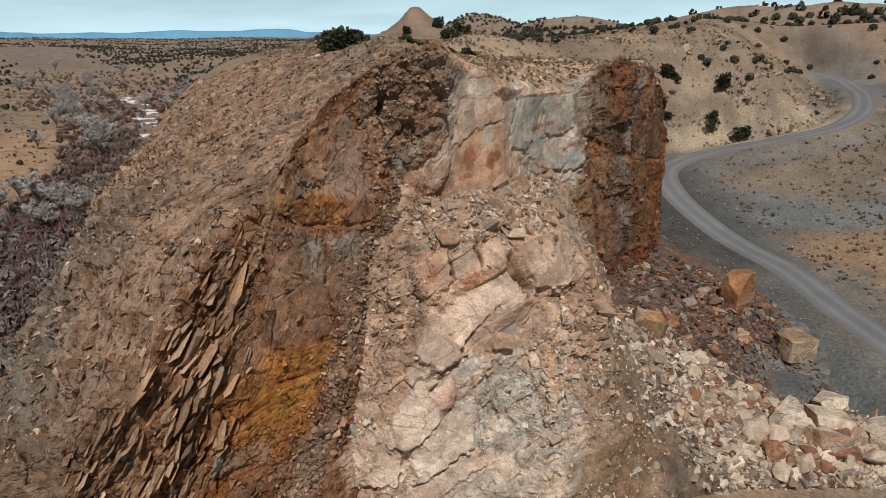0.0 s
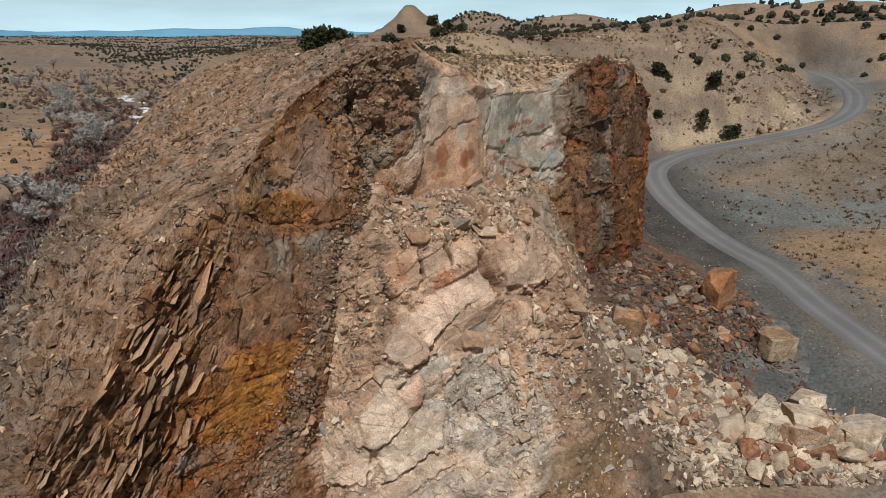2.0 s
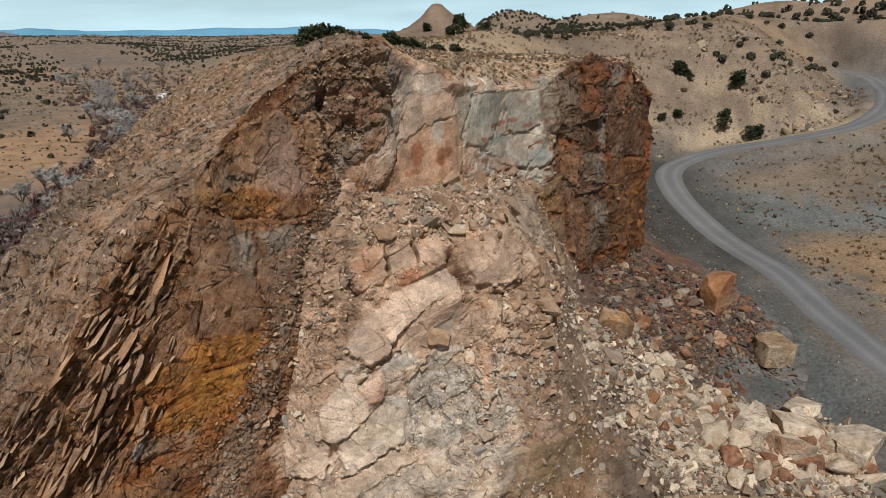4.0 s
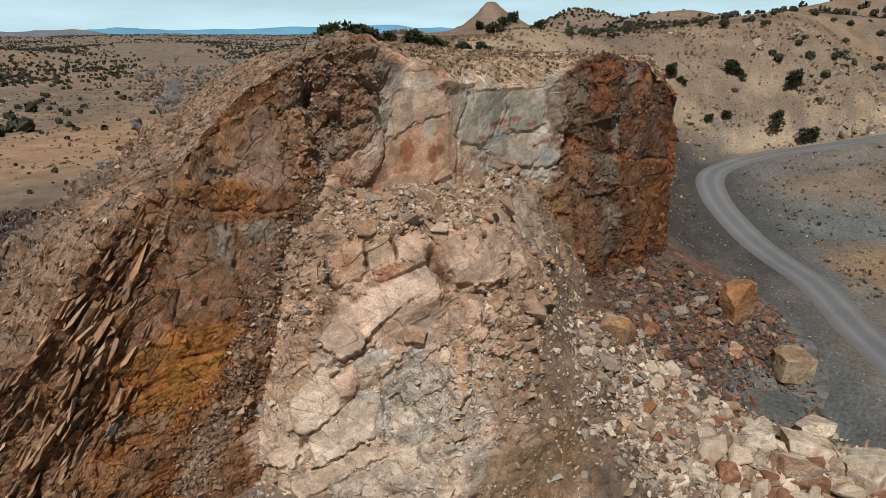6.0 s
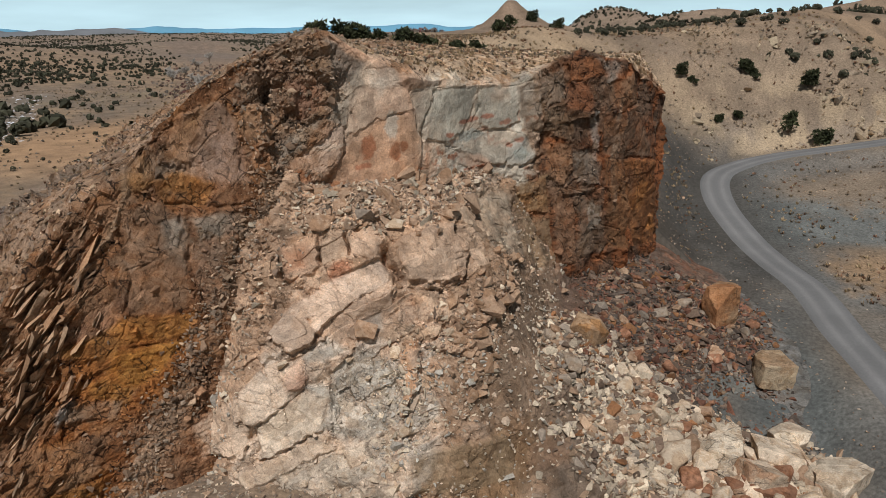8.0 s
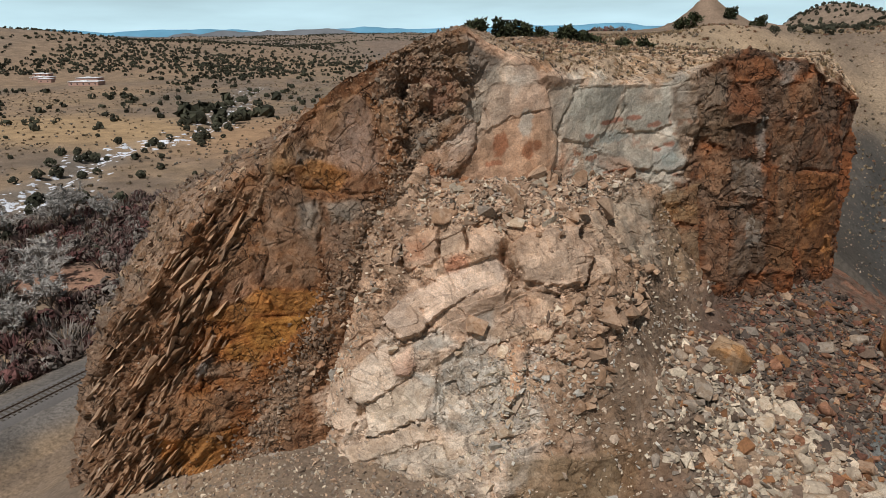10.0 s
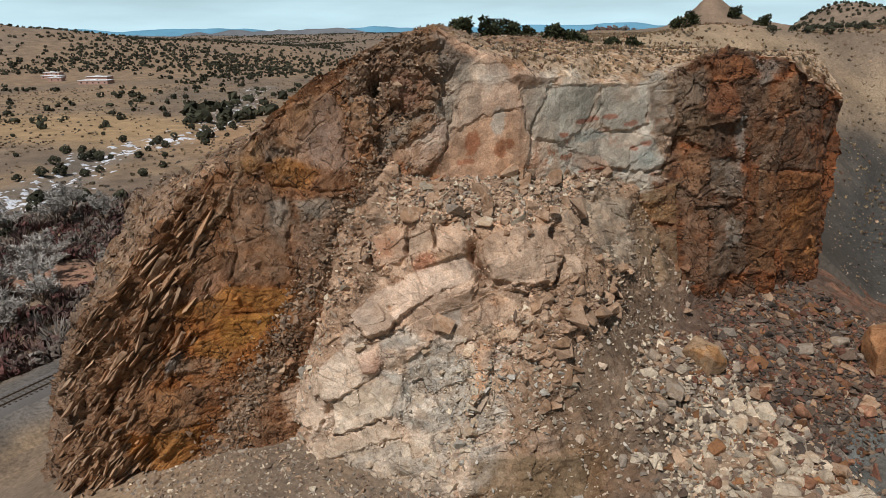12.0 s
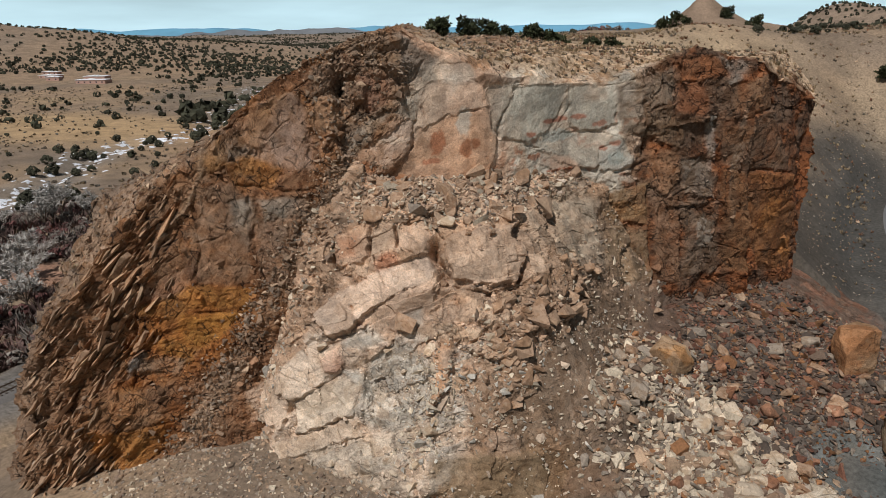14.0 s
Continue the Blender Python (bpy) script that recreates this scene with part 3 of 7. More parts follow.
    # last factor paints some shade into the carved cracks
    return c * np.array((1.06, 0.99, 0.92)) * (0.86 + 0.28 * rnd_s[:, 1:2]) * (1 + 0.14 * m[:, None]) * (1 - 0.25 * gap_shade[:, None])


def flank_tones(p, rnd):
    x, y = p[:, 0], p[:, 1]
    n, m = flat_fbm(x, y, 7, 5, 53), flat_fbm(x, y, 0.8, 4, 54)
    c = np.broadcast_to(np.array((0.33, 0.22, 0.145)), p.shape).copy()
    c = blend(c, (0.21, 0.165, 0.13), smooth(0.0, 0.4, n + 0.3 * m) * 0.7)
    c = blend(c, (0.5, 0.37, 0.25), smooth(-4, 2, x + 4 * n) * 0.9)
    c = blend(c, (0.18, 0.15, 0.12), smooth(-21, -26, x + 4 * n) * smooth(60, 48, y) * 0.85)
    return c * (0.85 + 0.3 * rnd[:, 1:2]) * (1 + 0.15 * m[:, None])


# ---- faces, clefts and stains told apart on the rock, by x and height ----
SHAPES = {"wall": [], "spur": []}


def face(where, corners, tone, mix=0.85, proud=0.0, gx=0.0, gz=0.0, calm=0.7, edge=0.25, soft=0.15):
    """A joint face: its outline, colour, how far it stands out, how it leans, how smooth it is and how deep its bounding joint."""
    for w in where.split():
        SHAPES[w].append(("face", np.array(corners), np.array(tone), mix, proud, gx, gz, calm, edge, soft))


def cleft(where, course, width, depth):
    for w in where.split():
        SHAPES[w].append(("cleft", np.array(course), width, depth))


def stain(where, centre, tone, rx, rz, mix):
    for w in where.split():
        SHAPES[w].append(("stain", np.array([centre]), np.array(tone), rx, rz, mix))


def outline_distance(x, z, corners, closed):
    """Distance to an outline, plus inside when it is closed."""
    best, inside = np.full(len(x), 1e9), np.zeros(len(x), bool)
    for i in range(len(corners) if closed else len(corners) - 1):
        a, b = corners[i], corners[(i + 1) % len(corners)]
        e = b - a
        s = np.clip(((x - a[0]) * e[0] + (z - a[1]) * e[1]) / max(e @ e, 1e-9), 0, 1)
        best = np.minimum(best, np.hypot(x - a[0] - s * e[0], z - a[1] - s * e[1]))
        if closed and a[1] != b[1]:
            inside ^= ((a[1] > z) != (b[1] > z)) & (x < (b[0] - a[0]) * (z - a[1]) / (b[1] - a[1]) + a[0])
    return np.where(inside, best, -best) if closed else best


def shape_rock(where, p, on, d, tones, skin, vary):
    """Work the faces, clefts and stains into the relief, the colours and the weathered skin of a sheet of rock."""
    wx = p[:, 0] + 0.10 * fbm(p / 0.45, 3, 401) + 0.22 * fbm(p / 1.9, 2, 402)
    wz = p[:, 2] + 0.10 * fbm(p / 0.45, 3, 403) + 0.22 * fbm(p / 1.9, 2, 404)
    broken = smooth(-0.15, 0.3, fbm(p / 1.1, 3, 405))
    rag = fbm(p / 0.5, 3, 408)
    patchy = 0.55 + 0.45 * smooth(-0.35, 0.15, fbm(p / 1.4, 5, 407))
    firm, depth_of_joint, bulk = (0.5, 0.2, 0.3) if where == "wall" else (0.64, 0.14, 0.42)
    for kind, corners, *rest in SHAPES[where]:
        rim = 0.7 if kind != "stain" else 2.2 * max(rest[1], rest[2])
        lo, hi = corners.min(0) - rim, corners.max(0) + rim
        m = np.nonzero(on & (wx > lo[0]) & (wx < hi[0]) & (wz > lo[1]) & (wz < hi[1]))[0]
        if not len(m):
            continue
        x, z = wx[m], wz[m]
        if kind == "face":
            tone, mix, proud, gx, gz, calm, edge, soft = rest
            calm, edge, proud = calm * firm, edge * depth_of_joint, proud * bulk
            inner = outline_distance(x, z, corners, True)
            centre = corners.mean(0)
            k, kc = smooth(-0.12, 0.16, inner + 0.25 * rag[m]), smooth(-soft - 0.1, soft + 0.1, inner) * mix * patchy[m]
            d[m] = d[m] * (1 - calm * k) + k * (proud + gx * (x - centre[0]) + gz * (z - centre[1])) - edge * np.exp(-((inner + 0.04) / 0.08) ** 2) * broken[m]
            tones[m] = tones[m] * (1 - kc[:, None]) + tone * vary[m][:, None] * kc[:, None]
            skin[m] *= 1 - 0.7 * calm * k
        elif kind == "cleft":
            width, depth = rest
            away = outline_distance(x, z, corners, False)
            d[m] -= (0.38 if where == "wall" else 0.8) * depth * np.exp(-(away / max((0.7 if depth < 2 else 1.0) * width, 0.09)) ** 2) * (0.3 + 0.7 * broken[m] if depth < 0.75 else 1.0)
        else:
            tone, rx, rz, mix = rest
            r = np.hypot((x - corners[0][0]) / rx, (z - corners[0][1]) / rz) + 0.5 * fbm(p[m] / 0.35, 3, 406)
            kc = smooth(1.15, 0.75, r) * mix
            tones[m] = tones[m] * (1 - kc[:, None]) + tone * kc[:, None]


# west wall, panels, rusty end and spur
face("wall", [(-8.6, 27.1), (-6.9, 27.9), (-5.9, 26.1), (-5.7, 24.0), (-5.3, 21.8), (-7.4, 21.9), (-8.6, 23.2), (-9.2, 24.9)], (0.3, 0.195, 0.135), mix=0.9, proud=0.35, gx=0.05, gz=0.05, calm=0.85, edge=0.35)
face("wall", [(-7.3, 25.6), (-6.0, 24.6), (-5.6, 22.4), (-6.7, 21.9), (-7.7, 23.3)], (0.37, 0.25, 0.185), mix=0.8, calm=0.5, edge=0, soft=0.5)
face("wall", [(-8.9, 26.4), (-7.4, 27.7), (-7.8, 25.6), (-8.3, 23.4), (-9.2, 24.3)], (0.3, 0.155, 0.065), mix=0.8, proud=0.1, gz=-0.1, calm=0.4, edge=0.1, soft=0.4)
face("wall", [(-5.9, 27.3), (-4.2, 27.6), (-3.4, 26.0), (-4.0, 24.7), (-5.3, 24.4), (-5.9, 25.9)], (0.33, 0.19, 0.105), proud=0.15, gx=-0.1, calm=0.8, edge=0.3)
face("wall", [(-6.5, 29.1), (-4.4, 30.2), (-3.7, 28.2), (-4.2, 27.6), (-6.0, 27.4)], (0.23, 0.15, 0.1), proud=0.3, gz=0.1, calm=0.4, edge=0.4)
face("wall", [(-4.5, 31.0), (-0.5, 28.6), (-2.0, 26.0), (-3.1, 26.0), (-3.8, 28.2)], (0.2, 0.115, 0.07), proud=0.15, gz=0.1, calm=0.3, edge=0.3)
face("wall", [(-3.2, 28.9), (-0.7, 28.6), (-0.9, 26.8), (-2.4, 26.0), (-2.8, 27.3)], (0.26, 0.145, 0.095), mix=0.8, proud=0.2, edge=0.3)
face("wall", [(-0.6, 32.0), (1.9, 30.0), (0.9, 28.5), (-0.4, 28.2)], (0.19, 0.16, 0.13), mix=0.8, proud=-0.3, gz=0.1, calm=0, edge=0.1)
face("wall", [(-9.0, 23.2), (-7.0, 21.9), (-7.7, 20.3), (-9.5, 21.4), (-10.0, 22.7)], (0.34, 0.155, 0.045), mix=0.8, proud=0.25, gz=0.2, calm=0.5, edge=0.5)
face("wall", [(-11.4, 23.4), (-10.3, 24.6), (-9.8, 22.7), (-10.4, 22.1), (-11.5, 22.4)], (0.3, 0.155, 0.06), mix=0.8, proud=0.3, calm=0.6, edge=0.4)
face("wall", [(-11.9, 20.5), (-11.2, 23.5), (-10.9, 22.3), (-11.4, 20.7), (-11.7, 19.0), (-12.7, 18.3)], (0.42, 0.3, 0.2), mix=0.8, proud=0.7, gx=-0.25, calm=0.6, edge=0.5)
face("wall", [(-13.5, 18.3), (-11.9, 20.5), (-11.5, 22.4), (-12.8, 21.2), (-13.9, 19.2), (-14.5, 17.6)], (0.27, 0.165, 0.1), mix=0.8, proud=0.4, gx=-0.1, calm=0.6, edge=0.5)
face("wall", [(-11.5, 21.1), (-9.5, 21.2), (-8.6, 20.0), (-8.7, 17.8), (-11.2, 18.1)], (0.24, 0.155, 0.1), proud=0.3, gx=0.05, gz=0.05, edge=0.5)
face("wall", [(-11.0, 18.3), (-8.4, 17.8), (-8.0, 13.4), (-11.0, 13.7), (-11.7, 16.0)], (0.25, 0.15, 0.09), proud=0.1, gx=0.05, gz=0.05, calm=0.75, edge=0.35)
face("wall", [(-9.5, 19.9), (-8.3, 19.9), (-8.0, 18.0), (-8.3, 16.0), (-9.6, 18.0)], (0.235, 0.205, 0.165), mix=0.8, proud=0.25, gz=-0.05, edge=0.35)
face("wall spur", [(-8.0, 17.7), (-6.1, 18.1), (-5.6, 15.3), (-6.4, 13.0), (-6.9, 12.7), (-7.9, 15.6)], (0.27, 0.165, 0.105), proud=0.35, gx=0.05, gz=0.05, calm=0.75, edge=0.45)
face("wall spur", [(-8.0, 19.7), (-5.9, 19.6), (-5.0, 18.1), (-7.6, 17.9)], (0.22, 0.185, 0.145), mix=0.8, proud=0.2, gz=-0.15, calm=0.5, edge=0.4)
face("wall", [(-13.9, 14.0), (-11.2, 15.1), (-11.0, 13.7), (-12.2, 12.6), (-14.0, 12.5)], (0.25, 0.15, 0.1), mix=0.8, proud=0.1, gx=0.05, calm=0.6, edge=0.3)
face("wall", [(-11.6, 13.6), (-7.8, 13.1), (-8.3, 11.4), (-11.6, 11.8)], (0.33, 0.15, 0.04), mix=0.9, proud=0.3, gz=0.1, calm=0.6, edge=0.45)
face("wall", [(-14.0, 12.3), (-11.6, 13.2), (-11.4, 11.8), (-11.8, 10.8), (-14.1, 11.6)], (0.31, 0.145, 0.045), proud=0.1, calm=0.6, edge=0.3)
face("wall", [(-11.8, 11.4), (-8.3, 11.2), (-9.5, 9.4), (-10.8, 8.4), (-12.1, 9.9)], (0.35, 0.165, 0.04), mix=0.9, proud=0.1, gz=0.1, calm=0.6, edge=0.35)
face("wall", [(-12.8, 9.6), (-10.9, 9.7), (-11.1, 7.7), (-11.4, 7.1), (-12.6, 8.3)], (0.32, 0.15, 0.04), gz=0.1, calm=0.6, edge=0.3)
face("wall", [(-13.8, 8.4), (-11.4, 7.6), (-11.7, 6.5), (-13.8, 7.3)], (0.22, 0.15, 0.1), mix=0.8, proud=0.35, gz=-0.2, calm=0.3, edge=0.4)
face("wall", [(-14.2, 8.2), (-13.5, 8.8), (-13.7, 7.7), (-14.3, 6.9)], (0.361, 0.335, 0.301), mix=0.9, proud=0.2, calm=0.5, edge=0.2)
face("wall", [(-15.2, 6.2), (-13.4, 5.8), (-12.4, 3.3), (-13.4, 2.7), (-16.0, 3.2), (-15.9, 5.0)], (0.25, 0.15, 0.085), proud=0.4, gx=0.05, edge=0.4)
face("wall", [(-16.0, 3.0), (-12.4, 2.6), (-12.3, 0.9), (-13.3, -0.5), (-13.3, -1.4), (-15.6, -0.1)], (0.34, 0.155, 0.045), mix=0.9, proud=0.3, gx=0.05, gz=0.05, edge=0.4)
face("wall", [(-13.3, 6.2), (-12.2, 5.5), (-12.1, 3.2), (-13.2, 3.7)], (0.21, 0.125, 0.075), mix=0.8, gz=0.1, calm=0.3, edge=0.3)
cleft("wall", [(-6.5, 27.7), (-6.1, 25.5), (-5.7, 23.7), (-5.4, 21.8)], 0.12, 0.6)
cleft("wall", [(-4.3, 28.7), (-3.9, 26.7), (-3.4, 25.8)], 0.3, 1.3)
cleft("wall", [(-3.5, 28.6), (-3.0, 26.7), (-3.1, 25.6)], 0.22, 1.0)
cleft("wall", [(-8.6, 20.0), (-8.1, 17.8), (-7.9, 15.6), (-6.9, 12.7)], 0.13, 0.6)
cleft("wall", [(-11.2, 18.1), (-10.9, 15.9), (-11.2, 13.8)], 0.12, 0.5)
cleft("wall", [(-11.6, 11.6), (-9.3, 11.2), (-8.3, 11.3)], 0.12, 0.5)
cleft("wall", [(-13.6, 20.2), (-11.9, 20.5)], 0.12, 0.4)
cleft("wall", [(-9.6, 21.2), (-6.9, 20.2), (-5.1, 20.2)], 0.2, 0.6)
cleft("wall", [(-9.4, 19.9), (-8.9, 18.5), (-8.4, 17.8)], 0.12, 0.5)
cleft("wall", [(-11.0, 13.5), (-9.4, 13.0), (-7.8, 13.1)], 0.12, 0.5)
cleft("wall", [(-6.0, 27.2), (-5.5, 26.1), (-5.4, 24.4)], 0.1, 0.5)
cleft("wall", [(-10.6, 16.8), (-9.6, 17.3), (-9.2, 16.2)], 0.1, 0.4)
face("wall", [(-3.6, 24.1), (-2.4, 25.3), (-0.8, 26.0), (-2.6, 23.3), (-3.0, 21.3), (-3.7, 21.6)], (0.31, 0.258, 0.202), proud=0.1, calm=0.5, edge=0.3)
face("wall", [(0.1, 27.7), (1.5, 29.8), (1.9, 28.1), (1.0, 26.3), (0.7, 25.0), (-0.5, 25.9)], (0.301, 0.254, 0.198), proud=0.1, edge=0.3)
face("wall", [(-2.6, 23.0), (-1.5, 23.8), (0.3, 25.3), (0.7, 24.9), (0.1, 22.5), (-0.7, 21.3), (-2.4, 20.7), (-2.8, 21.5)], (0.44, 0.31, 0.225), mix=0.9, proud=0.55, gx=0.12, gz=-0.1, calm=0.85, edge=0.5)
face("wall", [(-1.5, 23.8), (0.3, 25.3), (0.5, 24.8), (-0.8, 23.6)], (0.5, 0.37, 0.28), proud=0.3, gz=-0.25, calm=0.6, edge=0.2)
face("wall spur", [(-2.6, 21.1), (-0.2, 20.9), (0.1, 19.9), (-2.1, 19.9)], (0.43, 0.27, 0.18), mix=0.8, proud=0.2, calm=0.6, edge=0.2)
face("wall spur", [(0.9, 24.6), (2.9, 25.5), (5.1, 25.9), (5.7, 23.4), (5.4, 21.3), (5.4, 19.9), (2.2, 20.2), (-0.2, 20.5), (-0.4, 21.4), (0.5, 23.1)], (0.45, 0.275, 0.17), mix=0.92, proud=0.5, gx=0.06, gz=-0.06, calm=0.92, edge=0.5)
face("wall", [(1.1, 28.1), (4.7, 28.3), (5.1, 26.1), (2.9, 25.5), (0.9, 24.6), (0.9, 26.5)], (0.4, 0.285, 0.205), mix=0.9, proud=0.25, gx=0.03, gz=-0.05, calm=0.85, edge=0.35)
face("wall", [(1.9, 29.5), (4.0, 29.8), (4.7, 28.3), (2.1, 28.0)], (0.42, 0.34, 0.265), mix=0.9, proud=0.1, gz=-0.05)
face("wall", [(2.4, 29.6), (3.2, 29.9), (3.4, 28.0), (2.9, 27.3), (2.5, 28.5)], (0.52, 0.45, 0.37), mix=0.6, calm=0.2, edge=0, soft=0.5)
face("wall", [(4.2, 28.6), (5.3, 29.1), (7.1, 28.7), (7.0, 28.0), (5.3, 27.9), (4.7, 28.0)], (0.2, 0.115, 0.07), mix=0.9, proud=0.35, gz=0.2, calm=0.4, edge=0.3)
face("wall", [(5.1, 27.7), (6.4, 27.8), (6.3, 25.5), (5.9, 23.6), (5.5, 24.2)], (0.361, 0.323, 0.258), mix=0.9, proud=-0.1, gx=0.1, gz=-0.05, calm=0.85, edge=0.3)
face("wall", [(6.6, 27.7), (9.6, 27.6), (9.2, 25.1), (8.8, 23.7), (7.3, 22.7), (5.9, 23.4)], (0.353, 0.331, 0.271), mix=0.92, proud=0.15, gz=-0.06, calm=0.9, edge=0.35)
face("wall", [(9.7, 27.6), (12.7, 27.3), (13.4, 24.1), (12.1, 23.2), (10.0, 23.8), (9.4, 25.1)], (0.344, 0.314, 0.254), mix=0.92, proud=0.25, gx=0.04, gz=-0.05, calm=0.88, edge=0.4)
face("wall", [(7.4, 22.3), (9.1, 23.4), (11.7, 23.2), (14.3, 22.3), (11.9, 19.8), (9.8, 20.4), (8.2, 22.0)], (0.344, 0.305, 0.245), mix=0.9, proud=0.15, gz=-0.1, calm=0.75, edge=0.35)
face("wall", [(12.2, 21.6), (14.1, 22.3), (15.2, 20.4), (14.1, 19.5), (12.3, 19.7)], (0.361, 0.344, 0.297), mix=0.9, proud=0.4, gz=-0.1, calm=0.75, edge=0.5)
face("wall spur", [(8.2, 21.9), (9.9, 21.1), (11.2, 19.9), (9.7, 19.6), (8.1, 20.7)], (0.4, 0.26, 0.18), proud=0.2, gz=-0.15, calm=0.6, edge=0.45)
face("wall", [(13.8, 23.3), (15.6, 22.5), (15.4, 20.1), (14.3, 22.0)], (0.33, 0.225, 0.155), mix=0.8, proud=0.1, calm=0.6, edge=0.3)
face("wall spur", [(9.4, 19.0), (9.9, 19.6), (11.7, 19.0), (12.0, 17.7), (10.3, 18.3)], (0.35, 0.275, 0.2), proud=0.25, gz=-0.2, calm=0.5, edge=0.4)
face("spur", [(9.7, 18.4), (12.2, 17.7), (13.3, 15.6), (14.5, 11.7), (13.4, 12.9), (12.0, 14.8), (11.1, 16.8)], (0.38, 0.305, 0.225), mix=0.9, proud=0.1, edge=0.35)
stain("wall", (2.1, 23.5), (0.3, 0.115, 0.055), 0.55, 0.95, 0.85)
stain("wall", (3.9, 22.8), (0.31, 0.125, 0.06), 0.4, 0.75, 0.85)
stain("wall", (4.5, 23.2), (0.31, 0.125, 0.06), 0.28, 0.5, 0.85)
stain("wall", (1.8, 21.9), (0.32, 0.13, 0.07), 0.55, 0.32, 0.85)
stain("wall", (-2.2, 21.6), (0.36, 0.16, 0.075), 0.5, 0.5, 0.85)
stain("wall", (-0.3, 20.6), (0.38, 0.17, 0.08), 0.8, 0.35, 0.85)
stain("wall", (7.6, 23.4), (0.3, 0.115, 0.065), 0.35, 0.25, 0.85)
stain("wall", (8.8, 24.5), (0.29, 0.115, 0.07), 0.45, 0.25, 0.85)
stain("wall", (9.4, 24.7), (0.29, 0.115, 0.07), 0.4, 0.25, 0.85)
stain("wall", (10.5, 24.7), (0.29, 0.12, 0.075), 0.55, 0.25, 0.85)
stain("wall", (12.1, 23.9), (0.3, 0.14, 0.09), 0.5, 0.3, 0.85)
stain("wall", (12.4, 21.7), (0.3, 0.13, 0.08), 0.3, 0.2, 0.85)
stain("wall", (13.4, 22.1), (0.3, 0.13, 0.08), 0.5, 0.25, 0.85)
stain("wall", (9.1, 23.2), (0.34, 0.36, 0.32), 1.0, 0.6, 0.7)
stain("wall", (13.6, 20.8), (0.36, 0.385, 0.34), 0.8, 0.7, 0.7)
stain("wall", (9.5, 19.9), (0.3, 0.11, 0.055), 0.9, 0.25, 0.85)
stain("wall", (3.7, 25.0), (0.4, 0.37, 0.31), 0.5, 1.0, 0.7)
stain("wall", (-0.8, 23.7), (0.5, 0.4, 0.31), 1.2, 0.3, 0.6)
cleft("wall", [(6.6, 27.6), (6.4, 26.2), (5.9, 24.4), (5.8, 23.4)], 0.14, 0.7)
cleft("wall", [(7.3, 22.5), (8.2, 22.2)], 0.12, 0.5)
cleft("wall spur", [(9.7, 19.7), (11.2, 19.9), (12.1, 19.7)], 0.2, 0.9)
cleft("wall", [(13.7, 19.4), (15.0, 19.7), (16.2, 20.2)], 0.22, 1.0)
cleft("wall", [(9.7, 27.5), (9.9, 25.6), (9.4, 24.4)], 0.1, 0.4)
cleft("wall", [(0.7, 25.2), (0.5, 23.2), (-0.4, 21.3)], 0.12, 0.6)
cleft("wall", [(1.0, 26.3), (1.5, 24.9)], 0.1, 0.4)
cleft("wall", [(5.1, 28.0), (5.3, 25.6), (5.8, 23.4)], 0.1, 0.4)
cleft("wall", [(0.9, 29.9), (0.3, 28.1), (-0.5, 25.9)], 0.15, 0.6)
face("wall", [(12.9, 27.3), (15.5, 28.1), (17.2, 29.2), (17.5, 25.8), (15.4, 24.8), (13.5, 24.6)], (0.193, 0.143, 0.102), mix=0.9, proud=0.2, calm=0.6, edge=0.4)
face("wall", [(13.5, 24.6), (15.4, 24.8), (17.5, 25.5), (17.8, 22.9), (16.0, 22.5), (14.0, 23.3)], (0.176, 0.123, 0.082), mix=0.9, proud=0.35, gx=0.05, gz=0.05, calm=0.6, edge=0.5)
face("wall", [(17.2, 29.4), (19.3, 29.9), (20.4, 29.8), (21.4, 28.2), (19.5, 27.7), (17.8, 27.5)], (0.246, 0.098, 0.041), mix=0.9, proud=0.35, gz=-0.1, calm=0.4, edge=0.3)
face("wall", [(17.6, 27.4), (19.5, 27.6), (20.2, 25.1), (19.9, 24.4), (17.8, 24.7)], (0.205, 0.086, 0.041), mix=0.9, proud=0.3, gx=0.03, calm=0.6, edge=0.4)
face("wall", [(20.5, 29.8), (23.1, 29.2), (22.6, 27.6), (21.8, 27.1), (21.4, 28.5)], (0.267, 0.237, 0.198), proud=0.1, gz=-0.1, calm=0.3)
face("wall", [(21.8, 27.1), (25.1, 28.0), (25.8, 24.7), (23.5, 23.9), (22.0, 25.0)], (0.197, 0.115, 0.066), mix=0.9, proud=0.25, gx=0.05, calm=0.6, edge=0.35)
face("wall", [(21.0, 24.6), (23.6, 23.8), (25.8, 24.5), (27.8, 18.0), (24.6, 18.7), (22.2, 19.6)], (0.16, 0.102, 0.066), mix=0.9, proud=0.15, gx=0.05, gz=0.05, calm=0.65, edge=0.3)
face("wall", [(24.9, 18.4), (28.0, 17.5), (29.1, 11.4), (29.3, 6.8), (26.5, 7.3), (24.8, 12.8)], (0.197, 0.086, 0.033), mix=0.9, proud=0.35, gx=0.05, gz=0.05, calm=0.6, edge=0.4)
face("wall", [(22.0, 19.0), (24.7, 18.5), (24.7, 12.8), (25.4, 7.6), (22.9, 8.9)], (0.168, 0.086, 0.041), mix=0.9, proud=0.1, calm=0.5, edge=0.3)
face("wall", [(16.6, 24.0), (17.9, 24.3), (18.9, 22.5), (18.4, 21.2), (16.8, 22.1)], (0.18, 0.119, 0.074), proud=0.6, edge=0.5)
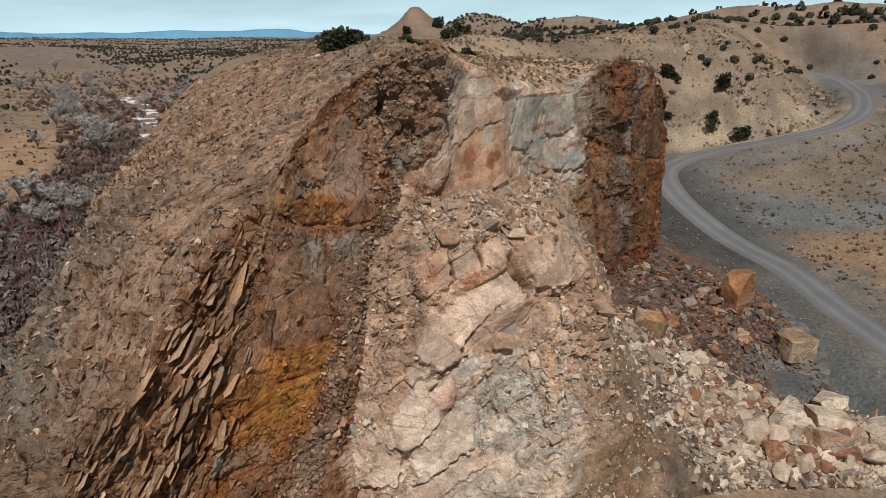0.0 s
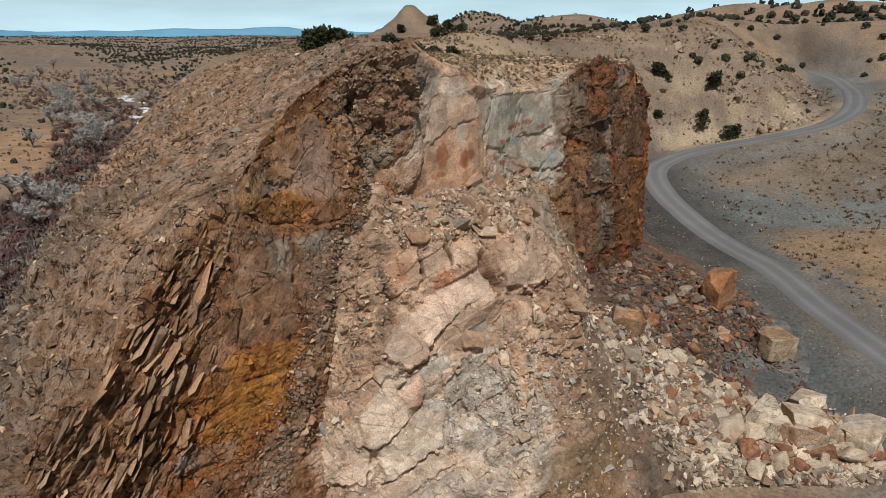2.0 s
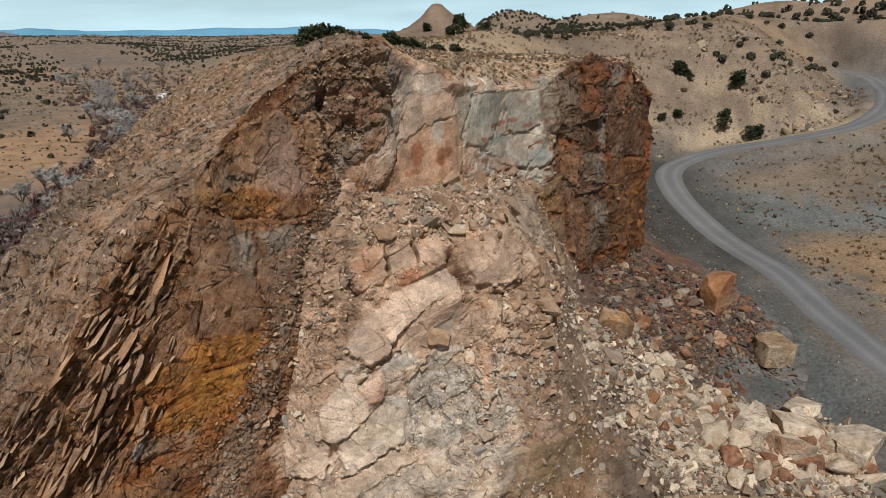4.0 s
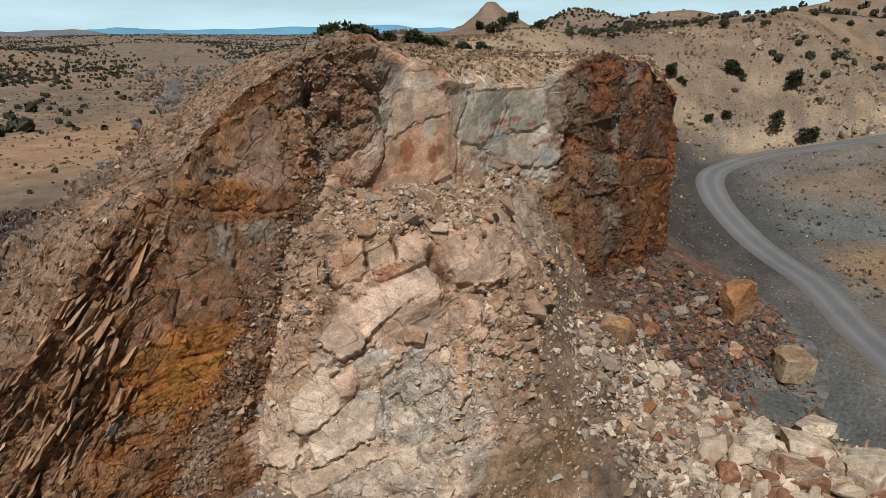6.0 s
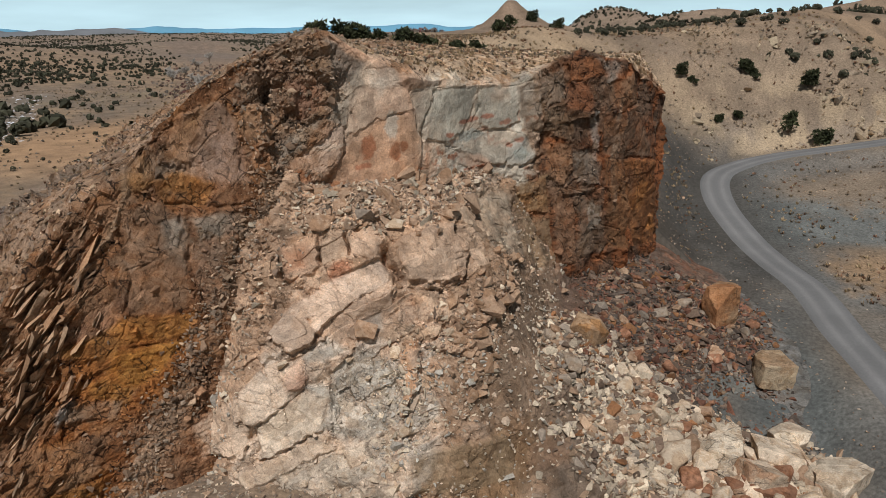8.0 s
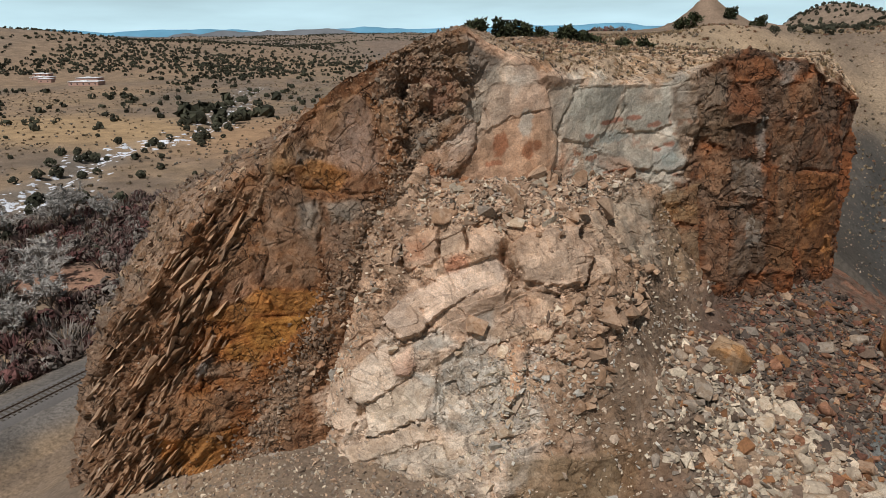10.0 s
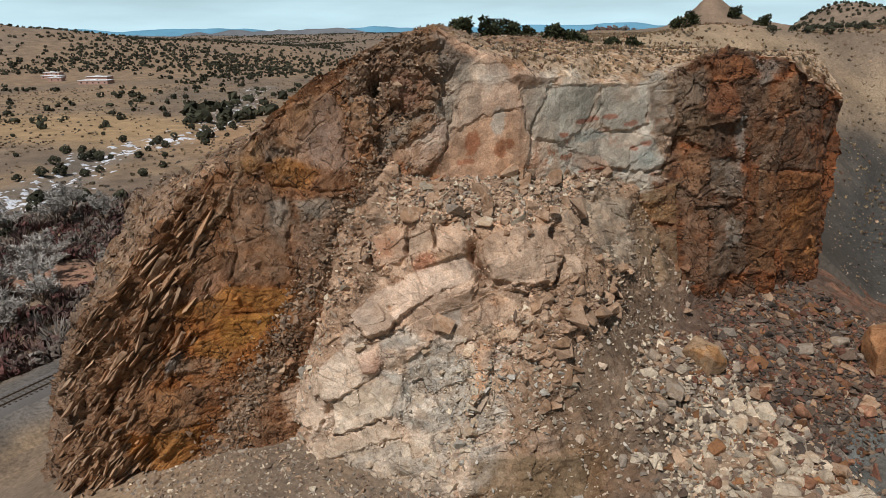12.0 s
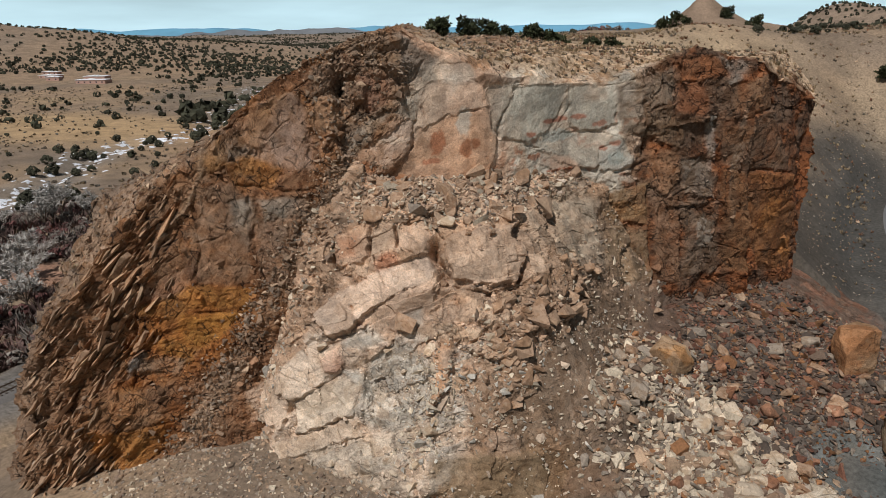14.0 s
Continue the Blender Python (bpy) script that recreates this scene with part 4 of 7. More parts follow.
face("wall", [(16.4, 21.4), (18.4, 21.1), (18.9, 18.2), (17.9, 16.9), (16.5, 17.9)], (0.246, 0.135, 0.074), proud=0.2, gz=-0.1, calm=0.3, edge=0.4)
face("wall", [(18.7, 20.1), (20.7, 20.5), (21.6, 16.2), (19.5, 16.8)], (0.205, 0.164, 0.127), mix=0.8, proud=0.1, gz=-0.1, calm=0.3, edge=0.3)
face("wall spur", [(12.7, 17.4), (16.5, 18.2), (16.9, 14.0), (13.9, 14.8)], (0.265, 0.165, 0.085), proud=0.15, calm=0.5, edge=0.4)
face("wall spur", [(13.8, 14.7), (16.7, 13.7), (17.5, 8.3), (15.5, 9.9), (14.2, 12.7)], (0.275, 0.19, 0.115), proud=0.25, gx=0.05, calm=0.55, edge=0.4)
face("wall spur", [(16.8, 16.8), (19.1, 16.5), (19.9, 7.6), (17.8, 8.1)], (0.215, 0.125, 0.075), mix=0.9, proud=0.3, gx=0.05, calm=0.6, edge=0.45)
face("wall", [(19.3, 16.2), (21.9, 15.9), (22.7, 8.3), (20.2, 8.2)], (0.172, 0.119, 0.082), mix=0.9, proud=0.1, calm=0.5, edge=0.3)
face("wall", [(20.4, 24.3), (20.9, 24.3), (21.4, 21.3), (21.1, 19.1), (20.6, 21.4)], (0.31, 0.284, 0.245), mix=0.75, calm=0.2, edge=0)
stain("wall", (21.3, 12.8), (0.29, 0.26, 0.215), 0.5, 1.8, 0.6)
stain("wall", (22.8, 22.3), (0.26, 0.13, 0.065), 1.4, 1.0, 0.6)
stain("wall", (26.7, 13.5), (0.29, 0.125, 0.04), 0.8, 2.0, 0.7)
stain("wall", (28.5, 9.1), (0.3, 0.13, 0.04), 0.5, 1.2, 0.7)
stain("wall", (14.0, 15.9), (0.3, 0.15, 0.06), 1.2, 0.8, 0.7)
cleft("wall", [(15.3, 25.8), (16.0, 22.5), (16.1, 20.1)], 0.22, 0.9)
cleft("wall", [(17.2, 29.2), (17.7, 24.7), (18.6, 21.5)], 0.2, 0.8)
cleft("wall spur", [(16.5, 17.9), (17.0, 12.8), (17.7, 7.9)], 0.18, 0.8)
cleft("wall", [(21.0, 24.0), (21.8, 19.0), (22.3, 13.2)], 0.15, 0.6)
cleft("wall", [(18.8, 20.4), (19.5, 13.6), (20.2, 7.6)], 0.18, 0.7)
cleft("wall", [(24.7, 18.5), (24.7, 14.0), (25.5, 8.2)], 0.18, 0.7)
cleft("wall", [(25.6, 18.5), (27.8, 17.7)], 0.2, 0.9)
cleft("spur", [(15.2, 12.2), (16.2, 9.2)], 0.2, 0.8)
face("spur", [(-2.3, 17.1), (-0.0, 17.6), (0.6, 15.7), (0.3, 15.1), (-1.6, 14.8)], (0.44, 0.29, 0.195), mix=0.9, proud=0.7, gx=0.05, gz=0.05, calm=0.85, edge=0.8)
face("spur", [(-1.9, 16.8), (-0.7, 17.0), (-0.4, 15.6), (-1.5, 15.4)], (0.37, 0.165, 0.085), mix=0.75, calm=0.3, edge=0, soft=0.3)
face("spur", [(-4.0, 15.9), (-2.3, 16.5), (-1.8, 14.5), (-2.7, 13.7), (-4.0, 14.6)], (0.43, 0.29, 0.19), mix=0.9, proud=0.4, gx=-0.1, calm=0.8, edge=0.6)
face("spur", [(0.2, 17.2), (2.2, 17.5), (2.4, 16.2), (0.8, 15.7)], (0.44, 0.315, 0.22), mix=0.9, proud=0.35, edge=0.5)
face("spur", [(2.4, 17.4), (3.7, 18.1), (4.8, 17.7), (5.2, 16.5), (3.5, 16.2), (2.7, 16.6)], (0.48, 0.335, 0.235), mix=0.9, proud=0.6, gz=0.05, calm=0.8, edge=0.6)
face("spur", [(-2.3, 11.1), (-1.0, 13.2), (1.3, 14.5), (4.2, 15.9), (5.6, 16.3), (5.8, 14.5), (3.4, 13.2), (1.5, 11.6), (0.5, 10.4), (-0.4, 10.0)], (0.57, 0.43, 0.325), mix=0.92, proud=0.75, gz=-0.25, calm=0.85, edge=0.7)
face("spur", [(1.5, 11.5), (3.4, 13.2), (5.8, 14.1), (6.0, 12.2), (4.9, 11.1), (3.6, 9.9), (2.2, 10.0)], (0.42, 0.3, 0.215), mix=0.92, proud=0.1, gz=0.25, calm=0.85, edge=0.5)
face("spur", [(4.0, 11.6), (5.2, 12.2), (5.3, 10.8), (4.1, 10.4)], (0.36, 0.345, 0.3), proud=0.1, calm=0.8, edge=0.2)
face("spur", [(0.1, 9.8), (1.7, 10.9), (3.2, 9.7), (1.9, 9.2), (0.6, 9.3)], (0.41, 0.365, 0.305), mix=0.9, proud=-0.1, gz=-0.1, calm=0.85, edge=0.3)
face("spur", [(5.8, 17.3), (7.8, 17.8), (9.3, 17.3), (10.6, 15.1), (10.9, 13.6), (9.5, 13.7), (7.2, 14.4), (6.4, 15.7)], (0.46, 0.325, 0.23), mix=0.92, proud=1.0, gx=0.05, gz=0.05, calm=0.85, edge=0.9)
face("spur", [(6.7, 16.1), (8.9, 16.2), (10.1, 14.8), (9.8, 13.8), (7.4, 14.5)], (0.49, 0.36, 0.26), mix=0.7, proud=0.1, gz=0.1, calm=0.5, edge=0.1, soft=0.3)
face("spur", [(9.6, 17.0), (11.1, 15.5), (12.3, 13.7), (11.3, 13.5), (10.5, 15.3)], (0.45, 0.325, 0.23), mix=0.9, proud=0.6, gx=0.1, calm=0.85, edge=0.7)
face("spur", [(9.4, 18.0), (10.3, 17.8), (11.5, 15.9), (11.7, 15.0), (10.9, 15.7), (9.7, 17.1)], (0.42, 0.315, 0.225), mix=0.9, proud=0.8, calm=0.85, edge=0.6)
face("spur", [(-3.7, 7.6), (-1.9, 9.8), (0.1, 9.8), (0.1, 8.0), (-0.9, 6.3), (-2.5, 5.3), (-3.9, 5.6)], (0.55, 0.43, 0.325), mix=0.9, proud=0.5, gx=-0.05, gz=-0.15, calm=0.75, edge=0.6)
face("wall spur", [(-7.5, 4.8), (-3.9, 7.4), (-2.7, 5.1), (-3.2, 3.1), (-7.2, 2.2)], (0.53, 0.4, 0.295), mix=0.9, proud=0.35, gx=-0.05, gz=-0.1, edge=0.5)
face("spur", [(-0.9, 8.4), (0.1, 9.7), (0.8, 8.4), (0.5, 7.4), (-0.5, 7.6)], (0.46, 0.275, 0.19), proud=0.7, calm=0.6, edge=0.6)
face("spur", [(-2.5, 5.1), (0.6, 7.2), (2.2, 6.8), (2.2, 4.6), (-0.5, 3.4), (-2.2, 2.8)], (0.57, 0.465, 0.355), mix=0.9, proud=0.55, gz=-0.15, calm=0.75, edge=0.6)
face("spur", [(-3.9, 1.8), (-2.2, 2.7), (-0.5, 3.3), (2.0, 4.4), (3.1, 3.5), (-0.2, 1.9), (-2.6, 1.0)], (0.55, 0.42, 0.305), mix=0.9, proud=0.5, gz=-0.1, edge=0.6)
face("spur", [(0.5, 7.6), (1.8, 7.9), (3.2, 6.2), (2.8, 4.5), (2.1, 4.8), (2.4, 6.5)], (0.46, 0.42, 0.355), proud=0.1, calm=0.6, edge=0.4)
face("spur", [(2.1, 8.3), (3.6, 9.6), (6.6, 8.8), (7.6, 5.6), (5.3, 4.0), (2.9, 4.3)], (0.4, 0.36, 0.3), proud=-0.7, calm=0, edge=0.2)
face("spur", [(-1.1, 1.8), (3.1, 3.3), (7.0, 4.7), (8.2, 0.5), (-0.3, -0.3)], (0.44, 0.36, 0.275), mix=0.8, proud=-0.1, gz=-0.1, calm=0.2, edge=0.3)
face("spur", [(7.2, 9.7), (7.5, 10.7), (8.5, 10.6), (8.7, 8.8), (8.7, 7.4), (7.8, 5.7), (7.4, 6.2), (7.8, 8.1)], (0.49, 0.29, 0.17), mix=0.92, proud=0.7, gx=0.05, edge=0.5)
face("spur", [(8.7, 8.3), (9.8, 8.6), (10.1, 7.3), (8.9, 7.2)], (0.42, 0.275, 0.17), proud=0.3, gz=0.1, calm=0.6, edge=0.5)
face("spur", [(11.0, 10.4), (12.0, 10.0), (12.2, 9.2), (11.1, 9.1), (10.9, 9.9)], (0.45, 0.3, 0.2), mix=0.9, proud=0.7, gz=0.1, calm=0.8, edge=0.6)
face("spur", [(9.6, 12.6), (11.0, 12.4), (11.5, 11.5), (10.1, 11.4)], (0.44, 0.32, 0.225), mix=0.9, proud=0.5, gz=0.1, edge=0.6)
face("spur", [(7.3, 13.5), (9.2, 13.5), (9.8, 11.7), (8.0, 11.5)], (0.42, 0.29, 0.195), mix=0.9, proud=0.3, gz=-0.1, calm=0.4, edge=0.4)
face("spur", [(12.0, 12.0), (13.4, 11.1), (14.0, 9.8), (13.2, 10.3)], (0.34, 0.23, 0.16), proud=0.5, gz=0.1, calm=0.6, edge=0.5)
face("spur", [(5.1, 10.9), (7.6, 11.4), (9.8, 11.1), (9.9, 10.5), (6.7, 10.2), (5.2, 10.3)], (0.44, 0.315, 0.215), mix=0.9, proud=0.5, gz=0.3, calm=0.4, edge=0.6)
face("spur", [(8.6, 3.1), (12.0, 3.3), (14.9, 2.6), (15.9, 0.7), (15.7, -0.8), (8.7, 0.4)], (0.215, 0.15, 0.09), mix=0.9, proud=0.6, gz=0.1, calm=0.65, edge=0.6)
face("spur", [(16.9, 0.8), (18.7, 0.6), (20.4, -0.5), (20.0, -1.4), (17.0, -1.2)], (0.22, 0.135, 0.085), proud=0.4, gz=0.1, calm=0.5, edge=0.5)
face("spur", [(11.9, 4.5), (13.9, 4.1), (13.9, 2.9), (12.2, 3.3)], (0.34, 0.24, 0.17), mix=0.8, proud=0.4, gz=0.2, calm=0.5, edge=0.5)
face("spur", [(14.8, 4.1), (15.9, 4.0), (16.4, 2.1), (15.4, 2.5)], (0.27, 0.155, 0.085), proud=0.3, calm=0.4, edge=0.4)
cleft("spur", [(5.2, 16.9), (5.6, 16.1), (6.2, 15.1), (6.6, 14.2)], 0.3, 2.6)
cleft("spur", [(9.5, 17.1), (10.5, 15.5), (11.0, 14.4), (11.1, 13.6)], 0.16, 1.2)
cleft("spur", [(0.2, 12.1), (1.0, 11.1), (1.8, 10.3)], 0.07, 0.4)
cleft("spur", [(-2.3, 16.5), (-1.6, 14.6)], 0.16, 1.0)
cleft("spur", [(0.1, 17.5), (0.7, 15.7)], 0.12, 0.7)
cleft("spur", [(2.1, 17.5), (2.8, 16.4)], 0.14, 0.8)
cleft("spur", [(10.0, 11.2), (11.8, 10.7), (13.5, 10.0)], 0.14, 0.7)
cleft("spur", [(8.1, 10.5), (11.0, 9.0), (12.7, 8.8)], 0.16, 0.8)
cleft("spur", [(7.1, 13.7), (9.6, 13.1), (11.4, 13.3)], 0.16, 0.7)
cleft("spur", [(-3.2, 3.1), (-2.7, 5.1), (-3.4, 5.7)], 0.1, 0.5)
cleft("spur", [(-0.9, 6.3), (0.5, 7.4)], 0.12, 0.6)


def build_cliff():
    cols, s, total = crest_columns(1040)
    n_face, n_top = 320, 150
    xc, yc, zc, y0 = cols.T
    lean = (yc - y0) / np.maximum(zc, 2)
    lift = flat_fbm(xc, yc, 3.0, 3, 55) * 0.5 + flat_fbm(xc, yc, 0.8, 2, 56) * 0.22
    zc = zc + lift * smooth(-60, -30, xc)
    turn = smooth(22, 29, xc) * 0.9
    out = np.stack([np.sin(turn), -np.cos(turn)], 1)
    z_low = np.where(xc < -20, np.interp(xc, [-60, -24], [-12, -7]), -6.0)
    v = np.linspace(0, 1, n_face)[:, None]
    z = z_low + (zc - z_low) * v
    back = (zc - z) * lean
    face = np.stack([xc + out[:, 0] * back, yc + out[:, 1] * back, z], -1)
    w = (np.linspace(0, 1, n_top + 1)[1:, None]) ** 1.25
    reach = np.interp(xc, [-46, -34, -20, 0, 20, 26, 29], [30, 60, 74, 44, 16, 9, 4])
    ty = yc + reach * w
    tx = xc - 0.0 * w
    cap = softmin(np.minimum(dip_slope(tx, ty), west_scarp(tx, ty)), upland(tx, ty), 2.5)
    rise = np.interp(xc, [-40, -18, -14, -10, 0, 20, 29], [1.1, 1.15, 0.9, 0.75, 0.45, 0.3, 0.3])
    tz = softmin(zc + rise * (ty - yc) + 0.1, cap, 0.8)
    ground_z = ground_height(tx, ty, False)
    k = smooth(0.75, 1.0, w) + 0 * tz
    tz = tz * (1 - k) + (ground_z - 0.5) * k
    top = np.stack([tx, ty, tz], -1)
    grid = np.concatenate([face, top], 0)
    nor = normals_of(grid)
    nor *= np.sign((nor * np.array((0, -1.0, 0.3))).sum(-1, keepdims=True))
    for _ in range(4):
        nor[1:-1] = nor[1:-1] * 0.5 + 0.25 * (nor[:-2] + nor[2:])
    p = grid.reshape(-1, 3)
    is_face = np.repeat(np.arange(n_face + n_top) < n_face, len(xc)).astype(float)
    near_top = np.concatenate([np.ones((n_face, len(xc))), smooth(np.interp(xc, [-24, -16, -13], [11, 7, 5]), 0.0, ty - yc)], 0).ravel()
    x, zz = p[:, 0], p[:, 2]
    bedded = smooth(-5, -9, x)
    panel = smooth(-1.5, 1, x) * smooth(16, 13, x) * smooth(16, 20, zz)
    block = smooth(13, 17, x)
    warp = np.stack([fbm(p / 2.5, 3, 71), fbm(p / 2.5, 3, 72), fbm(p / 2.5, 3, 73)], 1) * 0.5
    pw = p + warp
    rb = ledges(pw, (4.0, 4.0, 3.4), 101, ROTATIONS[0])[1]
    rs = ledges(pw, (0.6, 0.6, 0.45), 103, ROTATIONS[1])[1]
    slab, rl = ledges(pw, (4.2, 2.4, 0.8), 104, EDGE_BED)
    slab2, rl2 = ledges(pw, (2.0, 1.2, 0.33), 105, EDGE_BED)
    upright = np.array(((0.6, 0.8, 0.1), (0.0, -0.1, 1.0), (0.8, -0.6, 0.0)))
    pillar, rp = ledges(pw, (3.2, 5.5, 2.0), 108, upright)
    steps, rst = ledges(pw, (1.2, 1.2, 0.7), 109, ROTATIONS[2])
    rough = fbm(p / 0.6, 4, 106)
    coarse = rugged(p + 0.25 * warp, 5.0, 5, 110, 0.52)
    shard = rugged(p, 0.95, 4, 120, 0.62)
    left = smooth(-12.0, -15.0, x)
    flat_face = smooth(-14.5, -12.5, x) * smooth(-3.5, -5.5, x)
    seams = ledges(pw, (5.0, 5.0, 0.32), 150, np.array(((1.0, 0.1, 0.08), (-0.1, 1.0, 0.0), (-0.08, 0.0, 1.0))))[0]
    net = np.maximum(smooth(0.06, 0.02, np.abs(facets((p + 0.2 * warp) @ ROTATIONS[1].T / 2.1, 151))), smooth(0.06, 0.02, np.abs(facets((p + 0.2 * warp) @ ROTATIONS[4].T / 1.5, 153)))) * smooth(-0.05, 0.15, fbm(p / 3.0, 3, 152))
    plain = np.maximum(panel, 0.75 * flat_face)
    plain = np.maximum(plain, 0.55 * block)
    crackline = np.abs(facets(((p + 0.12 * warp) @ ROTATIONS[2].T) * np.array((0.3, 0.2, 0.16)), 131))
    joint = 0.6 * (1 - flat_face) * (1 - panel) * smooth(0.045, 0.012, crackline) * smooth(-0.1, 0.1, fbm(p / 5.0, 2, 130))
    d = coarse * (0.75 * (1 - plain) + 0.2 * plain)
    d += steps * (0.13 * (1 - plain) + 0.02 * plain) * (1 - 0.8 * block) + shard * (0.17 * (1 - plain) + 0.06 * plain)
    d += flat_face * (seams * 0.07 * smooth(15, 11, zz) - net * 0.14 * smooth(9, 13, zz))
    d += rugged(pw, 2.4, 2, 140, 0.5) * 0.28 * (1 - plain)
    d += block * pillar * 0.5
    d += bedded * (slab * (0.10 + 0.32 * left) + slab2 * (0.05 + 0.12 * left)) * smooth(-32, -25, x) * (1 - 0.7 * flat_face)
    d -= joint * 0.28 * (1 - left)
    d += rough * 0.04
    broken_top = spot(x, zz, -2.5, 29, 3, 3.5)
    d += broken_top * (steps * 0.22 + shard * 0.2)
    small = shard
    gb = np.maximum(joint, net * flat_face)
    rb = rb * (1 - block[:, None]) + rp * block[:, None]
    rm = rst
    # gully down the left of the panels
    d -= 1.9 * np.exp(-((x + 3.8 + 0.18 * (zz - 26) + 0.4 * warp[:, 0]) / 0.6) ** 2) * smooth(17, 21, zz) * smooth(31, 28, zz)
    hump = (1 - is_face)
    gap_shade = gb * (1 - bedded * 0.5)
    wt = wall_tones(p, rb * (1 - bedded[:, None]) + rl * bedded[:, None], rm * (1 - bedded[:, None]) + rl2 * bedded[:, None], gap_shade)
    skin = 1 - 0.75 * panel * is_face
    shape_rock("wall", p, is_face > 0.5, d, wt, skin, (1 + 0.14 * fbm(p / 0.9, 4, 52)) * (0.9 + 0.2 * rst[:, 1]))
    d_top = small * 0.06 + slab2 * 0.07 * bedded + slab * 0.10 * bedded + rough * 0.10 + fbm(p / 4, 4, 107) * 0.45
    d_top += smooth(-18, -24, x) * smooth(75, 60, p[:, 1]) * (slab * 0.45 + slab2 * 0.3 + coarse * 0.5 + shard * 0.3)
    d = d * (is_face + hump * near_top * 0.5) + hump * (1 - near_top * 0.6) * d_top
    fade = np.concatenate([np.ones((n_face, len(xc))), 1 - smooth(0.8, 1, w) + 0 * tz], 0).ravel()
    q = p + nor.reshape(-1, 3) * (d * fade)[:, None]
    ft = flank_tones(p, rs)
    k = np.clip(is_face + hump * smooth(2.2, 0.2, np.concatenate([np.zeros((n_face, len(xc))), ty - yc], 0).ravel() + 0.8 * rough) * 0.8, 0, 1)
    tones = wt * k[:, None] + ft * (1 - k[:, None])
    ob = sheet("cliff", q.reshape(grid.shape)[:, ::1], ROCK, np.concatenate([np.clip(tones, 0.01, 0.8), skin[:, None]], 1))
    return tagged(ob, "fractured tan, grey and rust-stained sandstone cliff with tilted beds", "cliff", kind="structure"), q.reshape(grid.shape), nor, n_face


cliff, cliff_grid, cliff_nor, cliff_face_rows = build_cliff()

# ---- the spur of collapsed rock and the talus apron: sections along y, as (y, height) ----
SPUR = {
    -7.5: [(35.5, -2.5), (38.6, 1), (39.8, 4), (41.2, 8), (42.6, 12), (44, 16), (46, 19), (49, 20.5)],
    -4: [(35.5, -0.5), (37.2, 2.4), (38.4, 6.5), (40.6, 9.6), (42.4, 13.9), (43.9, 17.8), (46.5, 20), (50, 21.5)],
    0: [(36.5, -0.5), (38.4, 2.5), (39.6, 6), (41, 9.8), (43.3, 13.3), (45.2, 16.7), (48, 19.4), (54, 21)],
    4: [(37.6, -0.8), (39.2, 2.5), (40.9, 5.7), (43.6, 8.6), (44.7, 13), (46.1, 16.6), (49.6, 19.1), (57, 20.5)],
    8: [(37.8, -1), (39.5, 2.8), (41.2, 6), (43.3, 9.4), (46.3, 12.5), (47.8, 16.2), (51.1, 18.7), (62, 20.5)],
    12.5: [(40.3, -1.5), (42.2, 1.2), (43.2, 5.1), (46, 8.4), (47.9, 11.2), (52.5, 13.2), (59, 15.3), (68, 19)],
}
TALUS = {
    17: [(42.5, -4), (45.9, -1), (47.5, 2.7), (49.5, 4.4), (52.5, 5.2), (61.5, 5.6), (67, 8.4), (73, 10)],
    21: [(46, -4.4), (48, -1.5), (50.5, 0.1), (54.9, 2), (61, 4.1), (71.3, 4.9), (77, 6.5), (84, 8)],
    26: [(47, -4.9), (50, -3), (54.4, -0.8), (62, 0.9), (70, 2.9), (75, 4), (80, 5.6), (90, 7)],
    30.5: [(47, -5), (52, -4.3), (57, -3.2), (63.3, -0.7), (70, 1.1), (77.6, 3.6), (84, 4.6), (94, 5)],
    36: [(47, -5), (52, -4.8), (56.3, -4.7), (63.7, -4.4), (68.3, -1.6), (74, 1.0), (81, 1.6), (92, 1.7)],
    41: [(47, -5.2), (52, -5), (58, -4.7), (64, -3.9), (67.5, -2), (74, 0.2), (80, 0.2), (90, 0.2)],
    46: [(47, -6.5), (50, -6), (54, -5.4), (58, -4.8), (64, -3.4), (70, -1.8), (76, -1.0), (84, -0.6)],
}


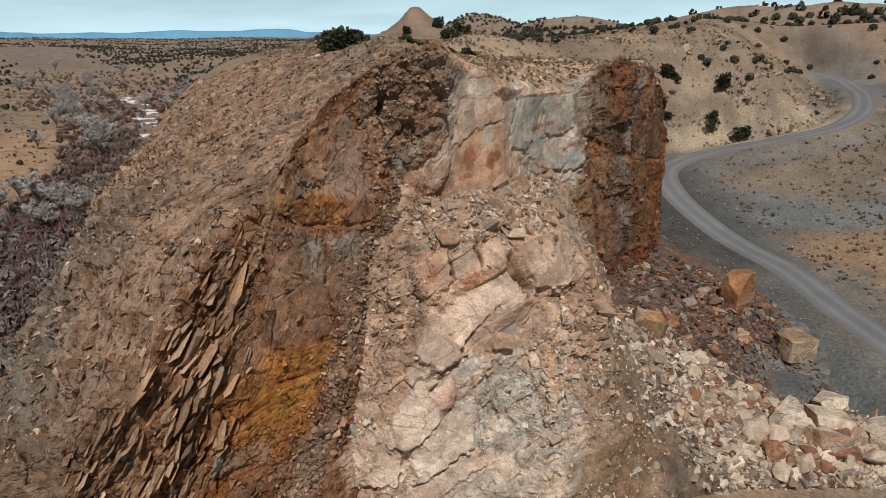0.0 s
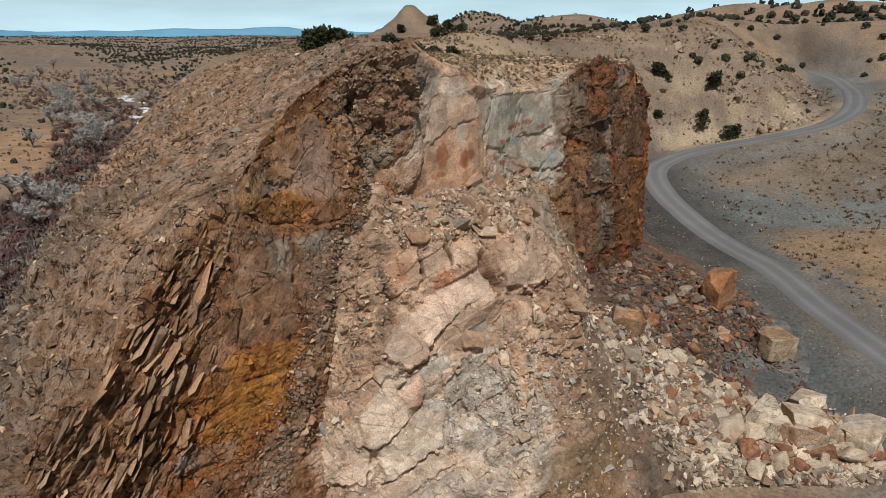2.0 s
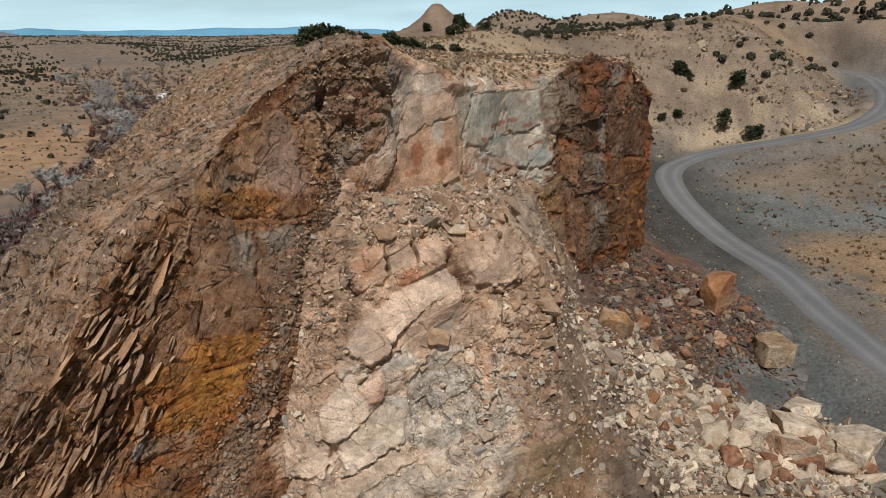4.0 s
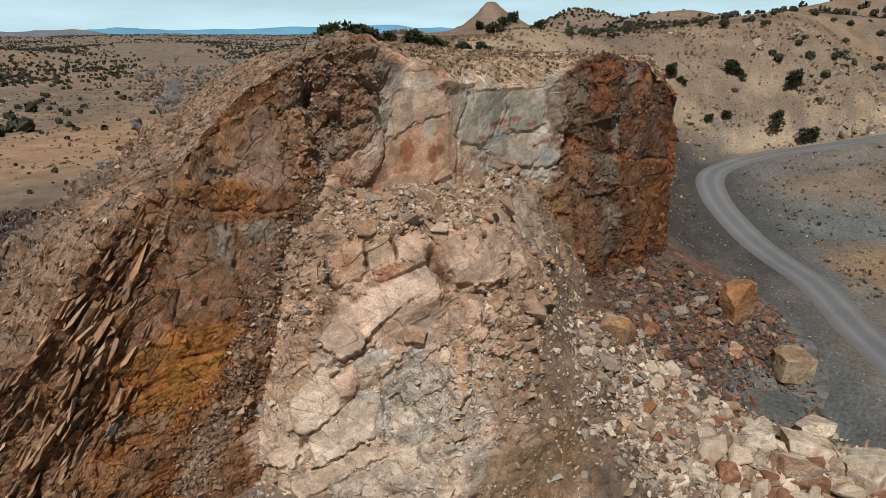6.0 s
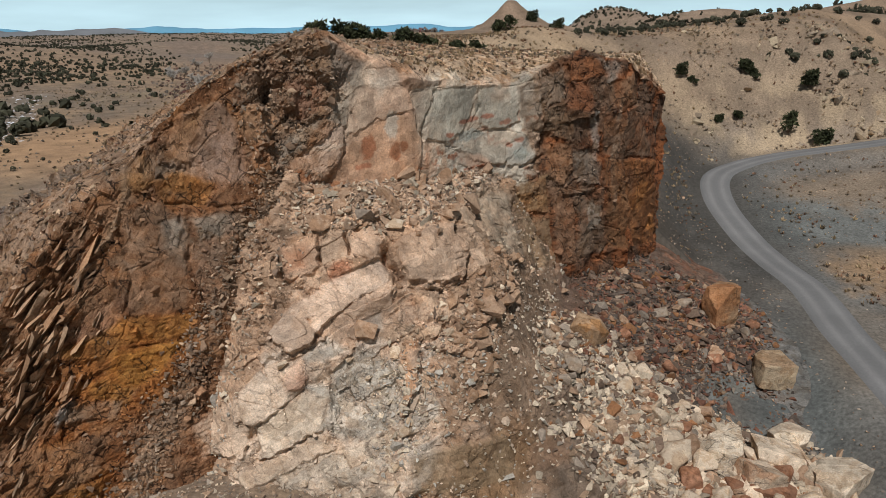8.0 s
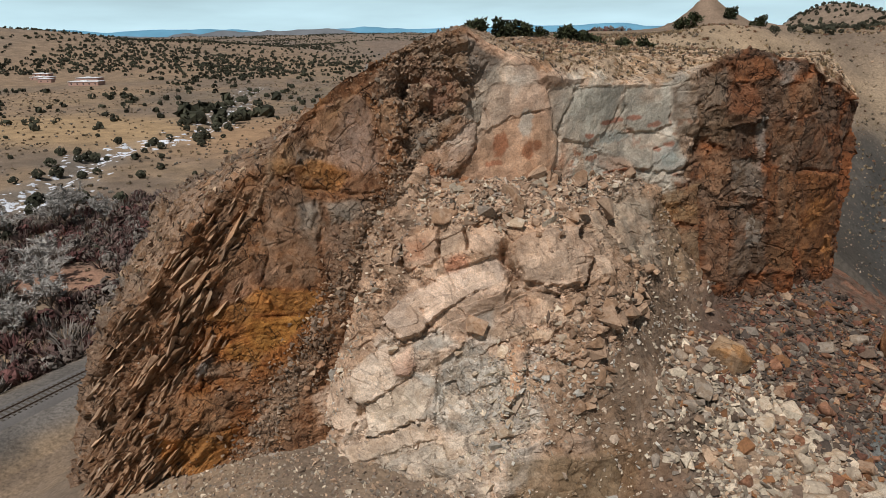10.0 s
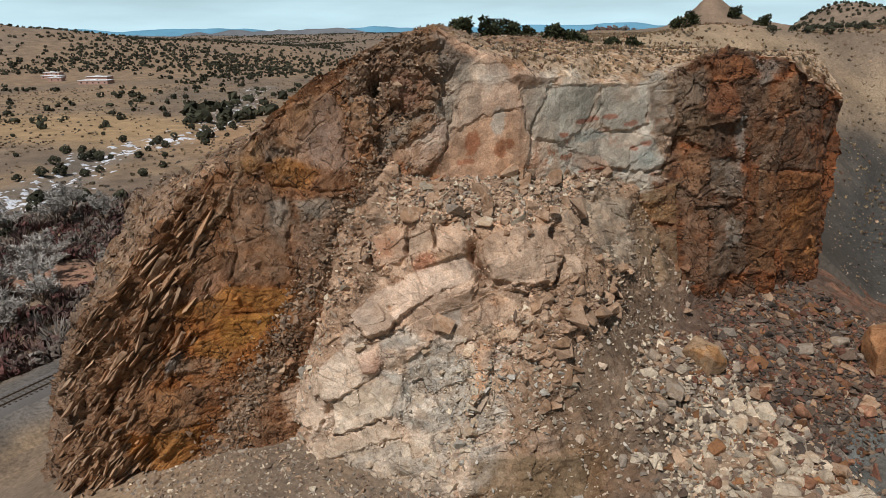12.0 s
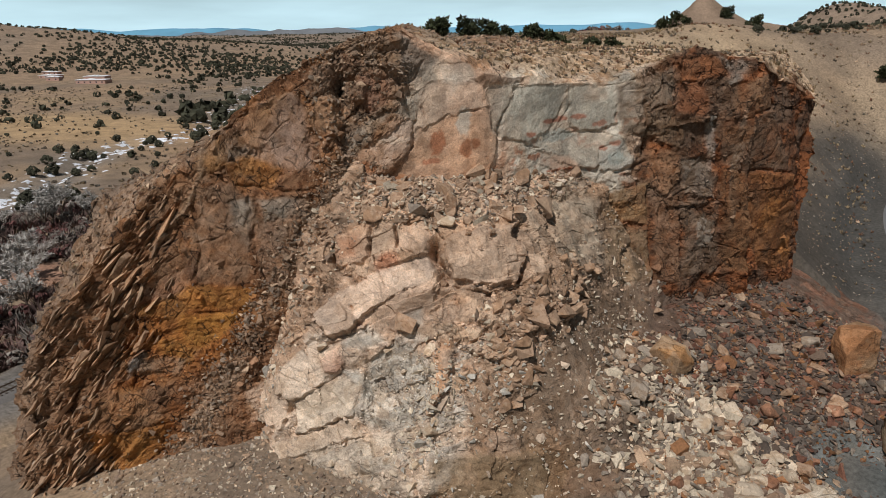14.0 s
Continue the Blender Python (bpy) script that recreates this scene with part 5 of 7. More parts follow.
def spur_tones(p, rnd, rnd_s, gap_shade):
    x, y, z = p.T
    n, m = fbm(p / 2.6, 5, 61), fbm(p / 0.8, 4, 62)
    xx = x + 1.0 * n
    c = np.broadcast_to(np.array((0.40, 0.27, 0.18)), p.shape).copy()
    edge = -5.6 + 0.3 * z
    pale = smooth(-0.4, 0.8, xx - edge) * smooth(11.2, 9.4, xx + 0.1 * (z - 8))
    c = blend(c, (0.53, 0.375, 0.265), pale)
    c = blend(c, (0.57, 0.45, 0.345), pale * smooth(10.5, 6.5, z + 2.5 * n) * 0.85)
    c = blend(c, (0.43, 0.385, 0.325), pale * smooth(0.62, 0.7, rnd[:, 0]) * smooth(12, 9, z) * 0.7)
    c = blend(c, (0.40, 0.20, 0.10), pale * smooth(0.2, 0.5, n + 0.6 * m) * smooth(5, 9, x) * 0.7)
    c = blend(c, (0.50, 0.345, 0.235), smooth(13, 16, z + n) * smooth(-2, 0, x) * smooth(14, 11, x) * 0.8)
    c = blend(c, (0.40, 0.17, 0.09), spot(x + 0.4 * n, z + 0.4 * n, 2.2, 15.2, 0.9, 0.8) * 0.8)
    c = blend(c, (0.34, 0.228, 0.15), smooth(9.8, 11.2, xx) * smooth(16, 13, xx))
    c = blend(c, (0.22, 0.154, 0.105), smooth(12.8, 14.5, xx) * smooth(20, 15, xx))
    c = blend(c, (0.25, 0.155, 0.085), spot(x, z, 14.5, 0.0, 3.5, 3.2) * 0.8)
    ap = smooth(16, 20, xx)
    c = blend(c, (0.16, 0.118, 0.086), ap)
    c = blend(c, (0.135, 0.088, 0.064), ap * smooth(56, 62, y + 3 * n) * 0.85)
    c = blend(c, (0.185, 0.095, 0.062), ap * smooth(0.6, 0.8, rnd_s[:, 0]) * smooth(58, 66, y + 4 * n) * 0.8)
    c = blend(c, (0.15, 0.158, 0.148), spot(x + 2 * n, y + 2 * n, 36.5, 62.5, 4, 6) * 0.95)
    c = blend(c, (0.15, 0.15, 0.14), smooth(38, 42, x + 1.5 * n) * 0.9)
    # crack shade goes into the colour here too, by the last factor
    return c * (0.86 + 0.28 * rnd_s[:, 1:2]) * (1 + 0.13 * m[:, None]) * (1 - 0.25 * gap_shade[:, None])


def build_spur():
    sections = {**SPUR, **TALUS}
    stations = sorted(sections)
    fine = {}
    n_v = 470
    for sx in stations:
        q = np.array(curve_line(sections[sx], 6))
        length = np.concatenate([[0], np.cumsum(np.linalg.norm(np.diff(q, axis=0), axis=1))])
        t = np.linspace(0, length[-1], n_v)
        fine[sx] = np.stack([np.interp(t, length, q[:, 0]), np.interp(t, length, q[:, 1])], 1)
    xs = np.concatenate([np.linspace(-7.5, 19, 330, endpoint=False), np.linspace(19, 46, 170)])
    prof = np.stack([fine[sx] for sx in stations])
    grid = np.zeros((n_v, len(xs), 3))
    grid[..., 0] = xs
    # rounded passage from section to section
    for k in range(2):
        for i in range(n_v):
            grid[i, :, 1 + k] = np.interp(xs, stations, prof[:, i, k])
    kernel = np.hanning(23)
    kernel /= kernel.sum()
    for k in (1, 2):
        padded = np.pad(grid[..., k], ((0, 0), (11, 11)), mode="edge")
        grid[..., k] = np.apply_along_axis(lambda r: np.convolve(r, kernel, mode="valid"), 1, padded)
    nor = normals_of(grid)
    nor *= np.sign((nor * np.array((0, -1.0, 1.0))).sum(-1, keepdims=True))
    p = grid.reshape(-1, 3)
    x, y, z = p.T
    warp = np.stack([fbm(p / 2.2, 3, 81), fbm(p / 2.2, 3, 82), fbm(p / 2.2, 3, 83)], 1) * 0.55
    pw = p + warp
    slope = np.array(((0.83, 0.0, 0.56), (0.15, 0.96, -0.22), (-0.54, 0.27, 0.80)))
    big = rugged(p + 0.2 * warp, 5.6, 5, 201, 0.5)
    f_joint, rb = ledges(pw, (3.2, 3.0, 1.7), 202, slope)
    crackline = np.abs(facets(p @ ROTATIONS[4].T / 3.0, 207))
    gm = smooth(0.05, 0.015, crackline) * smooth(-0.05, 0.15, fbm(p / 4.0, 2, 206))
    mid, rm = ledges(pw, (1.3, 1.3, 0.7), 204, slope)
    small = rugged(p, 0.85, 4, 205, 0.65)
    gb = gm
    calm = np.clip(smooth(0.25, 0.05, fbm(p / 3.5, 3, 208)) * 0.85 + spot(x, z, 3, 9, 6, 5) * 0.8, 0, 0.88)
    mid, small, f_joint = mid * (1 - calm), small * (1 - 0.8 * calm), f_joint * (1 - 0.55 * calm)
    solid = smooth(15.5, 12.5, x) * smooth(-6.5, -3, x)
    gravel = smooth(13, 15, x) * smooth(21, 17.5, x)
    apron = smooth(18, 21, x)
    floor_part = smooth(37, 41, x)
    d = solid * (big * 1.05 + f_joint * 0.42 + mid * 0.18 + small * 0.16 - 0.25 * gm) + (1 - solid) * (1 - apron) * (big * 0.6 + f_joint * 0.15 + mid * 0.15 + small * 0.14) * (1 - 0.55 * gravel)
    d += apron * (1 - floor_part * 0.8) * (mid * 0.12 + small * 0.16 + 0.35 * fbm(p / 5, 3, 84))
    d += 0.05 * fbm(p / 0.5, 3, 85)
    tones, skin = spur_tones(p, rb, rm, gm * solid), np.full(len(p), 0.55)
    shape_rock("spur", p, x < 24, d, tones, skin, (1 + 0.13 * fbm(p / 0.8, 4, 62)) * (0.88 + 0.24 * rm[:, 1]))
    edge = np.minimum(np.minimum(smooth(0, 10, np.arange(n_v))[:, None] + 0 * xs, smooth(-7.5, -6.5, xs)[None, :]), smooth(46, 43, xs)[None, :]).ravel()
    q = p + nor.reshape(-1, 3) * (d * edge)[:, None]
    q[:, 2] -= 2.5 * (1 - np.minimum(smooth(0, 6, np.arange(n_v))[:, None], smooth(46, 44.5, xs)[None, :]).ravel())
    ob = sheet("rock_spur", q.reshape(grid.shape), ROCK, np.concatenate([np.clip(tones, 0.01, 0.85), skin[:, None]], 1))
    return tagged(ob, "cream and tan spur of collapsed sandstone with a scree apron", "rock spur", kind="structure"), q.reshape(grid.shape), nor


spur, spur_grid, spur_nor = build_spur()


# ---- blocks broken along flat joints ----
def rock_mass(place, half, turn, tone, second, seed, cuts=9, relief=0.085, skin=0.6):
    """One block of rock broken along flat joints, with a second colour in patches."""
    n = 38
    a = np.tan(np.linspace(-1, 1, n) * math.pi / 4)
    u, v = np.meshgrid(a, a)
    o = np.ones_like(u)
    verts, quads = [], []
    idx = np.arange(n * n).reshape(n, n)
    q = np.stack([idx[:-1, :-1], idx[:-1, 1:], idx[1:, 1:], idx[1:, :-1]], -1).reshape(-1, 4)
    for k, (f, flip) in enumerate((((u, v, o), 0), ((u, v, -o), 1), ((u, o, v), 1), ((u, -o, v), 0), ((o, u, v), 0), ((-o, u, v), 1))):
        verts.append(np.stack(f, -1).reshape(-1, 3))
        quads.append((q[:, ::-1] if flip else q) + k * n * n)
    way = np.concatenate(verts)
    way /= np.linalg.norm(way, axis=1, keepdims=True)
    r = random.Random(seed)
    planes = [Vector(c) for c in ((1, 0, 0), (-1, 0, 0), (0, 1, 0), (0, -1, 0), (0, 0, 1), (0, 0, -1))]
    planes = [(c + Vector((r.gauss(0, 0.14), r.gauss(0, 0.14), r.gauss(0, 0.14)))).normalized() for c in planes]
    dist = [r.uniform(0.9, 1.0) for _ in planes]
    for _ in range(cuts):
        planes.append(Vector((r.gauss(0, 1), r.gauss(0, 1), r.gauss(0, 1))).normalized())
        dist.append(r.uniform(0.98, 1.18))
    reach = np.full(len(way), 9.0)
    for c, dd in zip(planes, dist):
        t = way @ np.array(c)
        reach = np.where(t > 0.05, softmin(reach, dd / np.maximum(t, 0.05), 0.05), reach)
    p = way * reach[:, None]
    m = np.array(Euler(turn).to_matrix())
    w = (p * half) @ m.T + place
    size = float(np.mean(half))
    d = relief * size * rugged(w, 1.3 * size, 5, seed, 0.55)
    w = w + (way @ m.T) * d[:, None]
    k = smooth(0.0, 0.3, fbm(w / (0.8 * size), 4, seed + 5))
    tones = blend(np.broadcast_to(np.array(tone), w.shape), second, k * 0.8) * (1 + 0.15 * fbm(w / 0.6, 3, seed + 7))[:, None]
    ob = raw_mesh("rock_mass", w, np.concatenate(quads), ROCK, np.concatenate([np.clip(tones, 0.02, 0.8), np.full((len(w), 1), skin)], 1))
    bm = bmesh.new()
    bm.from_mesh(ob.data)
    bmesh.ops.remove_doubles(bm, verts=bm.verts, dist=0.003)
    bm.to_mesh(ob.data)
    bm.free()
    return ob




# ---- loose rock ----
def stone_hull(seed, flat=(1, 1, 1), count=13):
    """An angular stone, about one metre across: the hull of scattered corners with its sharpest edges taken off."""
    rng = random.Random(seed)
    bm = bmesh.new()
    for _ in range(count):
        v = Vector((rng.uniform(-1, 1), rng.uniform(-1, 1), rng.uniform(-1, 1)))
        v *= 0.5 / max(max(abs(v.x), abs(v.y), abs(v.z)), 1e-3) * rng.uniform(0.72, 1.0)
        bm.verts.new((v.x * flat[0], v.y * flat[1], v.z * flat[2]))
    hull = bmesh.ops.convex_hull(bm, input=bm.verts)
    loose = [g for g in hull["geom_interior"] + hull["geom_unused"] if isinstance(g, bmesh.types.BMVert)]
    bmesh.ops.delete(bm, geom=list(set(loose)), context="VERTS")
    return bm


def boulder_mesh(seed, flat=(1, 1, 1), count=15):
    """A boulder with worn edges."""
    bm = stone_hull(seed, flat, count)
    bmesh.ops.bevel(bm, geom=list(bm.edges), offset=0.035, segments=1, affect="EDGES", profile=0.6)
    me = bpy.data.meshes.new("boulder")
    bm.to_mesh(me)
    bm.free()
    return me


def hull_arrays(seed, flat=(1, 1, 1), count=9):
    bm = stone_hull(seed, flat, count)
    bmesh.ops.triangulate(bm, faces=bm.faces[:])
    bm.verts.index_update()
    v = np.array([q.co[:] for q in bm.verts])
    f = np.array([[w.index for w in t.verts] for t in bm.faces])
    bm.free()
    return v, f


def random_turns(n, rng, tilt=1.0, base=None):
    """Random rotation matrices, the tilt held back by the factor given."""
    a, b, c = rng.uniform(0, 2 * np.pi, n), rng.normal(0, tilt, n), rng.normal(0, tilt, n)
    ca, sa, cb, sb, cc, sc = np.cos(a), np.sin(a), np.cos(b), np.sin(b), np.cos(c), np.sin(c)
    z, o = np.zeros(n), np.ones(n)
    rz = np.stack([ca, -sa, z, sa, ca, z, z, z, o], 1).reshape(n, 3, 3)
    rx = np.stack([o, z, z, z, cb, -sb, z, sb, cb], 1).reshape(n, 3, 3)
    ry = np.stack([cc, z, sc, z, o, z, -sc, z, cc], 1).reshape(n, 3, 3)
    m = rx @ ry @ rz
    return base @ m if base is not None else m


def scatter_mesh(name, templates, places, turns, sizes, tones, mat, rng):
    """Many small pieces joined into one mesh."""
    verts, faces, cols, off = [], [], [], 0
    pick = rng.integers(0, len(templates), len(places))
    for k, (v, f) in enumerate(templates):
        m = pick == k
        if not m.any():
            continue
        w = np.einsum("nij,vj->nvi", turns[m], v) * sizes[m][:, None, None] + places[m][:, None, :]
        n = m.sum()
        verts.append(w.reshape(-1, 3))
        faces.append((f[None] + (np.arange(n) * len(v))[:, None, None] + off).reshape(-1, 3))
        cols.append(np.repeat(tones[m], len(v), 0))
        off += n * len(v)
    return raw_mesh(name, np.concatenate(verts), np.concatenate(faces), mat, np.clip(np.concatenate(cols), 0.01, 0.85))


def pick_places(grid, weight, count, rng):
    """Random places on a sheet by weight, evened out for the size of its cells."""
    a = np.linalg.norm(np.cross(np.gradient(grid, axis=1), np.gradient(grid, axis=0)), axis=2)
    w = (a * weight).ravel()
    idx = rng.choice(len(w), count, p=w / w.sum())
    return idx, grid.reshape(-1, 3)[idx]


STONES = [hull_arrays(900 + k, (1, 0.85, 0.72), 10) for k in range(10)]
PLATES = [hull_arrays(930 + k, (1, 0.65, 0.22)) for k in range(8)]
rng = np.random.default_rng(5)
sx, sy, sz = spur_grid[..., 0], spur_grid[..., 1], spur_grid[..., 2]
cx, cy, cz = cliff_grid[..., 0], cliff_grid[..., 1], cliff_grid[..., 2]
on_face = (np.arange(cliff_grid.shape[0]) < cliff_face_rows)[:, None] & np.ones_like(cx, bool)


def palette(n, tones, weights, rng):
    t = np.array(tones)[rng.choice(len(tones), n, p=np.array(weights) / sum(weights))]
    return t * rng.uniform(0.8, 1.2, (n, 1))


CREAM, TAN, RUST, RED, GREY, BROWN = (0.47, 0.39, 0.29), (0.34, 0.235, 0.155), (0.27, 0.13, 0.06), (0.215, 0.10, 0.065), (0.285, 0.235, 0.185), (0.19, 0.132, 0.095)

# talus: red-brown broken rock under the wall, cream rock in front of it
n = 10000
wt = smooth(19, 23, sx) * smooth(43, 38, sx) * smooth(56, 60, sy) * smooth(84, 79, sy) * (1 - 0.85 * spot(sx, sy, 36.5, 62.5, 4, 5)) * smooth(17.5 + 0, 22, sx)
idx, pl = pick_places(spur_grid, wt, n, rng)
size = 0.34 * np.exp(rng.normal(0, 0.55, n)) + 0.07
tagged(scatter_mesh("rubble_under_wall", STONES + STONES[:4] + PLATES[:3], pl + [0, 0, 0.05], random_turns(n, rng, 0.5), size, palette(n, [RED, BROWN, TAN, GREY, RUST, (0.11, 0.085, 0.068)], [3.5, 4, 1.0, 1.2, 1.4, 5], rng) * 0.78, RUBBLE, rng),
       "red-brown broken rock lying below the rusty wall", "rubble", kind="stuff")
n = 13000
wt = smooth(20, 25, sx) * smooth(47, 44, sx) * smooth(46, 50, sy) * smooth(63, 57, sy + 0.25 * (sx - 30)) + 0.14 * smooth(16, 18, sx) * smooth(26, 22, sx) * smooth(46, 52, sy) * smooth(66, 60, sy)
idx, pl = pick_places(spur_grid, wt, n, rng)
size = 0.42 * np.exp(rng.normal(0, 0.5, n)) + 0.1
tagged(scatter_mesh("pale_rubble", STONES, pl + [0, 0, 0.05], random_turns(n, rng, 0.5), size, palette(n, [CREAM, TAN, RUST, GREY, BROWN], [6, 3, 0.6, 2.2, 1.5], rng), RUBBLE, rng),
       "cream and tan broken rock heaped on the quarry floor", "rubble", kind="stuff")
# bench, gullies and ledges of the spur
n = 8500
wt = smooth(17.5, 19, sz) * smooth(-3, 0, sx) * smooth(13, 10, sx) * 2.2 + 1.6 * spot(sx, sz, 7.2, 6.2, 2.2, 4.0) + 0.8 * spot(sx, sz, 11.5, 8.5, 2.8, 4.5) + 0.9 * smooth(1.5, -0.5, sz) * smooth(14, 10, sx) + 0.7 * smooth(-1, -4, sx - 0.3 * sz + 4) + 0.25 * smooth(12, 14, sx) * smooth(20, 17, sx)
idx, pl = pick_places(spur_grid, wt, n, rng)
size = 0.24 * np.exp(rng.normal(0, 0.55, n)) + 0.05
lower = pl[:, 2] < 9
tone = np.where(lower[:, None], palette(n, [CREAM, (0.42, 0.32, 0.235), (0.40, 0.365, 0.31)], [4, 2, 2.5], rng), palette(n, [(0.38, 0.265, 0.18), CREAM, (0.32, 0.26, 0.205), (0.25, 0.175, 0.125)], [4, 2.5, 1.5, 1.5], rng))
tagged(scatter_mesh("bench_rubble", STONES + PLATES, pl, random_turns(n, rng, 0.6), size, tone, RUBBLE, rng), "tan and grey rock chips lying on ledges of the spur", "rubble", kind="stuff")
# plates and chips on the dip slope and bedded face
n = 19000
bed_turn = np.array(BED).T
tdist = cy - crest_at(cx)
wt = np.where(on_face, 0.1 * smooth(-9, -14, cx), (smooth(-1, -5, cx) + 0.25) * np.where(cx > 5, smooth(8, 1, tdist), 1.0))
idx, pl = pick_places(cliff_grid, wt * (cx > -36), n, rng)
size = np.clip(0.13 * np.exp(rng.normal(0, 0.75, n)) + 0.04, 0.05, 1.1)
tone = palette(n, [(0.33, 0.215, 0.135), (0.24, 0.158, 0.104), GREY, (0.43, 0.305, 0.2), (0.15, 0.105, 0.075)], [4, 3, 1, 2.5, 2], rng)
tagged(scatter_mesh("slope_chips", PLATES + STONES[:3], pl, random_turns(n, rng, 0.28, bed_turn), size, tone, RUBBLE, rng), "thin tan rock plates scattered down the dip slope", "rock chips", kind="stuff")
# gravel in front of the spur and stones strewn over the bay and the hill above the road
n = 4000
gxy = np.stack([rng.uniform(-16, 12, n), rng.uniform(28.5, 38.5, n)], 1)
pl = np.concatenate([gxy, ground_height(gxy[:, 0], gxy[:, 1])[:, None]], 1)
size = 0.16 * np.exp(rng.normal(0, 0.55, n)) + 0.05
tagged(scatter_mesh("floor_gravel", STONES, pl, random_turns(n, rng, 0.6), size, palette(n, [GREY, TAN, BROWN, CREAM], [3, 3, 2, 1.5], rng), RUBBLE, rng), "grey and tan gravel on the quarry floor", "gravel", kind="stuff")
n = 9000
gxy = np.stack([rng.uniform(28, 115, n), rng.uniform(50, 175, n)], 1)
gxy = gxy[(line_distance(gxy[:, 0], gxy[:, 1], ROAD_LINE)[0] > 4.2) & ((gxy[:, 0] > 40) | (gxy[:, 1] > 92))]
n = len(gxy)
pl = np.concatenate([gxy, ground_height(gxy[:, 0], gxy[:, 1])[:, None]], 1)
size = 0.16 * np.exp(rng.normal(0, 0.5, n)) + 0.08
tagged(scatter_mesh("strewn_stones", STONES, pl, random_turns(n, rng, 0.5), size, palette(n, [GREY, TAN, BROWN], [3, 2, 3], rng), RUBBLE, rng), "small grey and brown stones strewn over the slopes", "stones", kind="stuff")
n = 2600
gxy = np.stack([rng.uniform(42, 106, n), rng.uniform(140, 182, n)], 1)
gxy = gxy[(line_distance(gxy[:, 0], gxy[:, 1], ROAD_LINE)[0] > 5.5) & (line_distance(gxy[:, 0], gxy[:, 1], EAST_TOE, 0)[1] > 0) & (flat_fbm(gxy[:, 0], gxy[:, 1], 9, 3, 97) > 0.02)]
n = len(gxy)
pl = np.concatenate([gxy, ground_height(gxy[:, 0], gxy[:, 1])[:, None]], 1)
size = np.clip(0.95 * np.exp(rng.normal(0, 0.55, n)), 0.35, 3.4)
tagged(scatter_mesh("hill_outcrops", STONES + PLATES, pl, random_turns(n, rng, 0.3, bed_turn), size, palette(n, [(0.33, 0.265, 0.18), (0.23, 0.18, 0.13), (0.28, 0.20, 0.125)], [3, 3, 2], rng), RUBBLE, rng), "pale weathered ledges breaking out of the hillside", "outcrop", kind="stuff")
# broken crown of the cliff and the chute below it
n = 2600
wt = 0.22 * spot(cx, cz, -2.0, 29.0, 2.6, 2.6) * on_face + 1.1 * np.exp(-((cx + 4.7 + 0.36 * (18 - cz)) / 1.2) ** 2) * (cz < 22) * (cz > 0) * on_face + 0.5 * np.exp(-((cx + 4.2 + 0.2 * (cz - 24)) / 1.2) ** 2) * on_face * (cz > 17)
idx, pl = pick_places(cliff_grid, wt, n, rng)
size = 0.24 * np.exp(rng.normal(0, 0.45, n)) + 0.06
tagged(scatter_mesh("shattered_rock", STONES, pl, random_turns(n, rng, 0.7), size, palette(n, [(0.25, 0.19, 0.14), (0.22, 0.145, 0.095), TAN], [1.5, 5, 3], rng), RUBBLE, rng), "dark shattered rock in the gully and crown of the cliff", "rubble", kind="stuff")

SLAB = material("bedded_sandstone", (0.31, 0.2, 0.125), fine=2.5, coarse=0.5, contrast=0.34, bump=0.6, bump_scale=5.0, spread=0.3, crust=0.8)
# slabs of the tilted beds, parts of the cliff
plate_meshes = []
for k in range(6):
    bm = stone_hull(970 + k, (1, 0.6, 0.2), 12)
    me = bpy.data.meshes.new("slab")
    bm.to_mesh(me)
    bm.free()
    me.materials.append(SLAB)
    plate_meshes.append(me)
low_face = 1 - smooth(10, 8, cz) * smooth(-16.5, -14, cx)
wt = on_face * smooth(-12.5, -14, cx) * smooth(-25, -20, cx) * (cz > -2) * low_face + on_face * 0.25 * smooth(-5, -7, cx) * smooth(-14, -10, cx) * np.exp(-((cz - np.interp(cx, [c[0] for c in CREST], [c[2] for c in CREST])) / 2.0) ** 2)
idx, pl = pick_places(cliff_grid, wt, 150, rng)
for i in range(150):
    ob = new("slab", plate_meshes[i % 6])
    ob.parent = cliff
    yaw = Matrix.Rotation(rng.normal(0.0, 0.25), 3, "Z")
    m = (Matrix(EDGE_BED.T.tolist()) @ Matrix.Rotation(rng.normal(0, 0.14), 3, "X") @ yaw).to_4x4()
    size = float(0.95 * np.exp(rng.normal(0, 0.4)))
    ob.matrix_basis = Matrix.Translation(pl[i]) @ m @ Matrix.Diagonal((size * 1.6, size * 0.9, size * rng.uniform(0.9, 1.8), 1))

def own_tones(ob):
    out = np.zeros(len(ob.data.vertices) * 4, np.float32)
    ob.data.attributes["tone"].data.foreach_get("color", out)
    return out.reshape(-1, 4)


# long thin plates breaking off along the same beds
LONG_PLATES = [hull_arrays(950 + k, (1.7, 0.75, 0.2), 12) for k in range(8)]
n = 340
wt = on_face * (smooth(-12.2, -13.2, cx) * smooth(-25, -17, cx) * (cz > -4) * low_face * (0.3 + fbm(cliff_grid.reshape(-1, 3) / 3.0, 2, 409).reshape(cx.shape).clip(0, 1)))
idx, pl = pick_places(cliff_grid, wt, n, rng)
swing, lean_x, lean_y = rng.normal(0, 0.3, n), rng.normal(0, 0.16, n), rng.normal(0, 0.14, n)
one, nil = np.ones(n), np.zeros(n)
rz = np.stack([np.cos(swing), -np.sin(swing), nil, np.sin(swing), np.cos(swing), nil, nil, nil, one], 1).reshape(n, 3, 3)
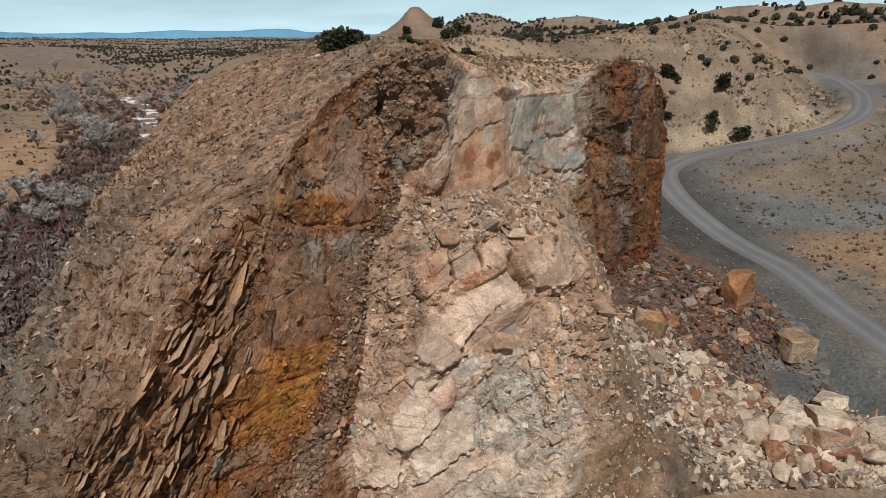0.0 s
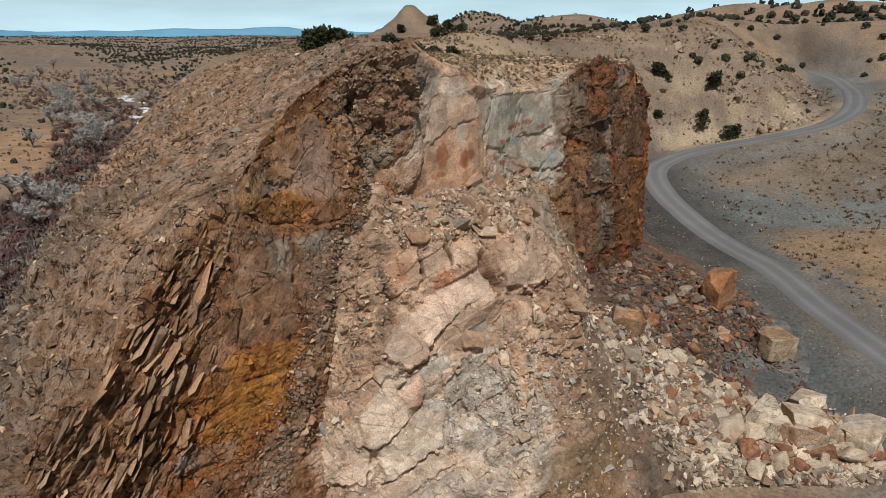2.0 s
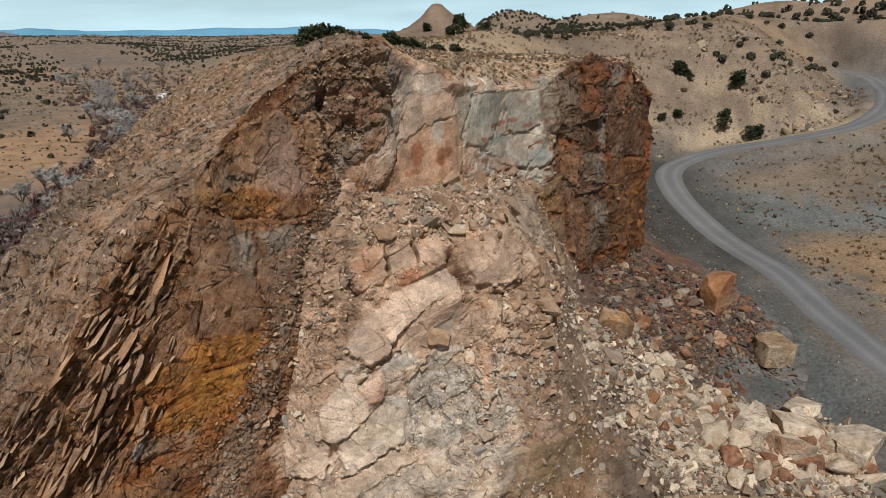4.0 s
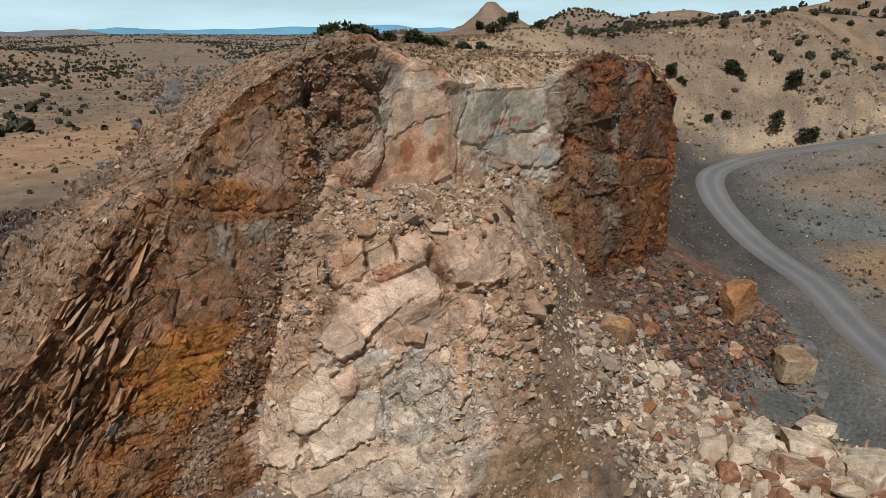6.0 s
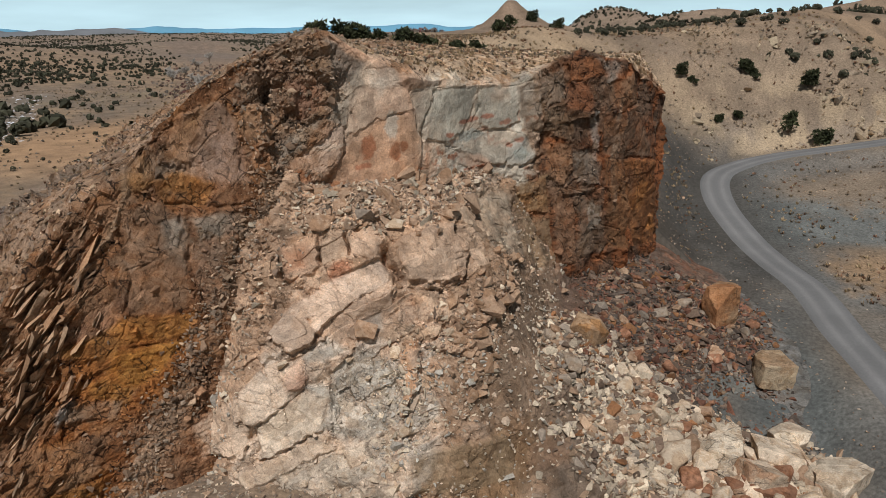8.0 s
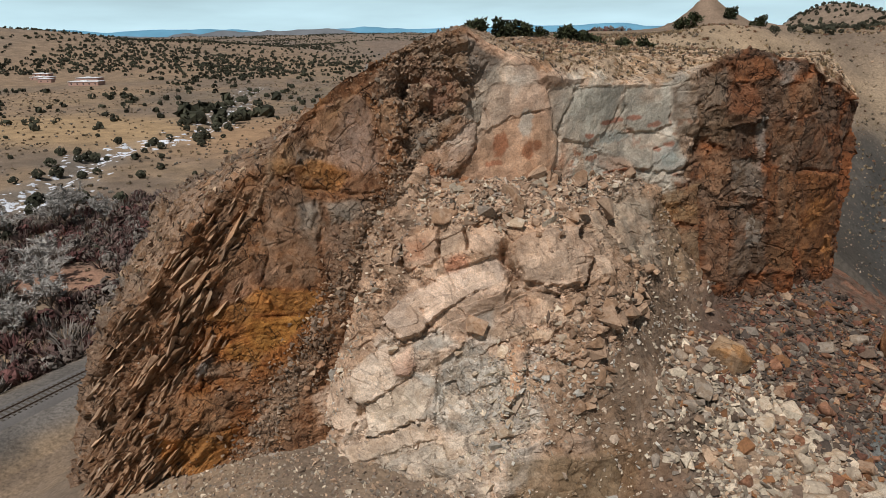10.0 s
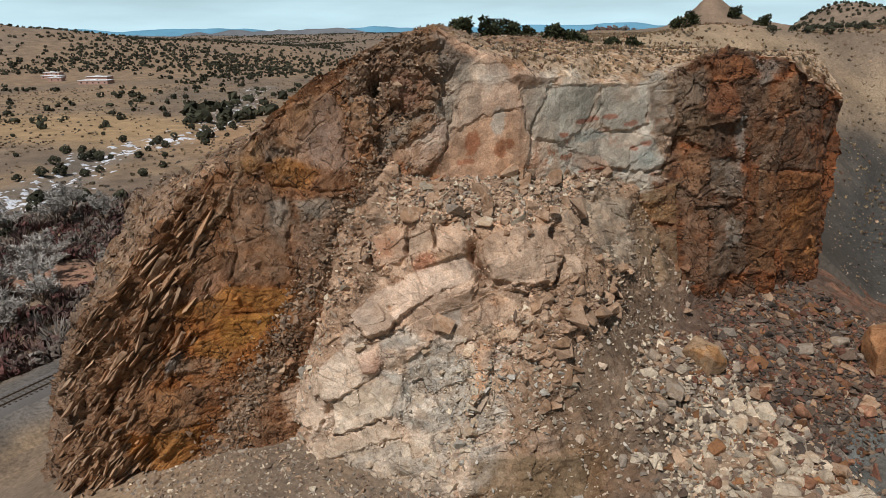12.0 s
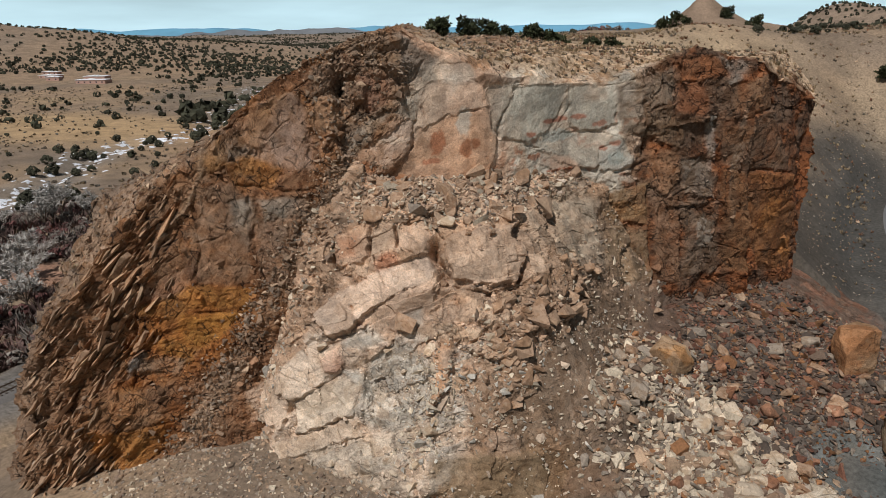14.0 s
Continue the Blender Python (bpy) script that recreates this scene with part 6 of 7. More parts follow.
rx = np.stack([one, nil, nil, nil, np.cos(lean_x), -np.sin(lean_x), nil, np.sin(lean_x), np.cos(lean_x)], 1).reshape(n, 3, 3)
ry = np.stack([np.cos(lean_y), nil, np.sin(lean_y), nil, one, nil, -np.sin(lean_y), nil, np.cos(lean_y)], 1).reshape(n, 3, 3)
size = np.clip(0.7 * np.exp(rng.normal(0, 0.55, n)), 0.2, 1.9)
tone = palette(n, [(0.42, 0.285, 0.18), (0.33, 0.205, 0.12), (0.30, 0.215, 0.15), (0.46, 0.335, 0.225)], [4, 4, 2, 2], rng) * 0.5 + 0.6 * own_tones(cliff)[idx, :3]
tagged(scatter_mesh("bedding_plates", LONG_PLATES, pl, EDGE_BED.T @ rx @ ry @ rz, size, tone, RUBBLE, rng), "thin tilted tan and brown sandstone plates along the cliff edge", "rock plates", kind="stuff")


# broken corners standing out of the rock, of its own colour
for name, ob, grid, wt, n, mean, label in (
        ("wall_shards", cliff, cliff_grid, on_face * (0.9 * smooth(-15, -12, cx) * smooth(0, -3, cx) + 0.06 * smooth(-3, 0, cx) * smooth(15, 13, cx) + 0.7 * smooth(13, 16, cx)) * (cz > -1), 6500, 0.26, "angular broken corners of rock standing out of the cliff"),
        ("spur_shards", spur, spur_grid, smooth(-7, -6, sx) * smooth(17, 13, sx) * (sz > -2), 2600, 0.22, "angular broken corners of pale rock on the spur")):
    own = own_tones(ob)
    rough_part = own[:, 3].reshape(wt.shape) / own[:, 3].max()
    idx, pl = pick_places(grid, wt * rough_part ** 3 * (0.25 + 1.5 * smooth(-0.1, 0.35, fbm(grid.reshape(-1, 3) / 2.2, 3, 410).reshape(wt.shape))), n, rng)
    size = np.clip(mean * np.exp(rng.normal(0, 0.5, n)), 0.1, 1.1)
    tagged(scatter_mesh(name, STONES + PLATES, pl, random_turns(n, rng, 0.8), size, own[idx, :3] * rng.uniform(0.8, 1.2, (n, 1)), RUBBLE, rng), label, "broken rock", kind="stuff")

# blocks sitting in the spur, parts of it
block_meshes = {}
for key in ("cream", "tan", "grey"):
    for k in range(4):
        bm = stone_hull(990 + 7 * k + len(key), (1, 0.85, 0.7), 14)
        me = bpy.data.meshes.new("block")
        bm.to_mesh(me)
        bm.free()
        me.materials.append(BOULDER[key])
        block_meshes.setdefault(key, []).append(me)
wt = 1.2 * smooth(17, 18.6, sz) * smooth(-2, 0, sx) * smooth(12, 9, sx) + 2.2 * spot(sx, sz, 12.2, 10, 2.0, 4.0) + 0.6 * spot(sx, sz, 7, 5.5, 2.2, 4.5) + 0.5 * smooth(1, -1, sz) * (sx < 13) + 0.05 * spot(sx, sz, 3, 8, 5, 7)
idx, pl = pick_places(spur_grid, wt, 290, rng)
for i in range(290):
    x, z = pl[i][0], pl[i][2]
    key = "tan" if z > 11 or x > 10.5 else "cream"
    ob = new("block", block_meshes[key][i % 4])
    ob.parent = spur
    size = float(np.clip(0.75 * np.exp(rng.normal(0, 0.5)), 0.3, 2.2))
    ob.matrix_basis = Matrix.Translation(pl[i]) @ Euler((rng.normal(0, 0.4), rng.normal(0.25, 0.4), rng.uniform(0, 6.3))).to_matrix().to_4x4() @ Matrix.Diagonal((size * 1.25, size, size * 0.9, 1))

PAINT = material("pink_paint", (0.42, 0.20, 0.19), fine=3.0, coarse=1.5, contrast=0.3, bump=0.3)
# boulders of the talus, each a thing
boulder_data = {}
for key in BOULDER:
    for k in range(5):
        me = boulder_mesh(300 + 11 * k + 3 * len(key), ((1, 0.8, 0.65), (1, 0.9, 0.8), (1.1, 0.7, 0.55), (0.9, 0.8, 0.9), (1.2, 0.75, 0.45))[k])
        me.materials.append(BOULDER[key])
        boulder_data.setdefault(key, []).append(me)
BOULDER_LABEL = {"cream": "angular cream sandstone boulder in the rock heap", "rust": "rust-red sandstone boulder below the wall", "tan": "tan angular sandstone boulder on the scree", "grey": "grey mudstone boulder among the rubble"}


def spur_top(x, y):
    d = (sx - x) ** 2 + (sy - y) ** 2
    return float(sz.ravel()[np.argmin(d)])


def boulder(x, y, size, key, form, turn, label="", z=None, sink=0.18):
    ob = new("boulder", boulder_data[key][form])
    z = spur_top(x, y) if z is None else z
    ob.matrix_basis = Matrix.Translation((x, y, z + size[2] * (0.5 * (0.65, 0.8, 0.55, 0.9, 0.45)[form] - sink))) @ Euler(turn).to_matrix().to_4x4() @ Matrix.Diagonal((*size, 1))
    return tagged(ob, label or BOULDER_LABEL[key], "boulder", "boulders of the rock fall")


def great_boulder(x, y, half, turn, tone, second, seed, label, cuts=9, sink=0.25):
    ob = rock_mass((x, y, spur_top(x, y) + half[2] * (1 - 2 * sink)), half, turn, tone, second, seed, cuts, 0.06)
    ob.name = "boulder"
    return tagged(ob, label, "boulder", "boulders of the rock fall")


great_boulder(35.8, 74.0, (1.6, 1.6, 2.9), (0.1, -0.12, 0.6), (0.40, 0.20, 0.095), (0.40, 0.27, 0.165), 1301, "tall orange-stained sandstone boulder beside the grey flat")
great_boulder(40.2, 67.3, (1.65, 1.5, 1.55), (0.05, 0.1, 0.3), (0.37, 0.285, 0.19), (0.30, 0.20, 0.12), 1311, "large square tan boulder at the edge of the talus", 5)
great_boulder(38.6, 55.8, (2.3, 1.4, 1.15), (0.05, 0.08, 0.15), (0.55, 0.45, 0.34), (0.46, 0.33, 0.22), 1321, "long cream sandstone boulder on the quarry floor", 6)
great_boulder(33.4, 54.6, (1.8, 1.6, 1.7), (0.2, 0.1, 0.9), (0.56, 0.47, 0.36), (0.48, 0.37, 0.26), 1331, "large cream sandstone boulder on the quarry floor")
great_boulder(42.6, 53.6, (2.1, 1.7, 1.6), (0.1, -0.2, 0.4), (0.56, 0.47, 0.36), (0.45, 0.36, 0.26), 1341, "large cream sandstone boulder on the quarry floor", 6)
great_boulder(36.0, 52.4, (1.7, 1.5, 1.3), (0.1, 0.1, 2.0), (0.53, 0.42, 0.31), (0.42, 0.24, 0.14), 1351, "cream sandstone boulder with rust-brown stains")
great_boulder(40.2, 59.0, (1.8, 1.3, 1.1), (0.1, 0.0, 0.5), (0.55, 0.46, 0.35), (0.46, 0.35, 0.25), 1361, "cream sandstone boulder in the rock heap")
great_boulder(21.2, 61.2, (1.8, 1.3, 1.2), (0.1, 0.2, -0.5), (0.36, 0.245, 0.15), (0.40, 0.21, 0.085), 1371, "tan boulder with an orange face on the scree")
boulder(5.4, 49.6, (1.3, 1.2, 2.4), "tan", 3, (0.25, 0.35, 0.4), "upright tan block standing on the bench", sink=0.1)
boulder(5.6, 48.3, (1.7, 1.4, 1.4), "cream", 0, (0.1, 0.1, 0.2), "pale block lodged over the open crack", sink=0.1)
boulder(-1.3, 75.3, (2.4, 2.0, 2.6), "cream", 1, (0, 0.1, 0.4), "white weathered boulder on the grassy top", z=float(ground_height(np.array([-1.3]), np.array([75.3]))[0]))
painted = boulder(-3.6, 36.6, (1.3, 1.0, 1.0), "tan", 1, (0.1, 0.1, 0.2), "tan stone with a smear of faded pink paint")
bm = bmesh.new()
for k in range(3):
    bmesh.ops.create_grid(bm, x_segments=4, y_segments=1, size=0.5, matrix=Matrix.Translation((-0.08 + 0.1 * k, -0.46 - 0.004 * k, 0.16 - 0.16 * k)) @ Matrix.Rotation(1.57, 4, "X") @ Matrix.Diagonal((0.52, 0.10, 1, 1)))
part("paint_smear", bm, PAINT, painted, "faded pink paint")
wts = [(smooth(22, 25, sx) * smooth(46, 43, sx) * smooth(47, 50, sy) * smooth(63, 58, sy + 0.25 * (sx - 30)), 240, ("cream", "cream", "cream", "tan", "cream", "tan", "rust"), 1.1),
       (smooth(21, 25, sx) * smooth(42, 37, sx) * smooth(60, 63, sy) * smooth(80, 74, sy) * (1 - spot(sx, sy, 36.5, 62.5, 4, 5)), 90, ("rust", "tan", "grey", "rust", "tan"), 0.95),
       (smooth(16, 19, sx) * smooth(30, 25, sx) * smooth(48, 53, sy) * smooth(70, 62, sy), 40, ("tan", "grey", "cream"), 0.8)]
for weight, count, keys, mean in wts:
    idx, pl = pick_places(spur_grid, weight, count, rng)
    for i in range(count):
        s = float(np.clip(mean * np.exp(rng.normal(0, 0.42)) * (1.3 if pl[i][1] < 56 and pl[i][0] > 29 else 1.0), 0.5, 3.0))
        boulder(pl[i][0], pl[i][1], (s * rng.uniform(1, 1.35), s, s * rng.uniform(0.8, 1.1)), keys[i % len(keys)], int(rng.integers(0, 5)), (rng.normal(0, 0.3), rng.normal(0, 0.3), rng.uniform(0, 6.3)), z=pl[i][2])


# ---- plants ----
def twig_tube(bm, a, b, ra, rb, sides=5):
    """A tapered limb."""
    a, b = Vector(a), Vector(b)
    turn = (b - a).to_track_quat("Z", "Y").to_matrix()
    rings = []
    for c, r in ((a, ra), (b, rb)):
        rings.append([bm.verts.new(c + turn @ Vector((r * math.cos(2 * math.pi * k / sides), r * math.sin(2 * math.pi * k / sides), 0))) for k in range(sides)])
    for k in range(sides):
        bm.faces.new((rings[0][k], rings[0][(k + 1) % sides], rings[1][(k + 1) % sides], rings[1][k]))


def juniper(seed, sprigs=900, wide=1.0):
    """A bushy juniper one metre high and wide: short trunk, limbs, and a ragged crown of sprigs in lobes."""
    rng = random.Random(seed)
    root = new("juniper")
    bm = bmesh.new()
    twig_tube(bm, (0, 0, -0.12), (0.02, 0.01, 0.35), 0.05, 0.03, 7)
    lobes = []
    for k in range(9):
        a, r = rng.uniform(0, 6.3), rng.uniform(0.1, 0.34) * wide
        c = Vector((r * math.cos(a), r * math.sin(a), rng.uniform(0.22, 0.75)))
        lobes.append((c, rng.uniform(0.15, 0.25)))
        twig_tube(bm, (0.01, 0, 0.1), c, 0.025, 0.008, 5)
    part("trunk", bm, BARK, root, "grey shredded bark")
    bm = bmesh.new()
    for _ in range(sprigs):
        c, r = rng.choice(lobes)
        d = Vector((rng.gauss(0, 1), rng.gauss(0, 1), rng.gauss(0, 1))).normalized()
        p = c + d * r * rng.uniform(0.55, 1.12)
        p.z = max(p.z, 0.03)
        s = rng.uniform(0.035, 0.075)
        u = Vector((rng.gauss(0, 1), rng.gauss(0, 1), rng.gauss(0, 1))).normalized()
        w = d.cross(u).normalized()
        t = (d + 0.6 * u).normalized()
        vs = [bm.verts.new(p + q) for q in (w * s, -w * s, t * s * 2.0, -t * s * 0.7 + u * s)]
        bm.faces.new((vs[0], vs[2], vs[1]))
        bm.faces.new((vs[0], vs[1], vs[3]))
    part("crown", bm, JUNIPER, root)
    return tagged(root, "dark green juniper bush on dry grass", "juniper", "junipers on the hills")


def far_height(x, y):
    return ground_height(np.array([float(x)]), np.array([float(y)]))[0]


kinds = [juniper(700 + k, 900 if k < 3 else 500, 1.0 + 0.15 * k) for k in range(4)]
BUSHES = [(-12.9, 80.1, 3.4), (-11.5, 85.7, 3.1), (-10.7, 91.9, 3.0), (-8.6, 90, 2.2), (-5.2, 91.8, 2.9), (-3.2, 93, 2.2), (-1.3, 91.8, 2.8), (2.7, 99.6, 3.4), (0.7, 99.4, 2.6), (4.6, 99.8, 2.4), (15.2, 84, 1.6), (2.2, 146.8, 3.6), (0.4, 147.4, 2.4),
          (19, 99, 2.0), (20.5, 100, 1.6), (62.7, 152.4, 4.2), (54.9, 164.4, 3.4), (68.7, 149.1, 3.4), (67.8, 161.9, 3.6), (57, 163, 2.4), (52, 152, 2.0), (48, 150, 1.8), (40, 158, 2.8), (43, 157, 2.0), (-14, 262, 4), (-2, 272, 4.4), (8, 262, 4)]
first = {}
for i, (x, y, h) in enumerate(BUSHES):
    k = i % 4
    m = Matrix.Translation((x, y, far_height(x, y) - 0.08)) @ Matrix.Rotation(1.7 * i, 4, "Z")
    if k not in first:
        first[k] = kinds[k]
        kinds[k].scale = (h * 1.1, h * 1.1, h)
        kinds[k].matrix_basis = m @ Matrix.Diagonal((h * 1.1, h * 1.1, h, 1))
        kinds[k].matrix_basis = m @ Matrix.Diagonal((h * 1.1, h * 1.1, h, 1))
    else:
        ob = copy_thing(kinds[k], m)
        ob.matrix_basis = m @ Matrix.Diagonal((h * (1 + 0.1 * (i % 3)), h * 1.1, h, 1))


def clump_arrays(seed, count=16, sprig=0.3, tall=0.9):
    rng = np.random.default_rng(seed)
    d = rng.normal(0, 1, (count, 3))
    d /= np.linalg.norm(d, axis=1, keepdims=True)
    p = d * np.array((0.42, 0.42, 0.38 * tall)) * rng.uniform(0.6, 1, (count, 1)) + (0, 0, 0.42 * tall)
    u = rng.normal(0, 1, (count, 3))
    w = np.cross(d, u)
    w /= np.linalg.norm(w, axis=1, keepdims=True)
    t = np.cross(w, d)
    v = np.stack([p + w * sprig * 0.6, p - w * sprig * 0.6, p + t * sprig, p - t * sprig * 0.8, p + d * sprig * 0.5], 1).reshape(-1, 3)
    f = np.concatenate([np.array([[0, 2, 4], [2, 1, 4], [1, 3, 4], [3, 0, 4]]) + 5 * k for k in range(count)])
    return v, f


CLUMPS = [clump_arrays(40 + k, 6, 0.5) for k in range(6)]
FAR_JUNIPER = material("far_juniper", attribute="tone", fine=0.5, coarse=0.05, contrast=0.3, bump=0, speckle=0.3)


def spread(count, az, rad, keep, rng):
    """Places scattered over a sector of the land, thinned by keep(x, y) from 0 to 1."""
    a = np.radians(rng.uniform(az[0], az[1], count))
    r = np.sqrt(rng.uniform(rad[0] ** 2, rad[1] ** 2, count)) if rad[1] < 900 else rad[0] * (rad[1] / rad[0]) ** rng.uniform(0, 1, count)
    x, y = 10 + r * np.sin(a), r * np.cos(a)
    m = rng.uniform(0, 1, count) < keep(x, y)
    x, y = x[m], y[m]
    return np.stack([x, y, ground_height(x, y)], 1)


def keep_west(x, y):
    d, _, _ = line_distance(x, y, RIVER)
    return np.clip(0.2 + 1.1 * smooth(-0.25, 0.25, flat_fbm(x, y, 120, 3, 91)), 0, 1) * (0.05 + 0.95 * smooth(560, 950, np.hypot(x, y))) * smooth(40, 110, d) * ~((x > -680) & (x < -500) & (y > 330) & (y < 450))


def keep_wash(x, y):
    d, _, _ = line_distance(x, y, WASH)
    return smooth(20, 6, d) * 0.3 * smooth(330, 260, y) + 0.03


def keep_east(x, y):
    d, _, _ = line_distance(x, y, ROAD_LINE)
    return smooth(6, 12, d) * smooth(150, 185, y + 0.1 * x) * (0.3 + 0.25 * smooth(-0.1, 0.35, flat_fbm(x, y, 45, 3, 92)))


places = np.concatenate([spread(40000, (-76, 8), (380, 2800), keep_west, rng), spread(1300, (-66, -28), (90, 420), keep_wash, rng), spread(1500, (2, 44), (150, 330), keep_east, rng), spread(2500, (0, 46), (330, 900), keep_east, rng), spread(140, (-70, -12), (180, 420), lambda x, y: np.full(len(x), 0.6) * (line_distance(x, y, RIVER)[0] > 45), rng)])
n = len(places)
size = np.where(np.hypot(places[:, 0], places[:, 1]) < 330, rng.uniform(1.0, 2.8, n), rng.uniform(2.4, 5.0, n))
size = np.where((line_distance(places[:, 0], places[:, 1], WASH)[0] < 30) & (np.hypot(places[:, 0], places[:, 1]) < 460), size * 1.7 + 0.8, size)
tone = np.array((0.045, 0.045, 0.028)) * rng.uniform(0.7, 1.3, (n, 1))
near = np.hypot(places[:, 0], places[:, 1]) < 340
for name, sel, forms, words in (("hill_junipers", near, [clump_arrays(50 + k, 46, 0.2) for k in range(5)], "dark green junipers scattered on the hillside and wash"), ("far_junipers", ~near, CLUMPS, "dark green junipers dotted over distant hills")):
    tagged(scatter_mesh(name, forms, places[sel] - [0, 0, 0.15], random_turns(sel.sum(), rng, 0.05), size[sel], tone[sel], FAR_JUNIPER, rng), words, "junipers", kind="stuff")


def twig_arrays(seed, count=46, thin=0.012, fan=0.6):
    """A leafless shrub one metre high: many fine upright twigs."""
    rng = np.random.default_rng(seed)
    a, r = rng.uniform(0, 2 * np.pi, count), np.sqrt(rng.uniform(0, 1, count)) * fan
    foot = np.stack([0.25 * r * np.cos(a), 0.25 * r * np.sin(a), np.full(count, 0.0)], 1)
    tip = np.stack([r * np.cos(a) + rng.normal(0, 0.06, count), r * np.sin(a) + rng.normal(0, 0.06, count), rng.uniform(0.6, 1.0, count) * (1 - 0.35 * r / fan)], 1)
    side = np.stack([-np.sin(a + rng.normal(0, 1, count)), np.cos(a), rng.normal(0, 0.2, count)], 1) * thin
    mid = 0.5 * foot + 0.5 * tip + rng.normal(0, 0.04, (count, 3))
    v = np.stack([foot - side * 1.4, foot + side * 1.4, mid + side * 1.6, tip, mid - side * 1.6], 1).reshape(-1, 3)
    f = np.concatenate([np.array([[0, 1, 2], [0, 2, 4], [4, 2, 3]]) + 5 * k for k in range(count)])
    return v, f


SHRUBS = [twig_arrays(60 + k, 34, 0.02, 0.85) for k in range(3)] + [clump_arrays(64 + k, 22, 0.2, 0.8) for k in range(3)]


def keep_river(x, y):
    d, _, _ = line_distance(x, y, RIVER)
    return smooth(90, 40, d + 22 * flat_fbm(x, y, 40, 3, 93)) * (d > 4) * (x < -44) * (x > np.interp(y, [150, 183, 225, 363, 408, 430], [-112, -119, -136, -214, -240, -900]))


near_rail = spread(2600, (-74, -36), (70, 190), lambda x, y: smooth(4, 9, np.abs(line_distance(x, y, RAIL_LINE)[0])) * smooth(100, 60, line_distance(x, y, RAIL_LINE)[0] + 20 * flat_fbm(x, y, 20, 2, 96)) * (x < -54) * (np.hypot((x + 92) / 11, (y - 68) / 8) > 1), rng)
places = np.concatenate([spread(11000, (-52, -8), (120, 900), keep_river, rng), near_rail])
n = len(places)
size = rng.uniform(1.6, 4.0, n)
tone = palette(n, [(0.11, 0.07, 0.06), (0.135, 0.062, 0.055), (0.15, 0.12, 0.10), (0.20, 0.175, 0.15)], [4, 2.5, 3.5, 3], rng)
tagged(scatter_mesh("willow_thicket", SHRUBS, places - [0, 0, 0.1], random_turns(n, rng, 0.06), size, tone, TWIGS, rng), "leafless maroon and grey willow thicket along the river", "thicket", kind="stuff")


def bare_tree(seed):
    """A leafless cottonwood one metre high: trunk, spreading limbs and a haze of fine twigs."""
    rng = random.Random(seed)
    root = new("bare_tree")
    bm, tips = bmesh.new(), []
    twig_tube(bm, (0, 0, -0.03), (0.01, 0, 0.25), 0.028, 0.02, 7)
    for k in range(7):
        a, r = k * 0.9 + rng.uniform(-0.3, 0.3), rng.uniform(0.15, 0.4)
        e = Vector((r * math.cos(a), r * math.sin(a), rng.uniform(0.5, 0.85)))
        twig_tube(bm, (0.005, 0, 0.2), e, 0.014, 0.005, 5)
        for j in range(4):
            s = rng.uniform(0.4, 1)
            b = e * s + Vector((0, 0, 0.2 * (1 - s)))
            t = b + Vector((rng.gauss(0, 0.12), rng.gauss(0, 0.12), rng.uniform(0.04, 0.2)))
            twig_tube(bm, b, t, 0.005, 0.002, 4)
            tips += [(b, t)]
    part("trunk", bm, BARK, root, "pale grey trunk and limbs")
    bm = bmesh.new()
    for _ in range(1300):
        b, t = rng.choice(tips)
        p = b.lerp(t, rng.uniform(0.1, 1.1))
        d = Vector((rng.gauss(0, 1) + 2 * p.x, rng.gauss(0, 1) + 2 * p.y, rng.gauss(0.7, 0.8))).normalized() * rng.uniform(0.05, 0.15)
        w = d.cross(Vector((rng.gauss(0, 1), rng.gauss(0, 1), 0.3))).normalized() * 0.011
        vs = [bm.verts.new(q) for q in (p - w, p + w, p + d)]
        bm.faces.new(vs)
    ob = part("crown", bm, TREE_TWIG, root)
    return tagged(root, "leafless grey cottonwood on the valley floor", "bare tree", "cottonwoods in the valley")


TREE_TWIG = material("cottonwood_twigs", (0.42, 0.395, 0.36), fine=1.0, coarse=0.2, contrast=0.2, bump=0, spread=0.2)
woods = [bare_tree(800 + k) for k in range(3)]
TREES = [(-108, 168, 11), (-98, 160, 9), (-114, 160, 8), (-150, 284, 13), (-158, 290, 12), (-146, 275, 10), (-196, 330, 11), (-228, 405, 12), (-240, 420, 13), (-220, 380, 10), (-176, 310, 10), (-205, 350, 11), (-120, 178, 8),
         (-124, 90, 10), (-130, 96, 9), (-92, 66, 9), (-84, 60, 8), (-78, 58, 7), (-100, 72, 8), (-74, 50, 7), (-88, 56, 8), (-260, 450, 12), (-280, 480, 12), (-190, 420, 11), (-166, 264, 9), (-132, 247, 12), (-138, 254, 10), (-162, 299, 12), (-196, 345, 13), (-204, 352, 11), (-211, 404, 11), (-278, 553, 14), (-278, 489, 13), (-300, 560, 13), (-330, 619, 14), (-364, 589, 13), (-380, 592, 13), (-357, 745, 14), (-469, 810, 14), (-420, 700, 14), (-95, 146, 8), (-91, 158, 8), (-168, 402, 10), (-167, 418, 10), (-250, 470, 12), (-310, 520, 12), (-345, 540, 12), (-122, 87, 9), (-129, 79, 9), (-117, 95, 8)]
for i, (x, y, h) in enumerate(TREES):
    m = Matrix.Translation((x, y, far_height(x, y) - 0.1)) @ Matrix.Rotation(2.1 * i, 4, "Z") @ Matrix.Diagonal((h * 1.15, h * 1.15, h, 1))
    ob = woods[i] if i < 3 else copy_thing(woods[i % 3], Matrix.Identity(4))
    ob.matrix_basis = m

